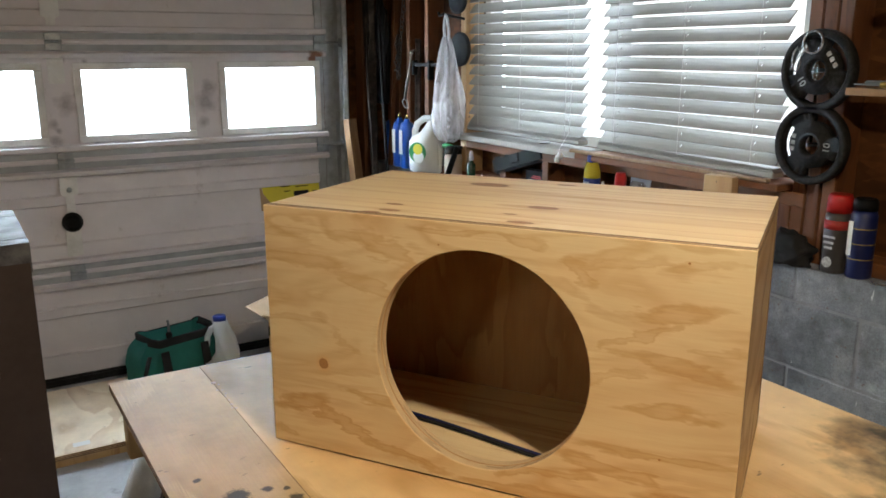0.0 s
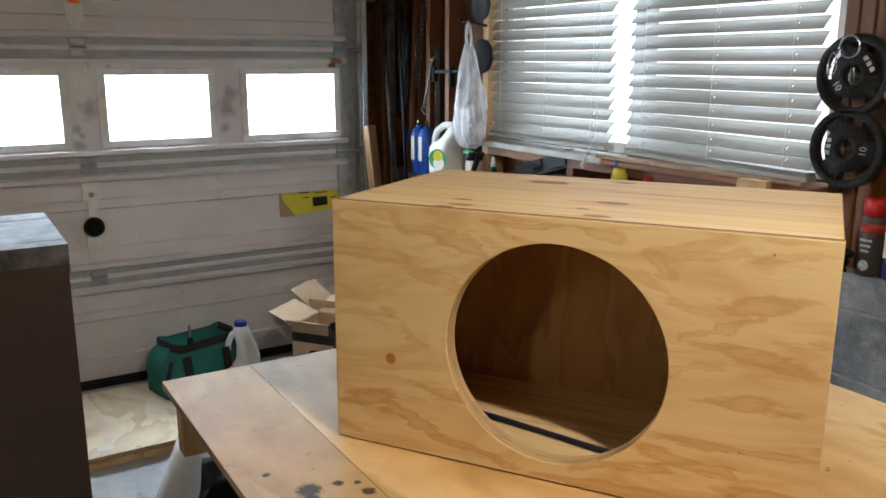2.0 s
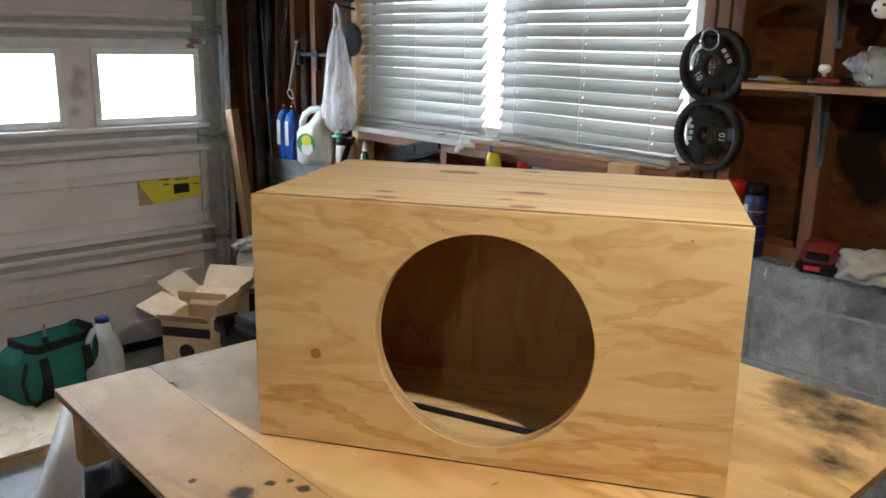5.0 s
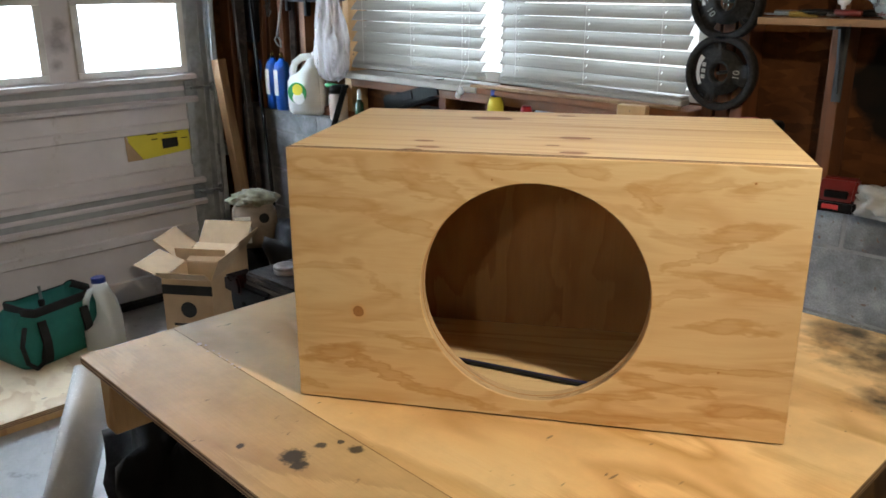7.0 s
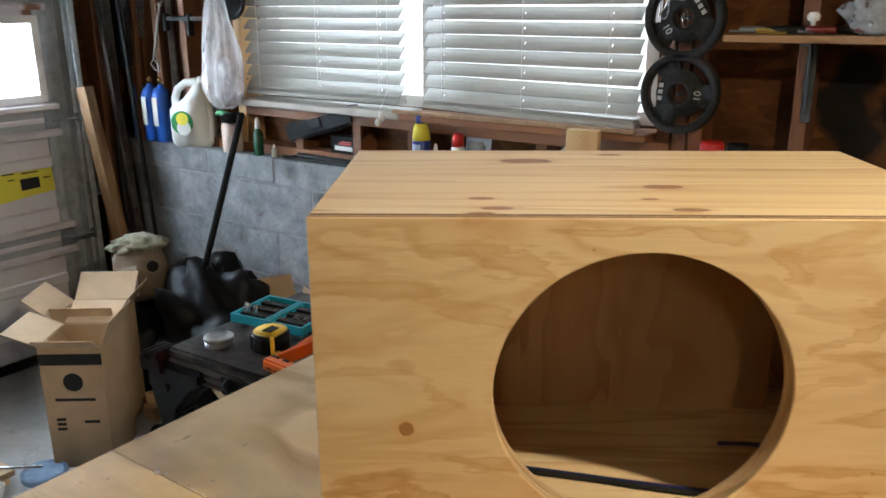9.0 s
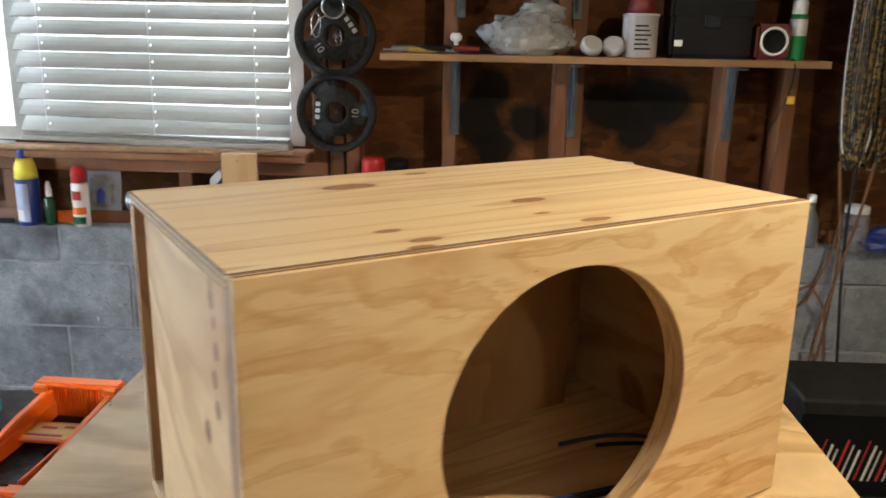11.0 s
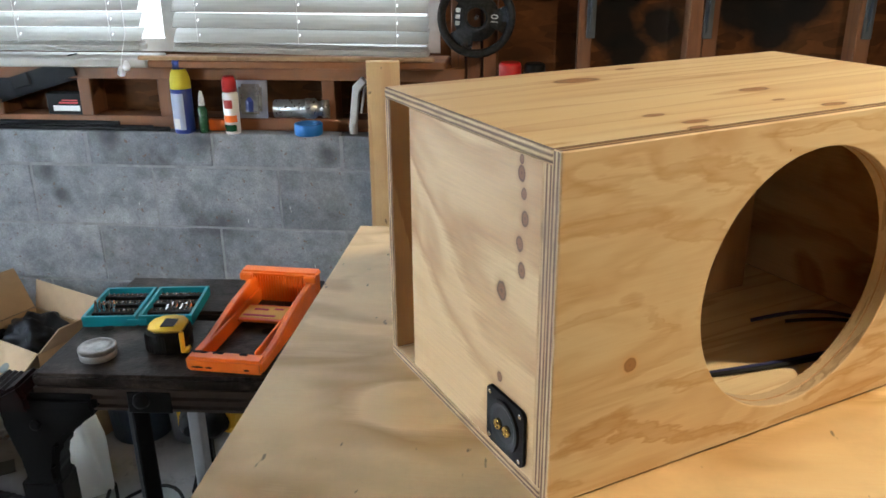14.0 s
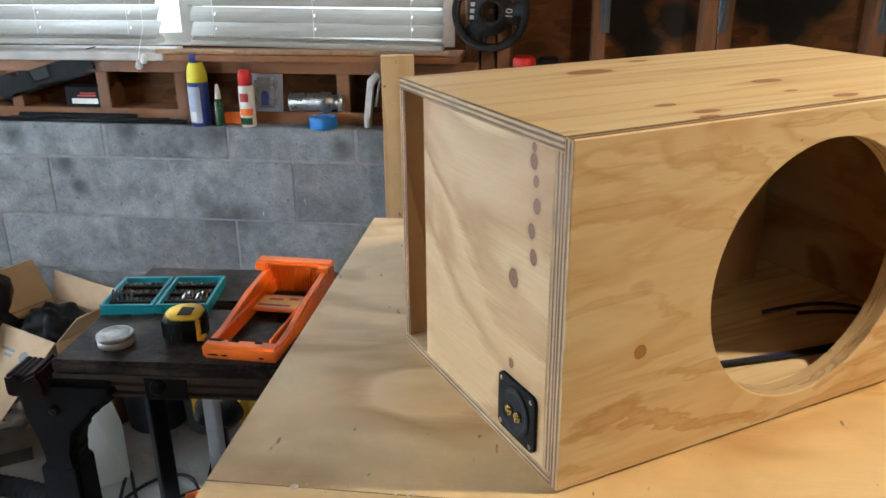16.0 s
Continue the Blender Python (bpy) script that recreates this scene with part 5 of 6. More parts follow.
    tagged(part("steel_rod", sweep(((l0, y, z), (l1, y, z)), 0.0075, 10), bench_steel), "dark steel rod lying along the block ledge", "rod", "steel rods")
case = thing("tool_case", pose(-2.90, 2.095, LEDGE + 0.038), "long black plastic tool case leaning in the wall bay", "tool case")
part("body", bevelled(solid((-0.19, -0.045, -0.038), (0.165, 0.02, 0.034), 0), 0.010, 2), black_plastic, case, m=pose(0.0, 0, 0.105, 0, -16, 0))
part("latch", bevelled(solid((-0.05, -0.052, -0.014), (0.01, -0.044, 0.024), 0), 0.003), rubber, case, m=pose(0.0, 0, 0.105, 0, -16, 0))
small = thing("label_box", pose(-2.79, 2.075, LEDGE + 0.038), "small black box with a white and red printed front", "box")
part("body", solid((-0.070, -0.0125, 0), (0.070, 0.03, 0.066), 0.003), black_plastic, small)
for x, z, w, h, mt in ((-0.05, 0.012, 0.085, 0.016, bar_white), (-0.03, 0.034, 0.06, 0.005, bar_red), (-0.02, 0.042, 0.05, 0.004, bar_red)):
    part("print_bar", solid((x, -0.0132, z), (x + w, -0.0122, z + h), 0), mt, small)
spray = bottle("sun_spray", -2.41, 2.0, ((0.028, 0), (0.030, 0.004), (0.030, 0.128), (0.029, 0.129)), deep_blue, "blue and yellow aerosol spray can", "spray can", 24, ((0.019, 0.186), (0.020, 0.205), (0.016, 0.218)), deep_blue)
part("label", arc_label(0.0304, 0.012, 0.118, 205, 300), plain("pale_print", (0.40, 0.45, 0.60), 0.4), spray, "pale blue printed label", True)
part("label", arc_label(0.0306, 0.015, 0.045, 225, 270), paper, spray, "white printed patch", True)
part("shoulder", lathe(((0.0303, 0.13), (0.029, 0.155), (0.024, 0.175), (0.019, 0.186)), 24), lemon, spray, "yellow upper part", True)
bottle("small_bottle", -2.352, 2.0, ((0.013, 0), (0.0145, 0.004), (0.0145, 0.07), (0.008, 0.08)), dark_green, "small green pump bottle with a white top", "bottle", 16, ((0.009, 0.08), (0.008, 0.10), (0.004, 0.122)), white_plastic)
can = bottle("spray_can", -2.263, 2.0, ((0.021, 0), (0.0225, 0.004), (0.0225, 0.115), (0.019, 0.122)), white_plastic, "white aerosol can with a red cap and orange print", "spray can", 20, ((0.0205, 0.122), (0.0205, 0.150), (0.015, 0.166)), red_cap)
part("label", arc_label(0.0228, 0.035, 0.055, 220, 330), orange, can, "orange print", True)
part("label", arc_label(0.0228, 0.075, 0.10, 230, 300), red_paint, can, "red print", True)
part("label", arc_label(0.0228, 0.008, 0.028, 210, 320), dark_green, can, "green print", True)
tagged(part("orange_clip", solid((-2.345, 2.042, 0.0), (-2.29, 2.057, 0.035), 0.003), orange, m=pose(0, 0, LEDGE)), "small orange plastic clip on the ledge", "clip")
pack = thing("blister_pack", pose(-2.212, 2.052, LEDGE + 0.038, -8, 0, 0), "clear blister pack with a printed card", "blister pack")
part("card", solid((-0.048, 0, 0), (0.048, 0.002, 0.16), 0.0008), plain("pack_card", (0.30, 0.33, 0.42), 0.35), pack)
part("bubble", bevelled(solid((-0.034, -0.022, 0.012), (0.034, -0.0002, 0.10), 0), 0.008, 2), clear_film, pack)
part("contents", lathe(((0.016, 0), (0.017, 0.03), (0.010, 0.045), (0.010, 0.06)), 16, m=pose(0, -0.011, 0.02)), deep_blue, pack)
pipe = thing("pipe_fitting", pose(-2.058, 2.06, LEDGE + 0.068, 0, 90, 4) @ Matrix.Diagonal((1.32, 1.32, 1.0, 1)), "shiny metal pipe coupling lying in the wall bay", "pipe fitting")
part("tube", lathe(((0.018, -0.085), (0.020, -0.082), (0.020, 0.005), (0.0225, 0.01), (0.0225, 0.035), (0.016, 0.045), (0.016, 0.055), (0.020, 0.06), (0.020, 0.078), (0.012, 0.08)), 24, m=pose(0.0005, 0, 0)), plain("dull_steel", (0.42, 0.43, 0.42), 0.3, 0.9, 0.2), pipe, "", True)
tape = thing("tape_roll", pose(-2.035, 2.022, LEDGE) @ Matrix.Diagonal((0.86, 0.86, 0.86, 1)), "roll of blue masking tape on the block ledge", "tape")
ringp = [(0.046, 0), (0.048, 0.003), (0.048, 0.035), (0.046, 0.038), (0.036, 0.038), (0.034, 0.035), (0.034, 0.003), (0.036, 0)]
bm = bmesh.new()
rr = [[bm.verts.new((r * math.cos(2 * math.pi * i / 32), r * math.sin(2 * math.pi * i / 32), z)) for i in range(32)] for r, z in ringp]
for a, b in zip(rr, rr[1:] + rr[:1]):
    for i in range(32):
        bm.faces.new((a[i], a[(i + 1) % 32], b[(i + 1) % 32], b[i]))
part("roll", bm, tape_blue, tape, "", True)
gun = thing("caulking_gun", pose(-1.905, 2.04, LEDGE), "white metal caulking gun standing against the timber", "caulking gun")
part("grip", bevelled(prism([(-0.012, 0.02), (0.010, 0.02), (0.022, 0.12), (0.045, 0.15), (0.03, 0.165), (0.004, 0.14)], (-0.009, 0.009), "y"), 0.003), white_paint, gun)
part("trigger", sweep(((0.040, 0, 0.14), (0.032, 0, 0.10), (0.024, 0, 0.06)), 0.0035), white_paint, gun)
part("cradle", sweep(((0.0, 0, 0.0), (0.0, 0, 0.03)), 0.012, 10), white_paint, gun)
lean("timber_post", (-1.80, 1.972, 0.0), (-1.802, 1.982, 1.137), 0.092, 0.038, post_wood, "short new pine post standing against the block wall", "timber")

# ---- weight plates beside the window ----
def plate_mesh(radius, thick):
    bm = bmesh.new()
    n = 72
    prof = [(0.0265, 0.004), (0.0265, thick - 0.002), (0.030, thick), (0.036, thick), (0.039, thick - 0.006)]
    outer = [(radius - 0.022, thick - 0.006), (radius - 0.016, thick), (radius - 0.004, thick), (radius, thick - 0.004), (radius, 0.004), (radius - 0.004, 0.0), (0.030, 0.0)]
    def ring(r, z):
        return [bm.verts.new((r * math.cos(2 * math.pi * i / n), r * math.sin(2 * math.pi * i / n), z)) for i in range(n)]
    a = [ring(r, z) for r, z in prof]
    b = [ring(r, z) for r, z in outer]
    def grip(i):
        d = (360.0 * (i + 0.5) / n) % 120
        return 27 < d < 93
    mids_t = [ring(0.062, thick - 0.006), ring(0.086, thick - 0.006)]
    mids_b = [ring(0.062, 0.0), ring(0.086, 0.0)]
    seq = a + mids_t + b[:1]
    for p, q in zip(seq, seq[1:]):
        for i in range(n):
            if p is mids_t[0] and grip(i):
                continue
            bm.faces.new((p[i], p[(i + 1) % n], q[(i + 1) % n], q[i]))
    for p, q in zip(b[:-2], b[1:-1]):
        for i in range(n):
            bm.faces.new((p[i], p[(i + 1) % n], q[(i + 1) % n], q[i]))
    seqb = [b[-2], mids_b[1], mids_b[0], b[-1], a[0]]
    for p, q in zip(seqb, seqb[1:]):
        for i in range(n):
            if p is mids_b[1] and grip(i):
                continue
            bm.faces.new((p[i], p[(i + 1) % n], q[(i + 1) % n], q[i]))
    for i in range(n):
        j = (i + 1) % n
        if grip(i):
            bm.faces.new((mids_t[0][i], mids_t[0][j], mids_b[0][j], mids_b[0][i]))
            bm.faces.new((mids_t[1][j], mids_t[1][i], mids_b[1][i], mids_b[1][j]))
            if not grip(i - 1):
                bm.faces.new((mids_t[0][i], mids_b[0][i], mids_b[1][i], mids_t[1][i]))
            if not grip(j):
                bm.faces.new((mids_t[0][j], mids_t[1][j], mids_b[1][j], mids_b[0][j]))
    bmesh.ops.recalc_face_normals(bm, faces=bm.faces[:])
    return bm
def weight_plate(x, z, turn, label):
    p = thing("weight_plate", pose(x, 2.035, z, 90, 0, 0) @ pose(0, 0, 0, 0, 0, turn), label, "weight plate", "weight plates by the window")
    part("disc", plate_mesh(0.106, 0.030), black_iron, p, "", True)
    for dx, dy, w, h in ((-0.050, -0.017, 0.012, 0.011), (-0.050, 0.0, 0.012, 0.011), (-0.050, 0.017, 0.012, 0.011)):
        part("emblem_bar", solid((dx - w / 2, dy - h / 2, 0.0243), (dx + w / 2, dy + h / 2, 0.0256), 0), worn_white, p, m=pose(0.0, 0, 0.0, 0, 0, 0))
    text_on("number", "10", 0.027, pose(0.051, 0.0, 0.0250, 0, 0, 90), worn_white, p)
    part("bolt", sweep(((0, 0, -0.02), (0, 0, 0.034)), 0.005, 10), dark_steel, p, "dark steel bolt through the hub")
    return p
weight_plate(-1.547, 1.443, 215, "black iron weight plate with hand grips hanging on a stud")
weight_plate(-1.546, 1.249, -4, "black iron weight plate marked ten hanging on a stud")
clip = thing("carabiner", pose(-1.545, 1.985, 1.515), "chrome key ring with a chain and clip hanging on the plate", "key ring")
part("ring", sweep([(0.028 * math.cos(a), -0.004, 0.028 * math.sin(a)) for a in [2 * math.pi * i / 24 for i in range(24)]], 0.003, 8, closed=True), chrome, clip, "", "all")
part("clip", sweep([(-0.045 + 0.012 * math.cos(a), -0.002, -0.045 + 0.03 * math.sin(a)) for a in [2 * math.pi * i / 16 for i in range(16)]], 0.002, 6, closed=True), chrome, clip, "", "all")
part("chain", sweep(((-0.02, -0.003, -0.022), (-0.035, -0.003, -0.03), (-0.06, -0.002, -0.07)), 0.002, 6), chrome, clip)
part("clip", sweep([(0.012 + 0.007 * math.cos(a), 0.0, -0.075 + 0.02 * math.sin(a)) for a in [2 * math.pi * i / 16 for i in range(16)]], 0.0015, 6, closed=True), chrome, clip, "", "all")

# ---- the folding bench and what lies on it ----
dull_alu = plain("dull_aluminium", (0.42, 0.42, 0.43), 0.45, 0.6, 0.12)
bench = thing("folding_workbench", pose(-2.005, 1.05, 0, 0, 0, 3), "old folding workbench with a dark stained slotted top", "workbench")
part("jaw", solid((-0.205, -0.205, 0.755), (0.215, 0.015, 0.78), 0.006, 2), dark_wood, bench)
part("jaw", solid((-0.205, 0.045, 0.755), (0.215, 0.215, 0.78), 0.006, 2), dark_wood, bench)
for x in (-0.15, 0.0, 0.15):
    part("peg_hole", lathe(((0.011, 0), (0.011, 0.0008)), 14, m=pose(x, -0.03, 0.7801)), rubber, bench)
part("front_rail", prism([(-0.200, 0.712), (-0.165, 0.712), (-0.165, 0.7545), (-0.203, 0.7545), (-0.203, 0.744), (-0.197, 0.741), (-0.197, 0.738), (-0.203, 0.735), (-0.203, 0.728), (-0.197, 0.725), (-0.197, 0.722), (-0.203, 0.719)], (-0.205, 0.22), "x"), rail_wood, bench, "dark stained grooved wooden rail")
part("bracket_plate", bevelled(solid((-0.045, -0.207, 0.712), (0.030, -0.2035, 0.752), 0), 0.002), black_plastic, bench)
part("back_rail", solid((-0.205, 0.165, 0.705), (0.215, 0.20, 0.754), 0.004), bench_steel, bench)
for x in (-0.17, 0.16):
    part("side_rail", solid((x, -0.165, 0.715), (x + 0.035, 0.165, 0.754), 0.004), bench_steel, bench)
part("crank", lathe(((0.013, 0), (0.015, 0.006), (0.012, 0.016), (0.005, 0.018)), 18, m=pose(-0.02, -0.20, 0.737, 90)), black_plastic, bench, "", True)
# the moulded end support, with red worn edges
end = prism([(-0.250, 0.0), (-0.188, 0.0), (-0.186, 0.60), (-0.176, 0.64), (-0.135, 0.685), (-0.098, 0.712), (-0.098, 0.745), (-0.268, 0.745), (-0.272, 0.69), (-0.262, 0.65), (-0.248, 0.60)], (-0.215, -0.160), "y")
part("end_support", bevelled(end, 0.010, 2), black_plastic, bench, "black moulded end support")
part("foot_sleeve", bevelled(solid((-0.254, -0.219, 0.0), (-0.183, -0.156, 0.575), 0), 0.006, 2), black_plastic, bench, "black plastic leg sleeve")
part("bolt", lathe(((0.010, 0), (0.010, 0.004), (0.006, 0.007)), 14, m=pose(-0.205, -0.2155, 0.69, 90)), black_plastic, bench)
part("end_cap", bevelled(prism([(-0.284, 0.715), (-0.210, 0.715), (-0.210, 0.742), (-0.222, 0.768), (-0.252, 0.752), (-0.266, 0.762), (-0.284, 0.756)], (-0.222, -0.148), "y"), 0.006, 2), dark_red, bench, "worn dark red cap")
for (x0, y0), (x1, y1), mt in (((-0.165, 0.06), (-0.155, 0.05), bench_steel), ((-0.10, 0.19), (-0.095, 0.19), dull_alu), ((0.17, 0.15), (0.20, 0.20), bench_steel), ((0.18, -0.15), (0.20, -0.19), bench_steel)):
    bm = bmesh.new()
    a, b = Vector((x0, y0, 0.752)), Vector((x1, y1, 0.0))
    q = (a - b).to_track_quat("Z", "Y").to_matrix().to_4x4()
    box(bm, (-0.018, -0.014, 0), (0.018, 0.014, (a - b).length), Matrix.Translation(b) @ q)
    part("leg", bevelled(bm, 0.003), mt, bench)

bits = thing("bit_case", pose(-2.112, 1.095, 0.780, 0, 0, 8) @ Matrix.Diagonal((0.90, 0.92, 0.9, 1)), "open teal case with two rows of steel screwdriver bits", "bit set")
for sx in (-1, 1):
    bm = bmesh.new()
    x0, x1 = (-0.113, -0.003) if sx < 0 else (0.003, 0.113)
    box(bm, (x0, -0.075, 0), (x1, 0.075, 0.004))
    for lo, hi in (((x0, -0.075), (x1, -0.069)), ((x0, 0.069), (x1, 0.075)), ((x0, -0.069), (x0 + 0.006, 0.069)), ((x1 - 0.006, -0.069), (x1, 0.069))):
        box(bm, (lo[0], lo[1], 0.004), (hi[0], hi[1], 0.022))
    tray = part("tray", bm, teal, bits)
    part("insert", solid((x0 + 0.008, -0.066, 0.0045), (x1 - 0.008, 0.066, 0.010), 0.001), black_plastic, tray)
    for r in range(3):
        part("bit_rail", solid((x0 + 0.010, -0.05 + 0.04 * r, 0.010), (x1 - 0.010, -0.032 + 0.04 * r, 0.018), 0.001), black_plastic, tray)
        for k in range(9):
            long = r == 0 and (k < 5 if sx < 0 else k > 2)
            where = pose(x0 + 0.016 + 0.0098 * k, -0.041 + 0.04 * r, 0.014, (-18 if sx < 0 else -78) + 9 * ((k * 7) % 3) if long else -25, 0, 0) @ Matrix.Diagonal((1, 1, 1.35 if long else 0.42, 1))
            if sx < 0 and r == 0 and k == 0:
                bit = part("bit", lathe(((0.0034, 0), (0.0034, 0.015), (0.0014, 0.021)), 6), chrome, tray, m=where)
            else:
                share("bit", bit, where, tray)
part("latch", solid((-0.02, -0.079, 0.004), (0.02, -0.0752, 0.016), 0.001), teal, bits)
tin = thing("round_tin", pose(-2.116, 0.907, 0.780) @ Matrix.Diagonal((0.84, 0.84, 0.84, 1)), "shallow round silver tin on the workbench", "tin")
part("body", lathe(((0.035, 0), (0.037, 0.002), (0.037, 0.016)), 32), dull_alu, tin, "", True)
part("lid", lathe(((0.038, 0.0162), (0.038, 0.023), (0.036, 0.025), (0.030, 0.0255), (0.029, 0.0245), (0.012, 0.0245), (0.0005, 0.0247)), 32), plain("tin_lid", (0.46, 0.455, 0.45), 0.38, 0.8, 0.25, 60), tin, "", True)
rule = thing("tape_measure", pose(-2.006, 0.955, 0.780, 0, 0, 10), "black and yellow tape measure lying on its side on the workbench", "tape measure")
flat = [(0.036, -0.030), (0.038, 0.010), (0.028, 0.032), (0.006, 0.040), (-0.018, 0.037), (-0.034, 0.022), (-0.040, 0.0), (-0.036, -0.020), (-0.022, -0.034), (0.0, -0.037), (0.024, -0.036)]
part("body", bevelled(prism(flat, (0.0, 0.040), "z"), 0.004, 2), black_plastic, rule, "", "all")
part("shell", bevelled(prism([(x * 0.90, y * 0.90) for x, y in flat], (0.0395, 0.046), "z"), 0.004, 2), yellow, rule, "yellow upper shell", "all")
part("label", bevelled(prism([(-0.010, -0.018), (0.014, -0.018), (0.016, 0.012), (-0.008, 0.016)], (0.046, 0.0475), "z"), 0.0006), black_plastic, rule, "black badge")
part("side_strip", bevelled(solid((0.026, -0.0385, 0.004), (0.0335, -0.030, 0.044), 0), 0.002), yellow, rule)
part("blade_mouth", bevelled(solid((0.030, -0.039, 0.004), (0.041, -0.020, 0.012), 0), 0.002), yellow, rule)
rib = part("grip_rib", solid((-0.0012, -0.0012, 0.005), (0.0012, 0.0012, 0.036), 0), rubber, rule, m=pose(-0.036, -0.0205, 0))
for k in range(1, 9):
    f = k / 8
    share("grip_rib", rib, pose(-0.0365 + 0.0365 * f, -0.0215 - 0.0165 * f ** 0.6, 0), rule)

saw = thing("mitre_frame", pose(-1.868, 1.045, 0.780, 0, 0, -3) @ Matrix.Diagonal((0.9, 1, 1, 1)), "bright orange plastic mitre saw guide with a raised fence", "saw guide")
for sx in (-1, 1):
    side = [(-0.165, 0.0), (-0.165, 0.022), (-0.10, 0.024), (0.02, 0.044), (0.10, 0.050), (0.12, 0.05), (0.12, 0.0)]
    part("side_rail", bevelled(prism(side, (sx * 0.066 - 0.008, sx * 0.066 + 0.008), "x"), 0.003), orange, saw)
    part("lip", bevelled(solid((sx * 0.052 - 0.003, -0.15, 0.001), (sx * 0.052 + 0.003, 0.11, 0.030), 0), 0.002), orange, saw)
part("front_bar", bevelled(solid((-0.074, -0.178, 0), (0.074, -0.148, 0.026), 0), 0.005, 2), orange, saw)
part("cross_plate", bevelled(solid((-0.058, -0.01, 0.012), (0.058, 0.058, 0.018), 0), 0.002), orange, saw)
part("print_panel", solid((-0.05, -0.002, 0.0182), (0.05, 0.05, 0.019), 0), yellow, saw, "yellow printed panel")
for x, y, w in ((-0.045, 0.004, 0.07), (-0.03, 0.03, 0.03), (0.012, 0.034, 0.02)):
    part("print_bar", solid((x, y, 0.0191), (x + w, y + 0.007, 0.0196), 0), bar_red, saw)
ribs = [(-0.090, 0.134), (0.078, 0.134)]
for k in range(26, -1, -1):
    x = -0.0845 + 0.0060 * k
    ribs += [(x + 0.0033, 0.118), (x + 0.003, 0.1135), (x, 0.1135), (x - 0.0003, 0.118)]
part("fence", prism(ribs, (0.0, 0.056), "z"), orange, saw, "ribbed orange fence")
part("fence_lip", bevelled(solid((-0.093, 0.108, 0.055), (0.081, 0.140, 0.065), 0), 0.004, 2), orange, saw)
for x in (-0.078, 0.066):
    part("fence_tab", bevelled(solid((x - 0.014, 0.100, 0.046), (x + 0.014, 0.112, 0.062), 0), 0.003), orange, saw)
for x, z, w in ((-0.055, 0.0265, 0.030), (-0.020, 0.0265, 0.022), (0.030, 0.0265, 0.016)):
    part("scuff", lump((w / 2, 0.004, 0.0012), 3.0 + 40 * w, 0.6, 3), rubber, saw, "black scuff mark", "all", m=pose(x, -0.156, z - 0.0006))
for x, w in ((-0.05, 0.020), (-0.028, 0.012), (0.045, 0.010)):
    part("scuff", lump((w / 2, 0.0010, 0.003), 7.0 + 40 * w, 0.6, 3), rubber, saw, "black scuff mark", "all", m=pose(x, -0.178, 0.008))

# ---- under and behind the bench ----
jug("plastic_jug", pose(-2.625, 1.52, 0, 0, 0, 40), 0.37, 0.086, "white plastic jug standing on the floor under the bench", white_plastic, hdpe)
pail = thing("bucket", pose(-2.58, 1.83, 0) @ Matrix.Diagonal((1, 1, 1.2, 1)), "dark blue round bucket on the garage floor", "bucket")
part("body", lathe(((0.085, 0), (0.09, 0.005), (0.11, 0.20), (0.115, 0.20), (0.115, 0.215), (0.10, 0.215), (0.09, 0.08)), 28), plain("navy_plastic", (0.025, 0.045, 0.075), 0.45), pail, "", True)
tub = thing("paint_pail", pose(-2.40, 1.84, 0) @ Matrix.Diagonal((1.1, 1.1, 1.2, 1)), "grey plastic pail on the garage floor", "bucket")
part("body", lathe(((0.07, 0), (0.075, 0.005), (0.085, 0.18), (0.088, 0.18), (0.088, 0.195), (0.06, 0.20)), 26), grey_plastic, tub, "", True)
for x, y, a in ((-2.245, 1.53, 15), (-2.13, 1.53, -14)):
    d = thing("power_tool", pose(x, y, 0, 0, 0, a), "yellow and black power tool standing on the floor", "power tool", "yellow power tools")
    part("body", bevelled(solid((-0.042, -0.10, 0.27), (0.042, 0.08, 0.36), 0), 0.016, 2), yellow, d)
    part("grip", bevelled(solid((-0.022, -0.02, 0.06), (0.022, 0.035, 0.27), 0), 0.008, 2), black_plastic, d)
    part("battery", bevelled(solid((-0.04, -0.05, 0.0), (0.04, 0.06, 0.06), 0), 0.008, 2), black_plastic, d)
    part("nose", lathe(((0.035, 0), (0.03, 0.04), (0.015, 0.06)), 18, m=pose(0, -0.10, 0.315, 90)), black_plastic, d, "", True)
cord = thing("floor_cable", pose(-2.2, 1.42, 0), "tangled black cable on the concrete floor", "cable")
part("cable", sweep([(0.22 * math.cos(a * 1.3) * (1 - a / 22) - 0.02 * a, 0.13 * math.sin(a * 1.7), 0.006 + 0.004 * (1 + math.sin(a * 3))) for a in [i * 0.15 for i in range(90)]], 0.005, 6), rubber, cord)
for x, y, a, mt, lab in ((-2.25, 1.50, 35, orange, "orange handled tool lying on the floor"), (-2.12, 1.56, 25, red_paint, "red handled tool lying on the floor")):
    h = thing("hand_tool", pose(x, y, 0.0, 0, 0, a), lab, "hand tool")
    part("grip", sweep(((-0.09, 0, 0.012), (0.03, 0, 0.012)), 0.011, 10), mt, h)
    part("blade", solid((0.03, -0.012, 0.008), (0.16, 0.012, 0.011), 0.001), hinge_steel, h)
wide_box = carton("carton", pose(-2.85, 1.79, 0, 0, 0, -24), 0.15, 0.10, 0.36, "wide open cardboard box on the floor with a long printed flap", (("n", 78, 0.09), ("s", -38, 0.26), ("e", 42, 0.16), ("w", 58, 0.14)), False)
on_flap = pose(0, -0.10, 0.36, 0, 0, 180) @ pose(0, 0, 0.0045, -38)
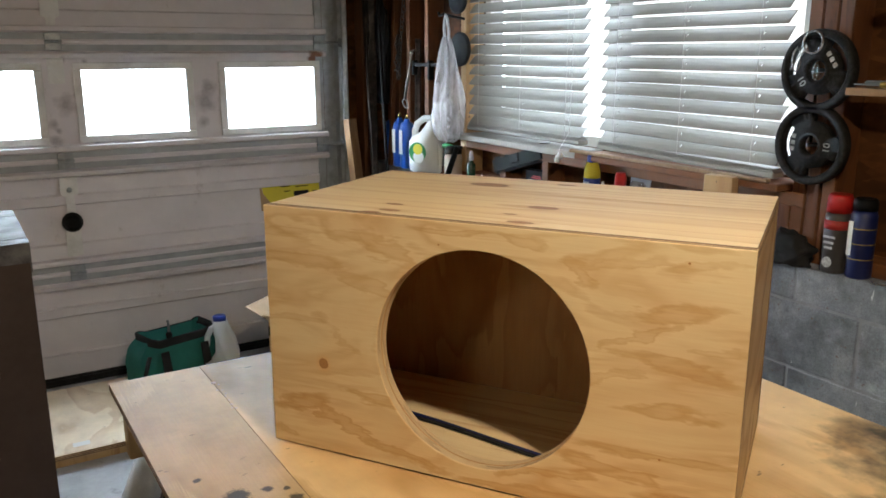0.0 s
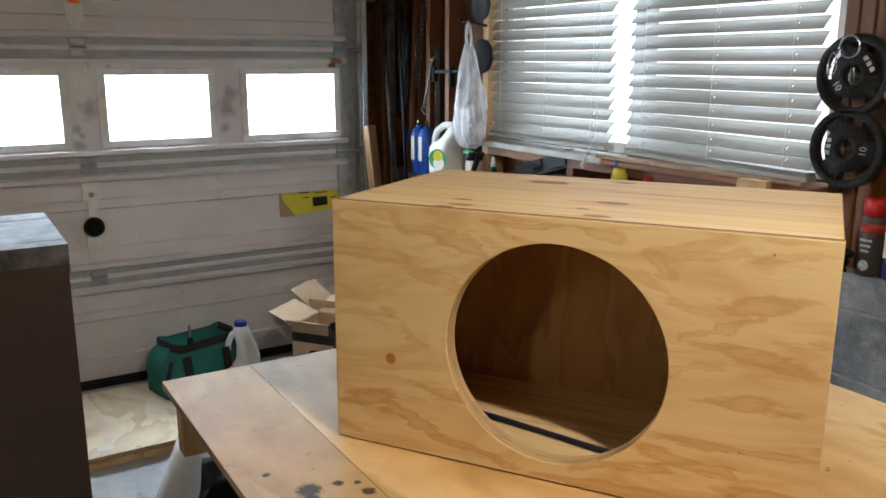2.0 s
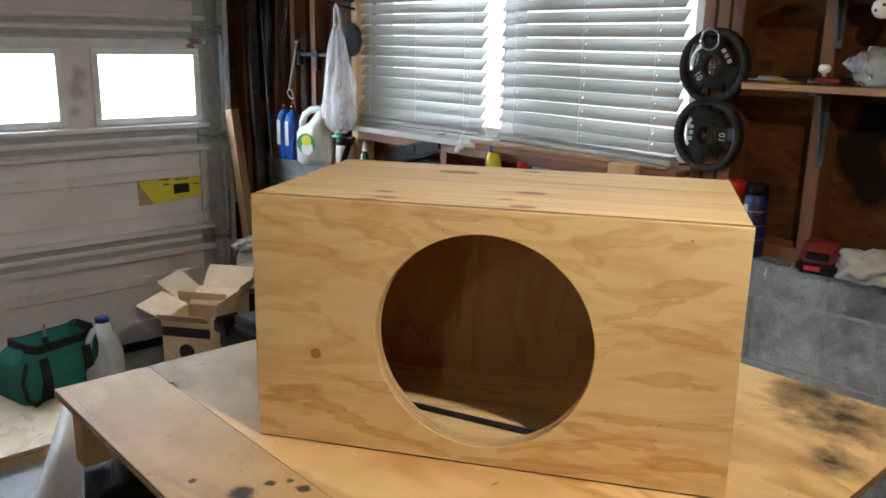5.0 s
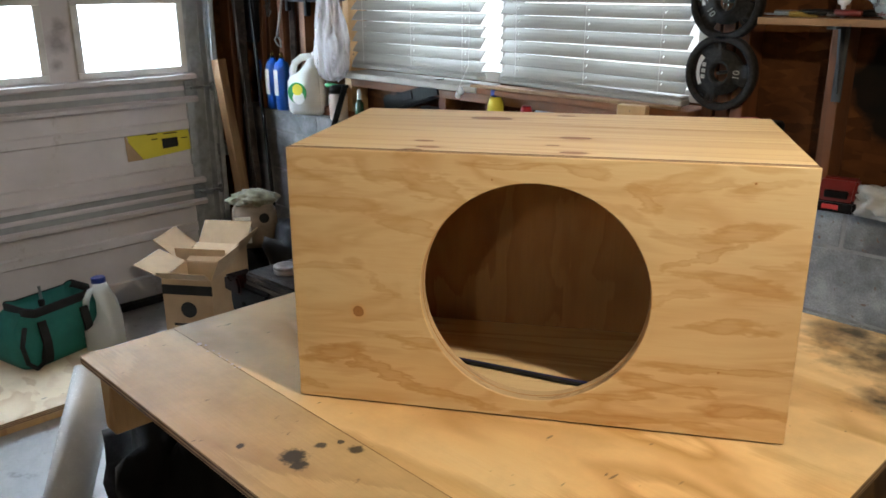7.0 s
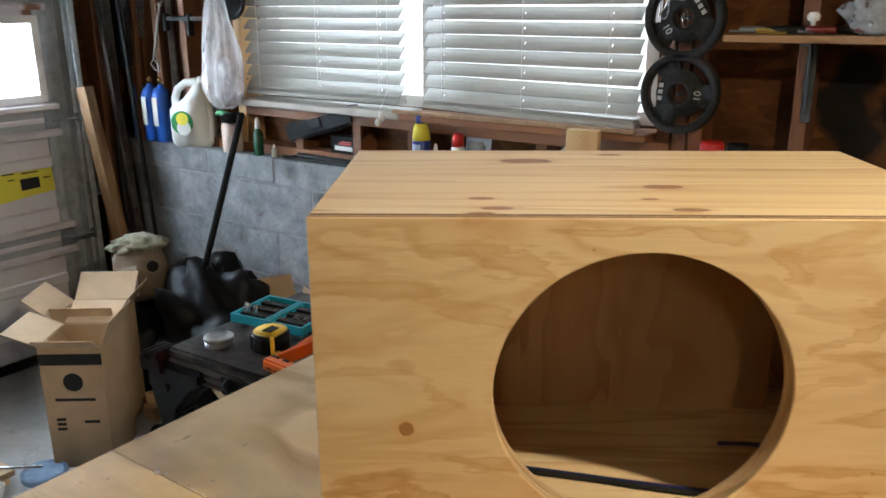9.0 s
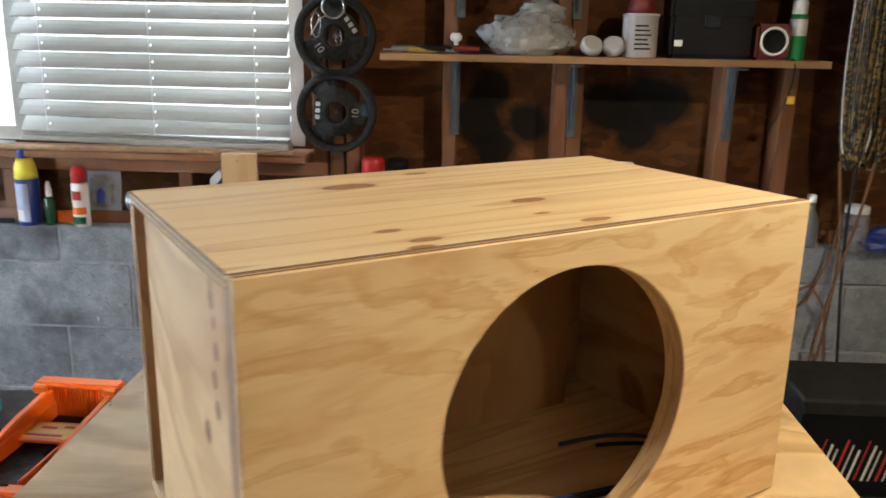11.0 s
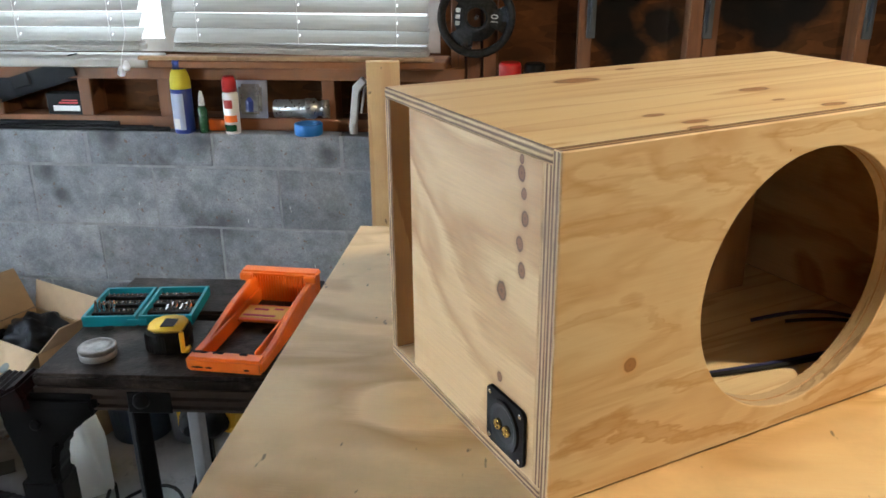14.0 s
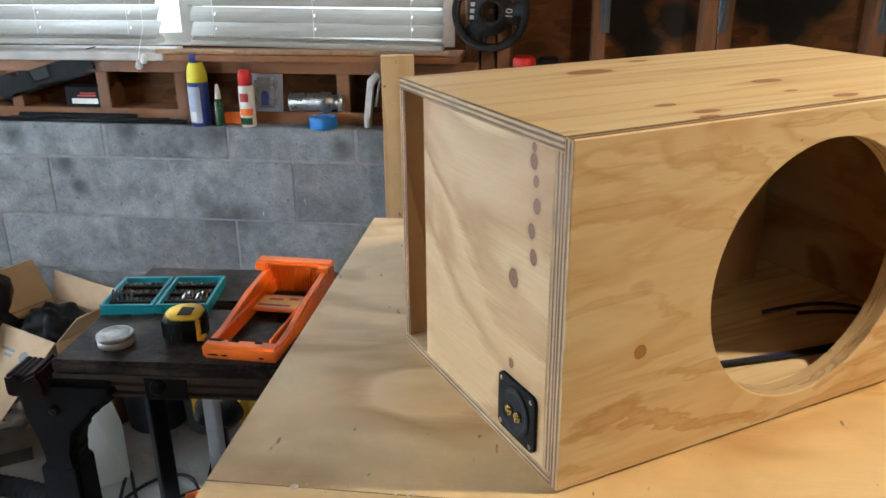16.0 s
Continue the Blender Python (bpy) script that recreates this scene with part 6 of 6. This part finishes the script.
part("paper_label", solid((-0.02, 0.150, 0.0), (0.125, 0.250, 0.0006), 0), paper, wide_box, "white shipping label", m=on_flap)
for k in range(5):
    part("print_bar", solid((0.005, 0.165 + 0.016 * k, 0.0008), (0.095 - 0.017 * (k % 3), 0.170 + 0.016 * k, 0.0013), 0), bar_black, wide_box, m=on_flap)
for k, (x, y, w) in enumerate(((-0.02, 0.060, 0.06), (-0.02, 0.076, 0.035))):
    part("print_bar", solid((x, y, 0.0), (x + w, y + 0.009, 0.0006), 0), grey_plastic, wide_box, m=on_flap)
part("emblem", lathe(((0.016, 0), (0.016, 0.0006)), 20, m=on_flap @ pose(-0.065, 0.07, 0)), grey_plastic, wide_box, "round grey emblem")
tagged(part("dark_clothes", lump((0.11, 0.075, 0.14), 12.0, 0.4), black_bag, smooth="all", m=pose(-2.85, 1.79, 0.28, 0, 0, -24) @ Matrix.Diagonal((1, 1, 0.8, 1))), "crumpled dark clothes filling the cardboard box", "clothes")
litter = thing("crumpled_bag", pose(-2.955, 1.780, 0, 0, 0, 30), "crumpled white plastic bag with red print lying on the floor", "plastic bag")
part("film", lump((0.085, 0.045, 0.085), 44.0, 0.8), white_plastic, litter, "", "all")
part("tail", lump((0.08, 0.02, 0.035), 47.0, 0.7), white_plastic, litter, "", "all", m=pose(-0.09, 0.01, 0))
part("print_patch", lump((0.022, 0.012, 0.012), 49.0, 0.4, 3), bar_red, litter, "red printed patch", "all", m=pose(0.0, -0.042, 0.03))
hose = tagged(part("vacuum_hose", sweep([(-3.12 + 0.45 * s, 1.375 + 0.04 * math.sin(3 * s), 0.032) for s in [i / 90 for i in range(91)]], lambda s: 0.028 + 0.003 * math.sin(s * 420), 14), rubber, smooth="all"), "ribbed black vacuum hose on the floor", "hose")
tagged(part("floor_scrap", solid((-0.05, -0.035, 0.0), (0.05, 0.035, 0.002), 0), grey_plastic, m=pose(-2.92, 1.58, 0, 0, 0, 35)), "dark flat scrap on the floor", "scrap")

# ---- hanging by the corner ----
rope = thing("white_rope", pose(0, 0, 0), "short white strap with a loop hanging from a stud", "strap")
part("strap", sweep(((-3.760, 2.05, 1.50), (-3.762, 2.035, 1.475), (-3.790, 2.035, 1.40), (-3.815, 2.036, 1.33), (-3.838, 2.036, 1.265)), 0.0055, 7), worn_white, rope, "", "all")
part("loop", sweep(((-3.838, 2.036, 1.265), (-3.858, 2.034, 1.245), (-3.83, 2.032, 1.222), (-3.806, 2.034, 1.214), (-3.812, 2.036, 1.245)), 0.0045, 6, closed=True), worn_white, rope, "", "all")
part("knot", lump((0.010, 0.010, 0.016), 3.0, 0.4, 3), worn_white, rope, "", "all", m=pose(-3.761, 2.036, 1.478))
chain = thing("hanging_chain", pose(-3.915, 2.045, 1.36), "bunched steel chain hanging from a nail beside the window", "chain")
rngk = random.Random(4)
links = [sweep([(0.009 * math.cos(a) * p, 0.009 * math.cos(a) * q, 0.018 * math.sin(a)) for a in [2 * math.pi * i / 10 for i in range(10)]], 0.0028, 5, closed=True) for p, q in ((1, 0.2), (0.2, 1))]
first = [part("link", bm, dark_steel, chain, m=pose(0.06, 0, 0.36 - 0.027 * k)) for k, bm in enumerate(links)]
for k in range(2, 15):
    share("link", first[k % 2], pose(0.060 - 0.0045 * k, 0.0, 0.36 - 0.025 * k, rngk.uniform(-8, 8), rngk.uniform(-8, 8), rngk.uniform(-30, 30)), chain)
for k in range(16):
    share("link", first[k % 2], pose(0.004 + 0.012 * math.sin(1.3 * k), -0.008 + 0.006 * math.cos(2.1 * k), 0.20 - 0.013 * k, rngk.uniform(-50, 50), rngk.uniform(-50, 50), rngk.uniform(0, 180)), chain)
part("nail", sweep(((0.062, 0.02, 0.385), (0.060, -0.012, 0.384)), 0.003, 6), hinge_steel, chain)
lean("wooden_stick", (-3.93, 2.0, LEDGE + 0.0), (-3.93, 2.05, 1.9), 0.024, 0.024, stud_wood, "round wooden stick standing on the ledge", "stick")
# Dark colour here carries the shade of the corner.
lean("wooden_stick", (-3.70, 2.03, LEDGE + 0.0), (-3.72, 2.05, 1.55), 0.026, 0.02, dark_wood, "wooden stick standing on the ledge, coloured dark for the corner's shade", "stick")
tagged(part("cast_disc", lathe(((0.05, 0), (0.072, 0.004), (0.075, 0.018), (0.068, 0.022), (0.02, 0.014)), 28, m=pose(-3.325, 2.052, 1.50, 90)), rubber), "round black iron disc hanging by the window", "disc")
tagged(part("cast_disc", lathe(((0.05, 0), (0.066, 0.004), (0.07, 0.018), (0.06, 0.022), (0.02, 0.014)), 28, m=pose(-3.345, 2.052, 1.72, 90)), rubber), "round black iron disc hanging by the window", "disc")
bar = thing("bar_clamp", pose(-3.58, 2.03, 1.43), "black bar clamp hanging level on the studs", "clamp")
part("bar", solid((-0.15, -0.008, -0.009), (0.14, 0.008, 0.009), 0.002), black_plastic, bar)
part("jaw", solid((-0.15, -0.014, -0.05), (-0.128, 0.014, 0.02), 0.004), black_plastic, bar)
part("jaw", solid((0.0, -0.014, -0.07), (0.022, 0.014, 0.02), 0.004), black_plastic, bar)
tagged(part("dark_coat", lump((0.12, 0.05, 0.40), 21.0, 0.25), black_bag, smooth="all", m=pose(-3.99, 1.99, 1.23) @ Matrix.Diagonal((0.6, 0.6, 1.2, 1))), "dark folded garment hanging in the corner", "garment")

# ---- shelves with brackets, right of the window ----
def bracket(parent, x, z, drop, m=None):
    b = part("bracket", solid((x - 0.012, 2.052, z - drop), (x + 0.012, 2.0585, z - 0.001), 0.001), bracket_steel, parent, "grey steel shelf bracket")
    part("arm", solid((x - 0.012, 1.965, z - 0.008), (x + 0.012, 2.0515, z - 0.001), 0.001), bracket_steel, parent)
    part("web", prism([(2.051, z - 0.009), (2.015, z - 0.009), (2.046, z - drop + 0.02), (2.051, z - drop + 0.02)], (x - 0.003, x + 0.003), "x"), bracket_steel, parent)
SH = 1.405
# Darkened white, gold and red: weaker light at the shelves put into colour.
shaded_white = plain("shaded_white", (0.35, 0.34, 0.325), 0.5, vary=0.1)
shaded_gold = plain("shaded_gold", (0.30, 0.20, 0.04), 0.5)
shaded_red = plain("shaded_red", (0.13, 0.012, 0.010), 0.45)
shelf = thing("wall_shelf", pose(0, 0, 0), "long plain wooden wall shelf on grey steel brackets", "shelf", "wall shelves")
part("board", board((-1.425, 1.955, SH - 0.018), (-0.305, 2.0585, SH), 2), (shelf_wood, shelf_wood), shelf)
for x in (-1.235, -0.925, -0.515):
    bracket(shelf, x, SH - 0.018, 0.195)
shelf2 = thing("wall_shelf", pose(0, 0, 0), "upper wooden wall shelf on grey steel brackets", "shelf", "wall shelves")
part("board", board((-1.36, 1.955, 1.625), (-0.305, 2.0585, 1.643), 2), (shelf_wood, shelf_wood), shelf2)
for x in (-1.225, -0.925, -0.515):
    bracket(shelf2, x, 1.625, 0.13)
globe = thing("white_canister", pose(-1.105, 2.0, 1.568) @ Matrix.Diagonal((0.7, 0.7, 0.7, 1)), "white plastic ball with dark holes hanging under the shelf", "ball")
part("body", lathe(((0.006, 0.0), (0.022, 0.004), (0.034, 0.018), (0.038, 0.035), (0.034, 0.052), (0.022, 0.064), (0.008, 0.068)), 24), white_plastic, globe, "", "all")
for a in (200, 250, 290, 330):
    part("hole", lathe(((0.006, 0), (0.005, 0.002)), 10, m=pose(0.0365 * math.cos(radians(a)), 0.0365 * math.sin(radians(a)), 0.036 + 0.01 * math.sin(a), 90, 0, a + 90)), rubber, globe)
part("hanger", sweep(((0, 0, 0.068), (0, 0, 0.081)), 0.003), hinge_steel, globe)

for k, (x, a, mt) in enumerate(((-1.345, 4, black_plastic), (-1.27, -12, shaded_red), (-1.21, 10, black_plastic), (-1.175, -4, shaded_red))):
    p = thing("pliers", pose(x, 2.0 + 0.012 * (k % 2), SH, 0, 0, a), "pliers with %s grips lying on the shelf" % ("black" if mt is black_plastic else "red"), "pliers", "pliers on the shelf")
    for s in (-1, 1):
        part("grip", sweep(((0.01, s * 0.006, 0.012), (0.05, s * 0.016, 0.014), (0.10, s * 0.014, 0.012)), 0.0075, 8), mt, p, "", "all")
    part("jaws", bevelled(solid((-0.055, -0.007, 0.004), (0.012, 0.007, 0.018), 0), 0.004), hinge_steel, p)
driver = thing("screwdriver", pose(-1.375, 1.985, SH + 0.008, 0, 0, 6), "screwdriver with a yellow handle on the shelf", "screwdriver")
part("handle", sweep(((0.02, 0, 0), (0.09, 0, 0)), 0.008, 8), shaded_gold, driver)
part("shaft", sweep(((-0.045, 0, 0), (0.02, 0, 0)), 0.002, 6), hinge_steel, driver)
knob = tagged(part("plastic_stopper", lathe(((0.004, 0), (0.006, 0.03), (0.014, 0.034), (0.016, 0.044), (0.010, 0.052)), 16, m=pose(-1.235, 2.02, SH)), white_plastic, smooth=True), "small white knob standing among the pliers", "knob")
bagz = thing("parts_bag", pose(-1.055, 2.005, SH), "clear plastic bag full of white parts on the shelf", "plastic bag")
part("film", lump((0.105, 0.045, 0.10), 14.0, 0.35), clear_film, bagz, "", "all")
part("contents", lump((0.085, 0.032, 0.070), 15.0, 0.3), shaded_white, bagz, "", "all")
bag2 = thing("parts_bag", pose(-1.02, 2.015, SH + 0.075), "crumpled clear plastic bag lying on another", "plastic bag")
part("film", lump((0.06, 0.03, 0.055), 16.0, 0.4), clear_film, bag2, "", "all")
for x, a in ((-0.895, 10), (-0.838, -12)):
    tagged(part("round_pad", lathe(((0.022, 0), (0.028, 0.004), (0.028, 0.018), (0.022, 0.024)), 22, m=pose(x, 1.985, SH + 0.019, 48, 0, a)), shaded_white, smooth=True), "round white plastic puck on the shelf", "puck", "white pucks")
tinc = bottle("paint_can", -0.772, 2.0, ((0.042, 0), (0.044, 0.003), (0.044, 0.098), (0.046, 0.100), (0.046, 0.106), (0.040, 0.107)), plain("can_label", (0.42, 0.39, 0.38), 0.5), "small metal can with a pale printed label", "can", 28, ((0.038, 0.107), (0.030, 0.135), (0.022, 0.15)), shaded_red, z=SH)
for k in range(6):
    part("print_bar", solid((-0.02, -0.0452, 0.02 + 0.011 * k), (0.02 - 0.004 * (k % 3), -0.0445, 0.024 + 0.011 * k), 0), bar_black, tinc)
blackcase = thing("equipment_case", pose(-0.605, 2.0, SH), "black plastic equipment case on the shelf", "case")
part("body", bevelled(solid((-0.100, -0.045, 0), (0.100, 0.05, 0.15), 0), 0.01, 2), black_plastic, blackcase)
part("lid", bevelled(solid((-0.103, -0.048, 0.095), (0.103, 0.052, 0.152), 0), 0.008, 2), black_plastic, blackcase)
part("latch", bevelled(solid((-0.02, -0.054, 0.075), (0.02, -0.047, 0.105), 0), 0.003), rubber, blackcase)
part("badge", solid((-0.09, -0.0465, 0.03), (-0.07, -0.0455, 0.045), 0), bar_white, blackcase)
radio = thing("red_lamp", pose(-0.448, 2.0, SH), "red box lamp with a round chrome-rimmed front", "lamp")
part("body", bevelled(solid((-0.042, -0.03, 0), (0.042, 0.03, 0.088), 0), 0.008, 2), shaded_red, radio)
part("rim", sweep([(0.032 * math.cos(a), -0.033, 0.046 + 0.032 * math.sin(a)) for a in [2 * math.pi * i / 28 for i in range(28)]], 0.0035, 8, closed=True), white_plastic, radio, "bright white rim", "all")
part("lens", lathe(((0.030, 0), (0.028, 0.003), (0.012, 0.001)), 24, m=pose(0, -0.0305, 0.046, 90)), black_plastic, radio)
bottle("spray_can", -0.382, 2.0, ((0.019, 0), (0.021, 0.003), (0.021, 0.10), (0.018, 0.112)), green, "slim green and white aerosol can", "spray can", 20, ((0.018, 0.112), (0.018, 0.14), (0.012, 0.15)), white_plastic, z=SH, band=(0.0213, 0.06, 0.10, white_plastic))
tag = thing("tagged_wire", pose(-0.395, 1.95, SH - 0.02), "thin black wire with a yellow tag hanging off the shelf", "wire")
part("wire", sweep([(0.0 - 0.05 * s * s, 0.0, -0.15 * s) for s in [i / 12 for i in range(13)]] , 0.0018, 5), rubber, tag)
part("lead", sweep(((0, 0, 0), (0.0, 0.01, 0.022), (0.0, 0.03, 0.024)), 0.0018, 5), rubber, tag)
part("tag", solid((-0.012, -0.003, -0.085), (0.008, 0.003, -0.065), 0.002), yellow, tag)

# ---- on the ledge, right of the window ----
red = bottle("spray_can", -1.452, 2.01, ((0.030, 0), (0.033, 0.004), (0.033, 0.150), (0.028, 0.162)), plain("dark_label", (0.05, 0.045, 0.045), 0.35), "black printed aerosol can with a red cap", "spray can", 26, ((0.0315, 0.162), (0.0315, 0.200), (0.027, 0.210)), red_cap)
part("label", lathe(((0.0335, 0.118), (0.0335, 0.142)), 26), red_paint, red, "red printed band", True)
for z, w in ((0.095, 0.034), (0.08, 0.028), (0.066, 0.022)):
    part("print_bar", solid((-w / 2, -0.0342, z), (w / 2, -0.0332, z + 0.006), 0), worn_white, red)
part("wheel_print", lathe(((0.014, 0), (0.014, 0.0012)), 20, m=pose(0, -0.0325, 0.03, 90)), worn_white, red)
wd = bottle("spray_can", -1.385, 2.015, ((0.030, 0), (0.032, 0.004), (0.032, 0.165), (0.027, 0.178)), wire_blue, "dark blue aerosol can with yellow stripes and a black cap", "spray can", 26, ((0.030, 0.178), (0.030, 0.200), (0.024, 0.208)), black_plastic)
for z in (0.05, 0.09, 0.13):
    part("stripe", lathe(((0.0325, z), (0.0325, z + 0.0025)), 26), shaded_gold, wd, "", True)
part("print_bar", solid((-0.02, -0.0332, 0.06), (-0.008, -0.0322, 0.15), 0), bar_white, wd)
tagged(part("dark_tool", lump((0.07, 0.035, 0.085), 18.0, 0.35), rubber, smooth="all", m=pose(-1.57, 2.005, LEDGE)), "small black tool lump on the block ledge", "tool")
chg = thing("battery_charger", pose(-1.175, 2.005, LEDGE, 0, 0, 8), "red and black battery charger on the block ledge", "charger")
part("base", bevelled(solid((-0.05, -0.035, 0), (0.05, 0.04, 0.035), 0), 0.008, 2), black_plastic, chg)
part("cover", bevelled(prism([(-0.034, 0.030), (0.036, 0.030), (0.036, 0.085), (0.0, 0.085), (-0.034, 0.055)], (-0.044, 0.044), "x"), 0.006, 2), shaded_red, chg)
part("socket", bevelled(solid((-0.03, -0.037, 0.038), (0.03, -0.02, 0.060), 0), 0.004), black_plastic, chg)
part("mark", solid((-0.03, -0.0362, 0.010), (0.01, -0.0352, 0.022), 0), bar_red, chg)
rag = tagged(part("rag", lump((0.085, 0.042, 0.075), 24.0, 0.5), shaded_white, smooth="all", m=pose(-1.055, 2.01, LEDGE)), "crumpled white rag on the block ledge", "rag")
tagged(part("tape_roll", lathe(((0.038, 0), (0.04, 0.003), (0.04, 0.022), (0.038, 0.024)), 28, m=pose(-0.955, 2.012, LEDGE)), green), "roll of green tape lying on the ledge", "tape")
tagged(part("small_hardware", sweep(((-1.325, 2.0, LEDGE + 0.004), (-1.30, 1.99, LEDGE + 0.006), (-1.27, 2.005, LEDGE + 0.004), (-1.25, 1.992, LEDGE + 0.005)), 0.004, 6), chrome), "small bright metal fittings on the ledge", "fittings")
for x, h, mt, lab in ((-0.80, 0.19, white_plastic, "white trigger spray bottle on the block ledge"), (-0.735, 0.17, cream, "translucent trigger spray bottle on the block ledge")):
    s = bottle("trigger_bottle", x, 2.01, ((0.026, 0), (0.028, 0.004), (0.028, h * 0.6), (0.013, h * 0.82), (0.012, h * 0.88)), mt, lab, "spray bottle", 20, ((0.014, h * 0.88), (0.014, h)), black_plastic if mt is white_plastic else white_plastic)
    part("trigger_head", bevelled(solid((-0.012, -0.01, h), (0.045, 0.01, h + 0.024), 0), 0.004, 2), white_plastic, s)
    part("trigger", sweep(((0.026, 0, h), (0.034, 0, h - 0.03)), 0.004), white_plastic, s)
jar = thing("plastic_jar", pose(-0.17, 2.0, LEDGE), "clear plastic jar with a white lid on the ledge", "jar")
part("body", lathe(((0.03, 0), (0.033, 0.004), (0.033, 0.09), (0.028, 0.10)), 24), clear_film, jar, "", True)
part("lid", lathe(((0.030, 0.10), (0.030, 0.118), (0.026, 0.12)), 24), white_plastic, jar, "", True)
bottle("bottle", -0.28, 2.005, ((0.024, 0), (0.026, 0.004), (0.026, 0.07), (0.012, 0.10), (0.011, 0.12)), plain("smoke_plastic", (0.12, 0.13, 0.14), 0.3), "smoky plastic bottle on the ledge", "bottle", 20, ((0.012, 0.12), (0.012, 0.14)), white_plastic)
tools = tagged(part("dark_tool", lump((0.10, 0.045, 0.06), 27.0, 0.4), deep_blue, smooth="all", m=pose(-0.06, 2.0, LEDGE)), "heap of dark blue cloth and tools on the ledge", "cloth")

coil = thing("cord_hank", pose(-0.185, 1.985, 1.13), "hank of yellow and black striped cord hanging from a nail", "cord")
rngc = random.Random(11)
for k in range(22):
    off, w, drop = rngc.uniform(-0.055, 0.055), rngc.uniform(0.012, 0.04), rngc.uniform(0.0, 0.05)
    dy = rngc.uniform(-0.03, 0.03)
    pts = [((off + w * math.cos(a)) * min(1.0, 0.35 + 0.65 * (0.60 - (0.30 - 0.30 * math.sin(a))) / 0.2 if math.sin(a) > 0.5 else 1.0), dy, drop + 0.30 - 0.30 * -math.sin(a)) for a in [2 * math.pi * i / 22 for i in range(22)]]
    part("strand", sweep(pts, 0.0042, 5, closed=True), cord_mat if k % 7 else white_plastic, coil, "", "all")
part("nail", sweep(((0, 0.07, 0.59), (0, -0.02, 0.60)), 0.004), hinge_steel, coil)
for k, (x, mt, sw) in enumerate(((-0.255, brown_cable, 0.03), (-0.20, rubber, -0.02), (-0.225, brown_cable, 0.05))):
    c = tagged(part("hanging_cable", sweep([(x + sw * math.sin(3.2 * s + k), 1.95 - 0.012 * k, 1.16 - (0.62 + 0.06 * k) * s) for s in [i / 24 for i in range(25)]], 0.0038, 6), mt), "thin %s cable hanging down the wall" % ("brown" if mt is brown_cable else "black"), "cable", "hanging cables")

tagged(part("hanging_cable", sweep(((-0.225, 1.96, 1.02), (-0.245, 1.955, 0.90), (-0.29, 1.95, 0.79), (-0.36, 1.95, 0.735), (-0.395, 1.95, 0.75), (-0.36, 1.955, 0.79), (-0.28, 1.96, 0.83), (-0.235, 1.955, 0.76), (-0.225, 1.95, 0.62), (-0.20, 1.94, 0.585)), 0.0042, 6), brown_cable, smooth="all"), "thin brown cable hanging in a loose loop", "cable", "hanging cables")
stand = thing("storage_tote", pose(-0.20, 1.70, 0) @ Matrix.Diagonal((1, 1, 1.04, 1)), "grey plastic storage tote standing on the floor", "tote box")
part("body", bevelled(solid((-0.24, -0.17, 0), (0.24, 0.17, 0.40), 0), 0.02, 2), grey_plastic, stand)
part("lid", bevelled(solid((-0.255, -0.185, 0.40), (0.255, 0.185, 0.43), 0), 0.01, 2), grey_plastic, stand)
crate = thing("boxed_charger", pose(-0.23, 1.66, 0.4472), "black boxed appliance with white and red printed stripes", "box")
part("body", bevelled(solid((-0.20, -0.11, 0), (0.20, 0.12, 0.235), 0), 0.006), black_plastic, crate)
part("lid", bevelled(solid((-0.203, -0.113, 0.20), (0.203, 0.123, 0.24), 0), 0.006), rubber, crate)
for k in range(20):
    b = solid((-0.003, -0.1116, 0.045), (0.002 if k % 2 else 0.0, -0.1105, 0.145 - 0.012 * (k % 3)), 0)
    for v in b.verts:
        v.co.x += 0.25 * (v.co.z - 0.02) - 0.17 + 0.016 * k
    part("stripe", b, bar_white if k % 3 else bar_red, crate)

# ---- the concrete blocks of the low wall ----
BLOCK, COURSE, CAP = 0.393, 0.1905, 0.105
full = part("block", bevelled(solid((-BLOCK / 2 + 0.0032, 0, 0.0035), (BLOCK / 2 - 0.0032, 0.10, COURSE - 0.0035), 0), 0.0025), concrete, wall_north)
cap = part("cap_block", bevelled(solid((-BLOCK / 2 + 0.0032, 0, 0.0035), (BLOCK / 2 - 0.0032, 0.094, CAP), 0), 0.004), concrete, wall_north)
rng = random.Random(3)
full.matrix_basis, cap.matrix_basis = pose(-2.330, FACE_Y, LEDGE - CAP - COURSE), pose(-2.525, FACE_Y, LEDGE - CAP)
for row in range(6):
    src, z = (cap, LEDGE - CAP) if row == 0 else (full, LEDGE - CAP - COURSE * row)
    for k in range(-5, 14):
        x = -2.330 + BLOCK * k - (BLOCK / 2 if row % 2 == 0 else 0.0)
        if x < -3.97 or (row < 2 and k == 0):
            continue
        share("cap_block" if row == 0 else "block", src, pose(x + rng.uniform(-0.0015, 0.0015), FACE_Y + rng.uniform(-0.002, 0.002), z, 0, 0, rng.uniform(-0.3, 0.3)), wall_north)
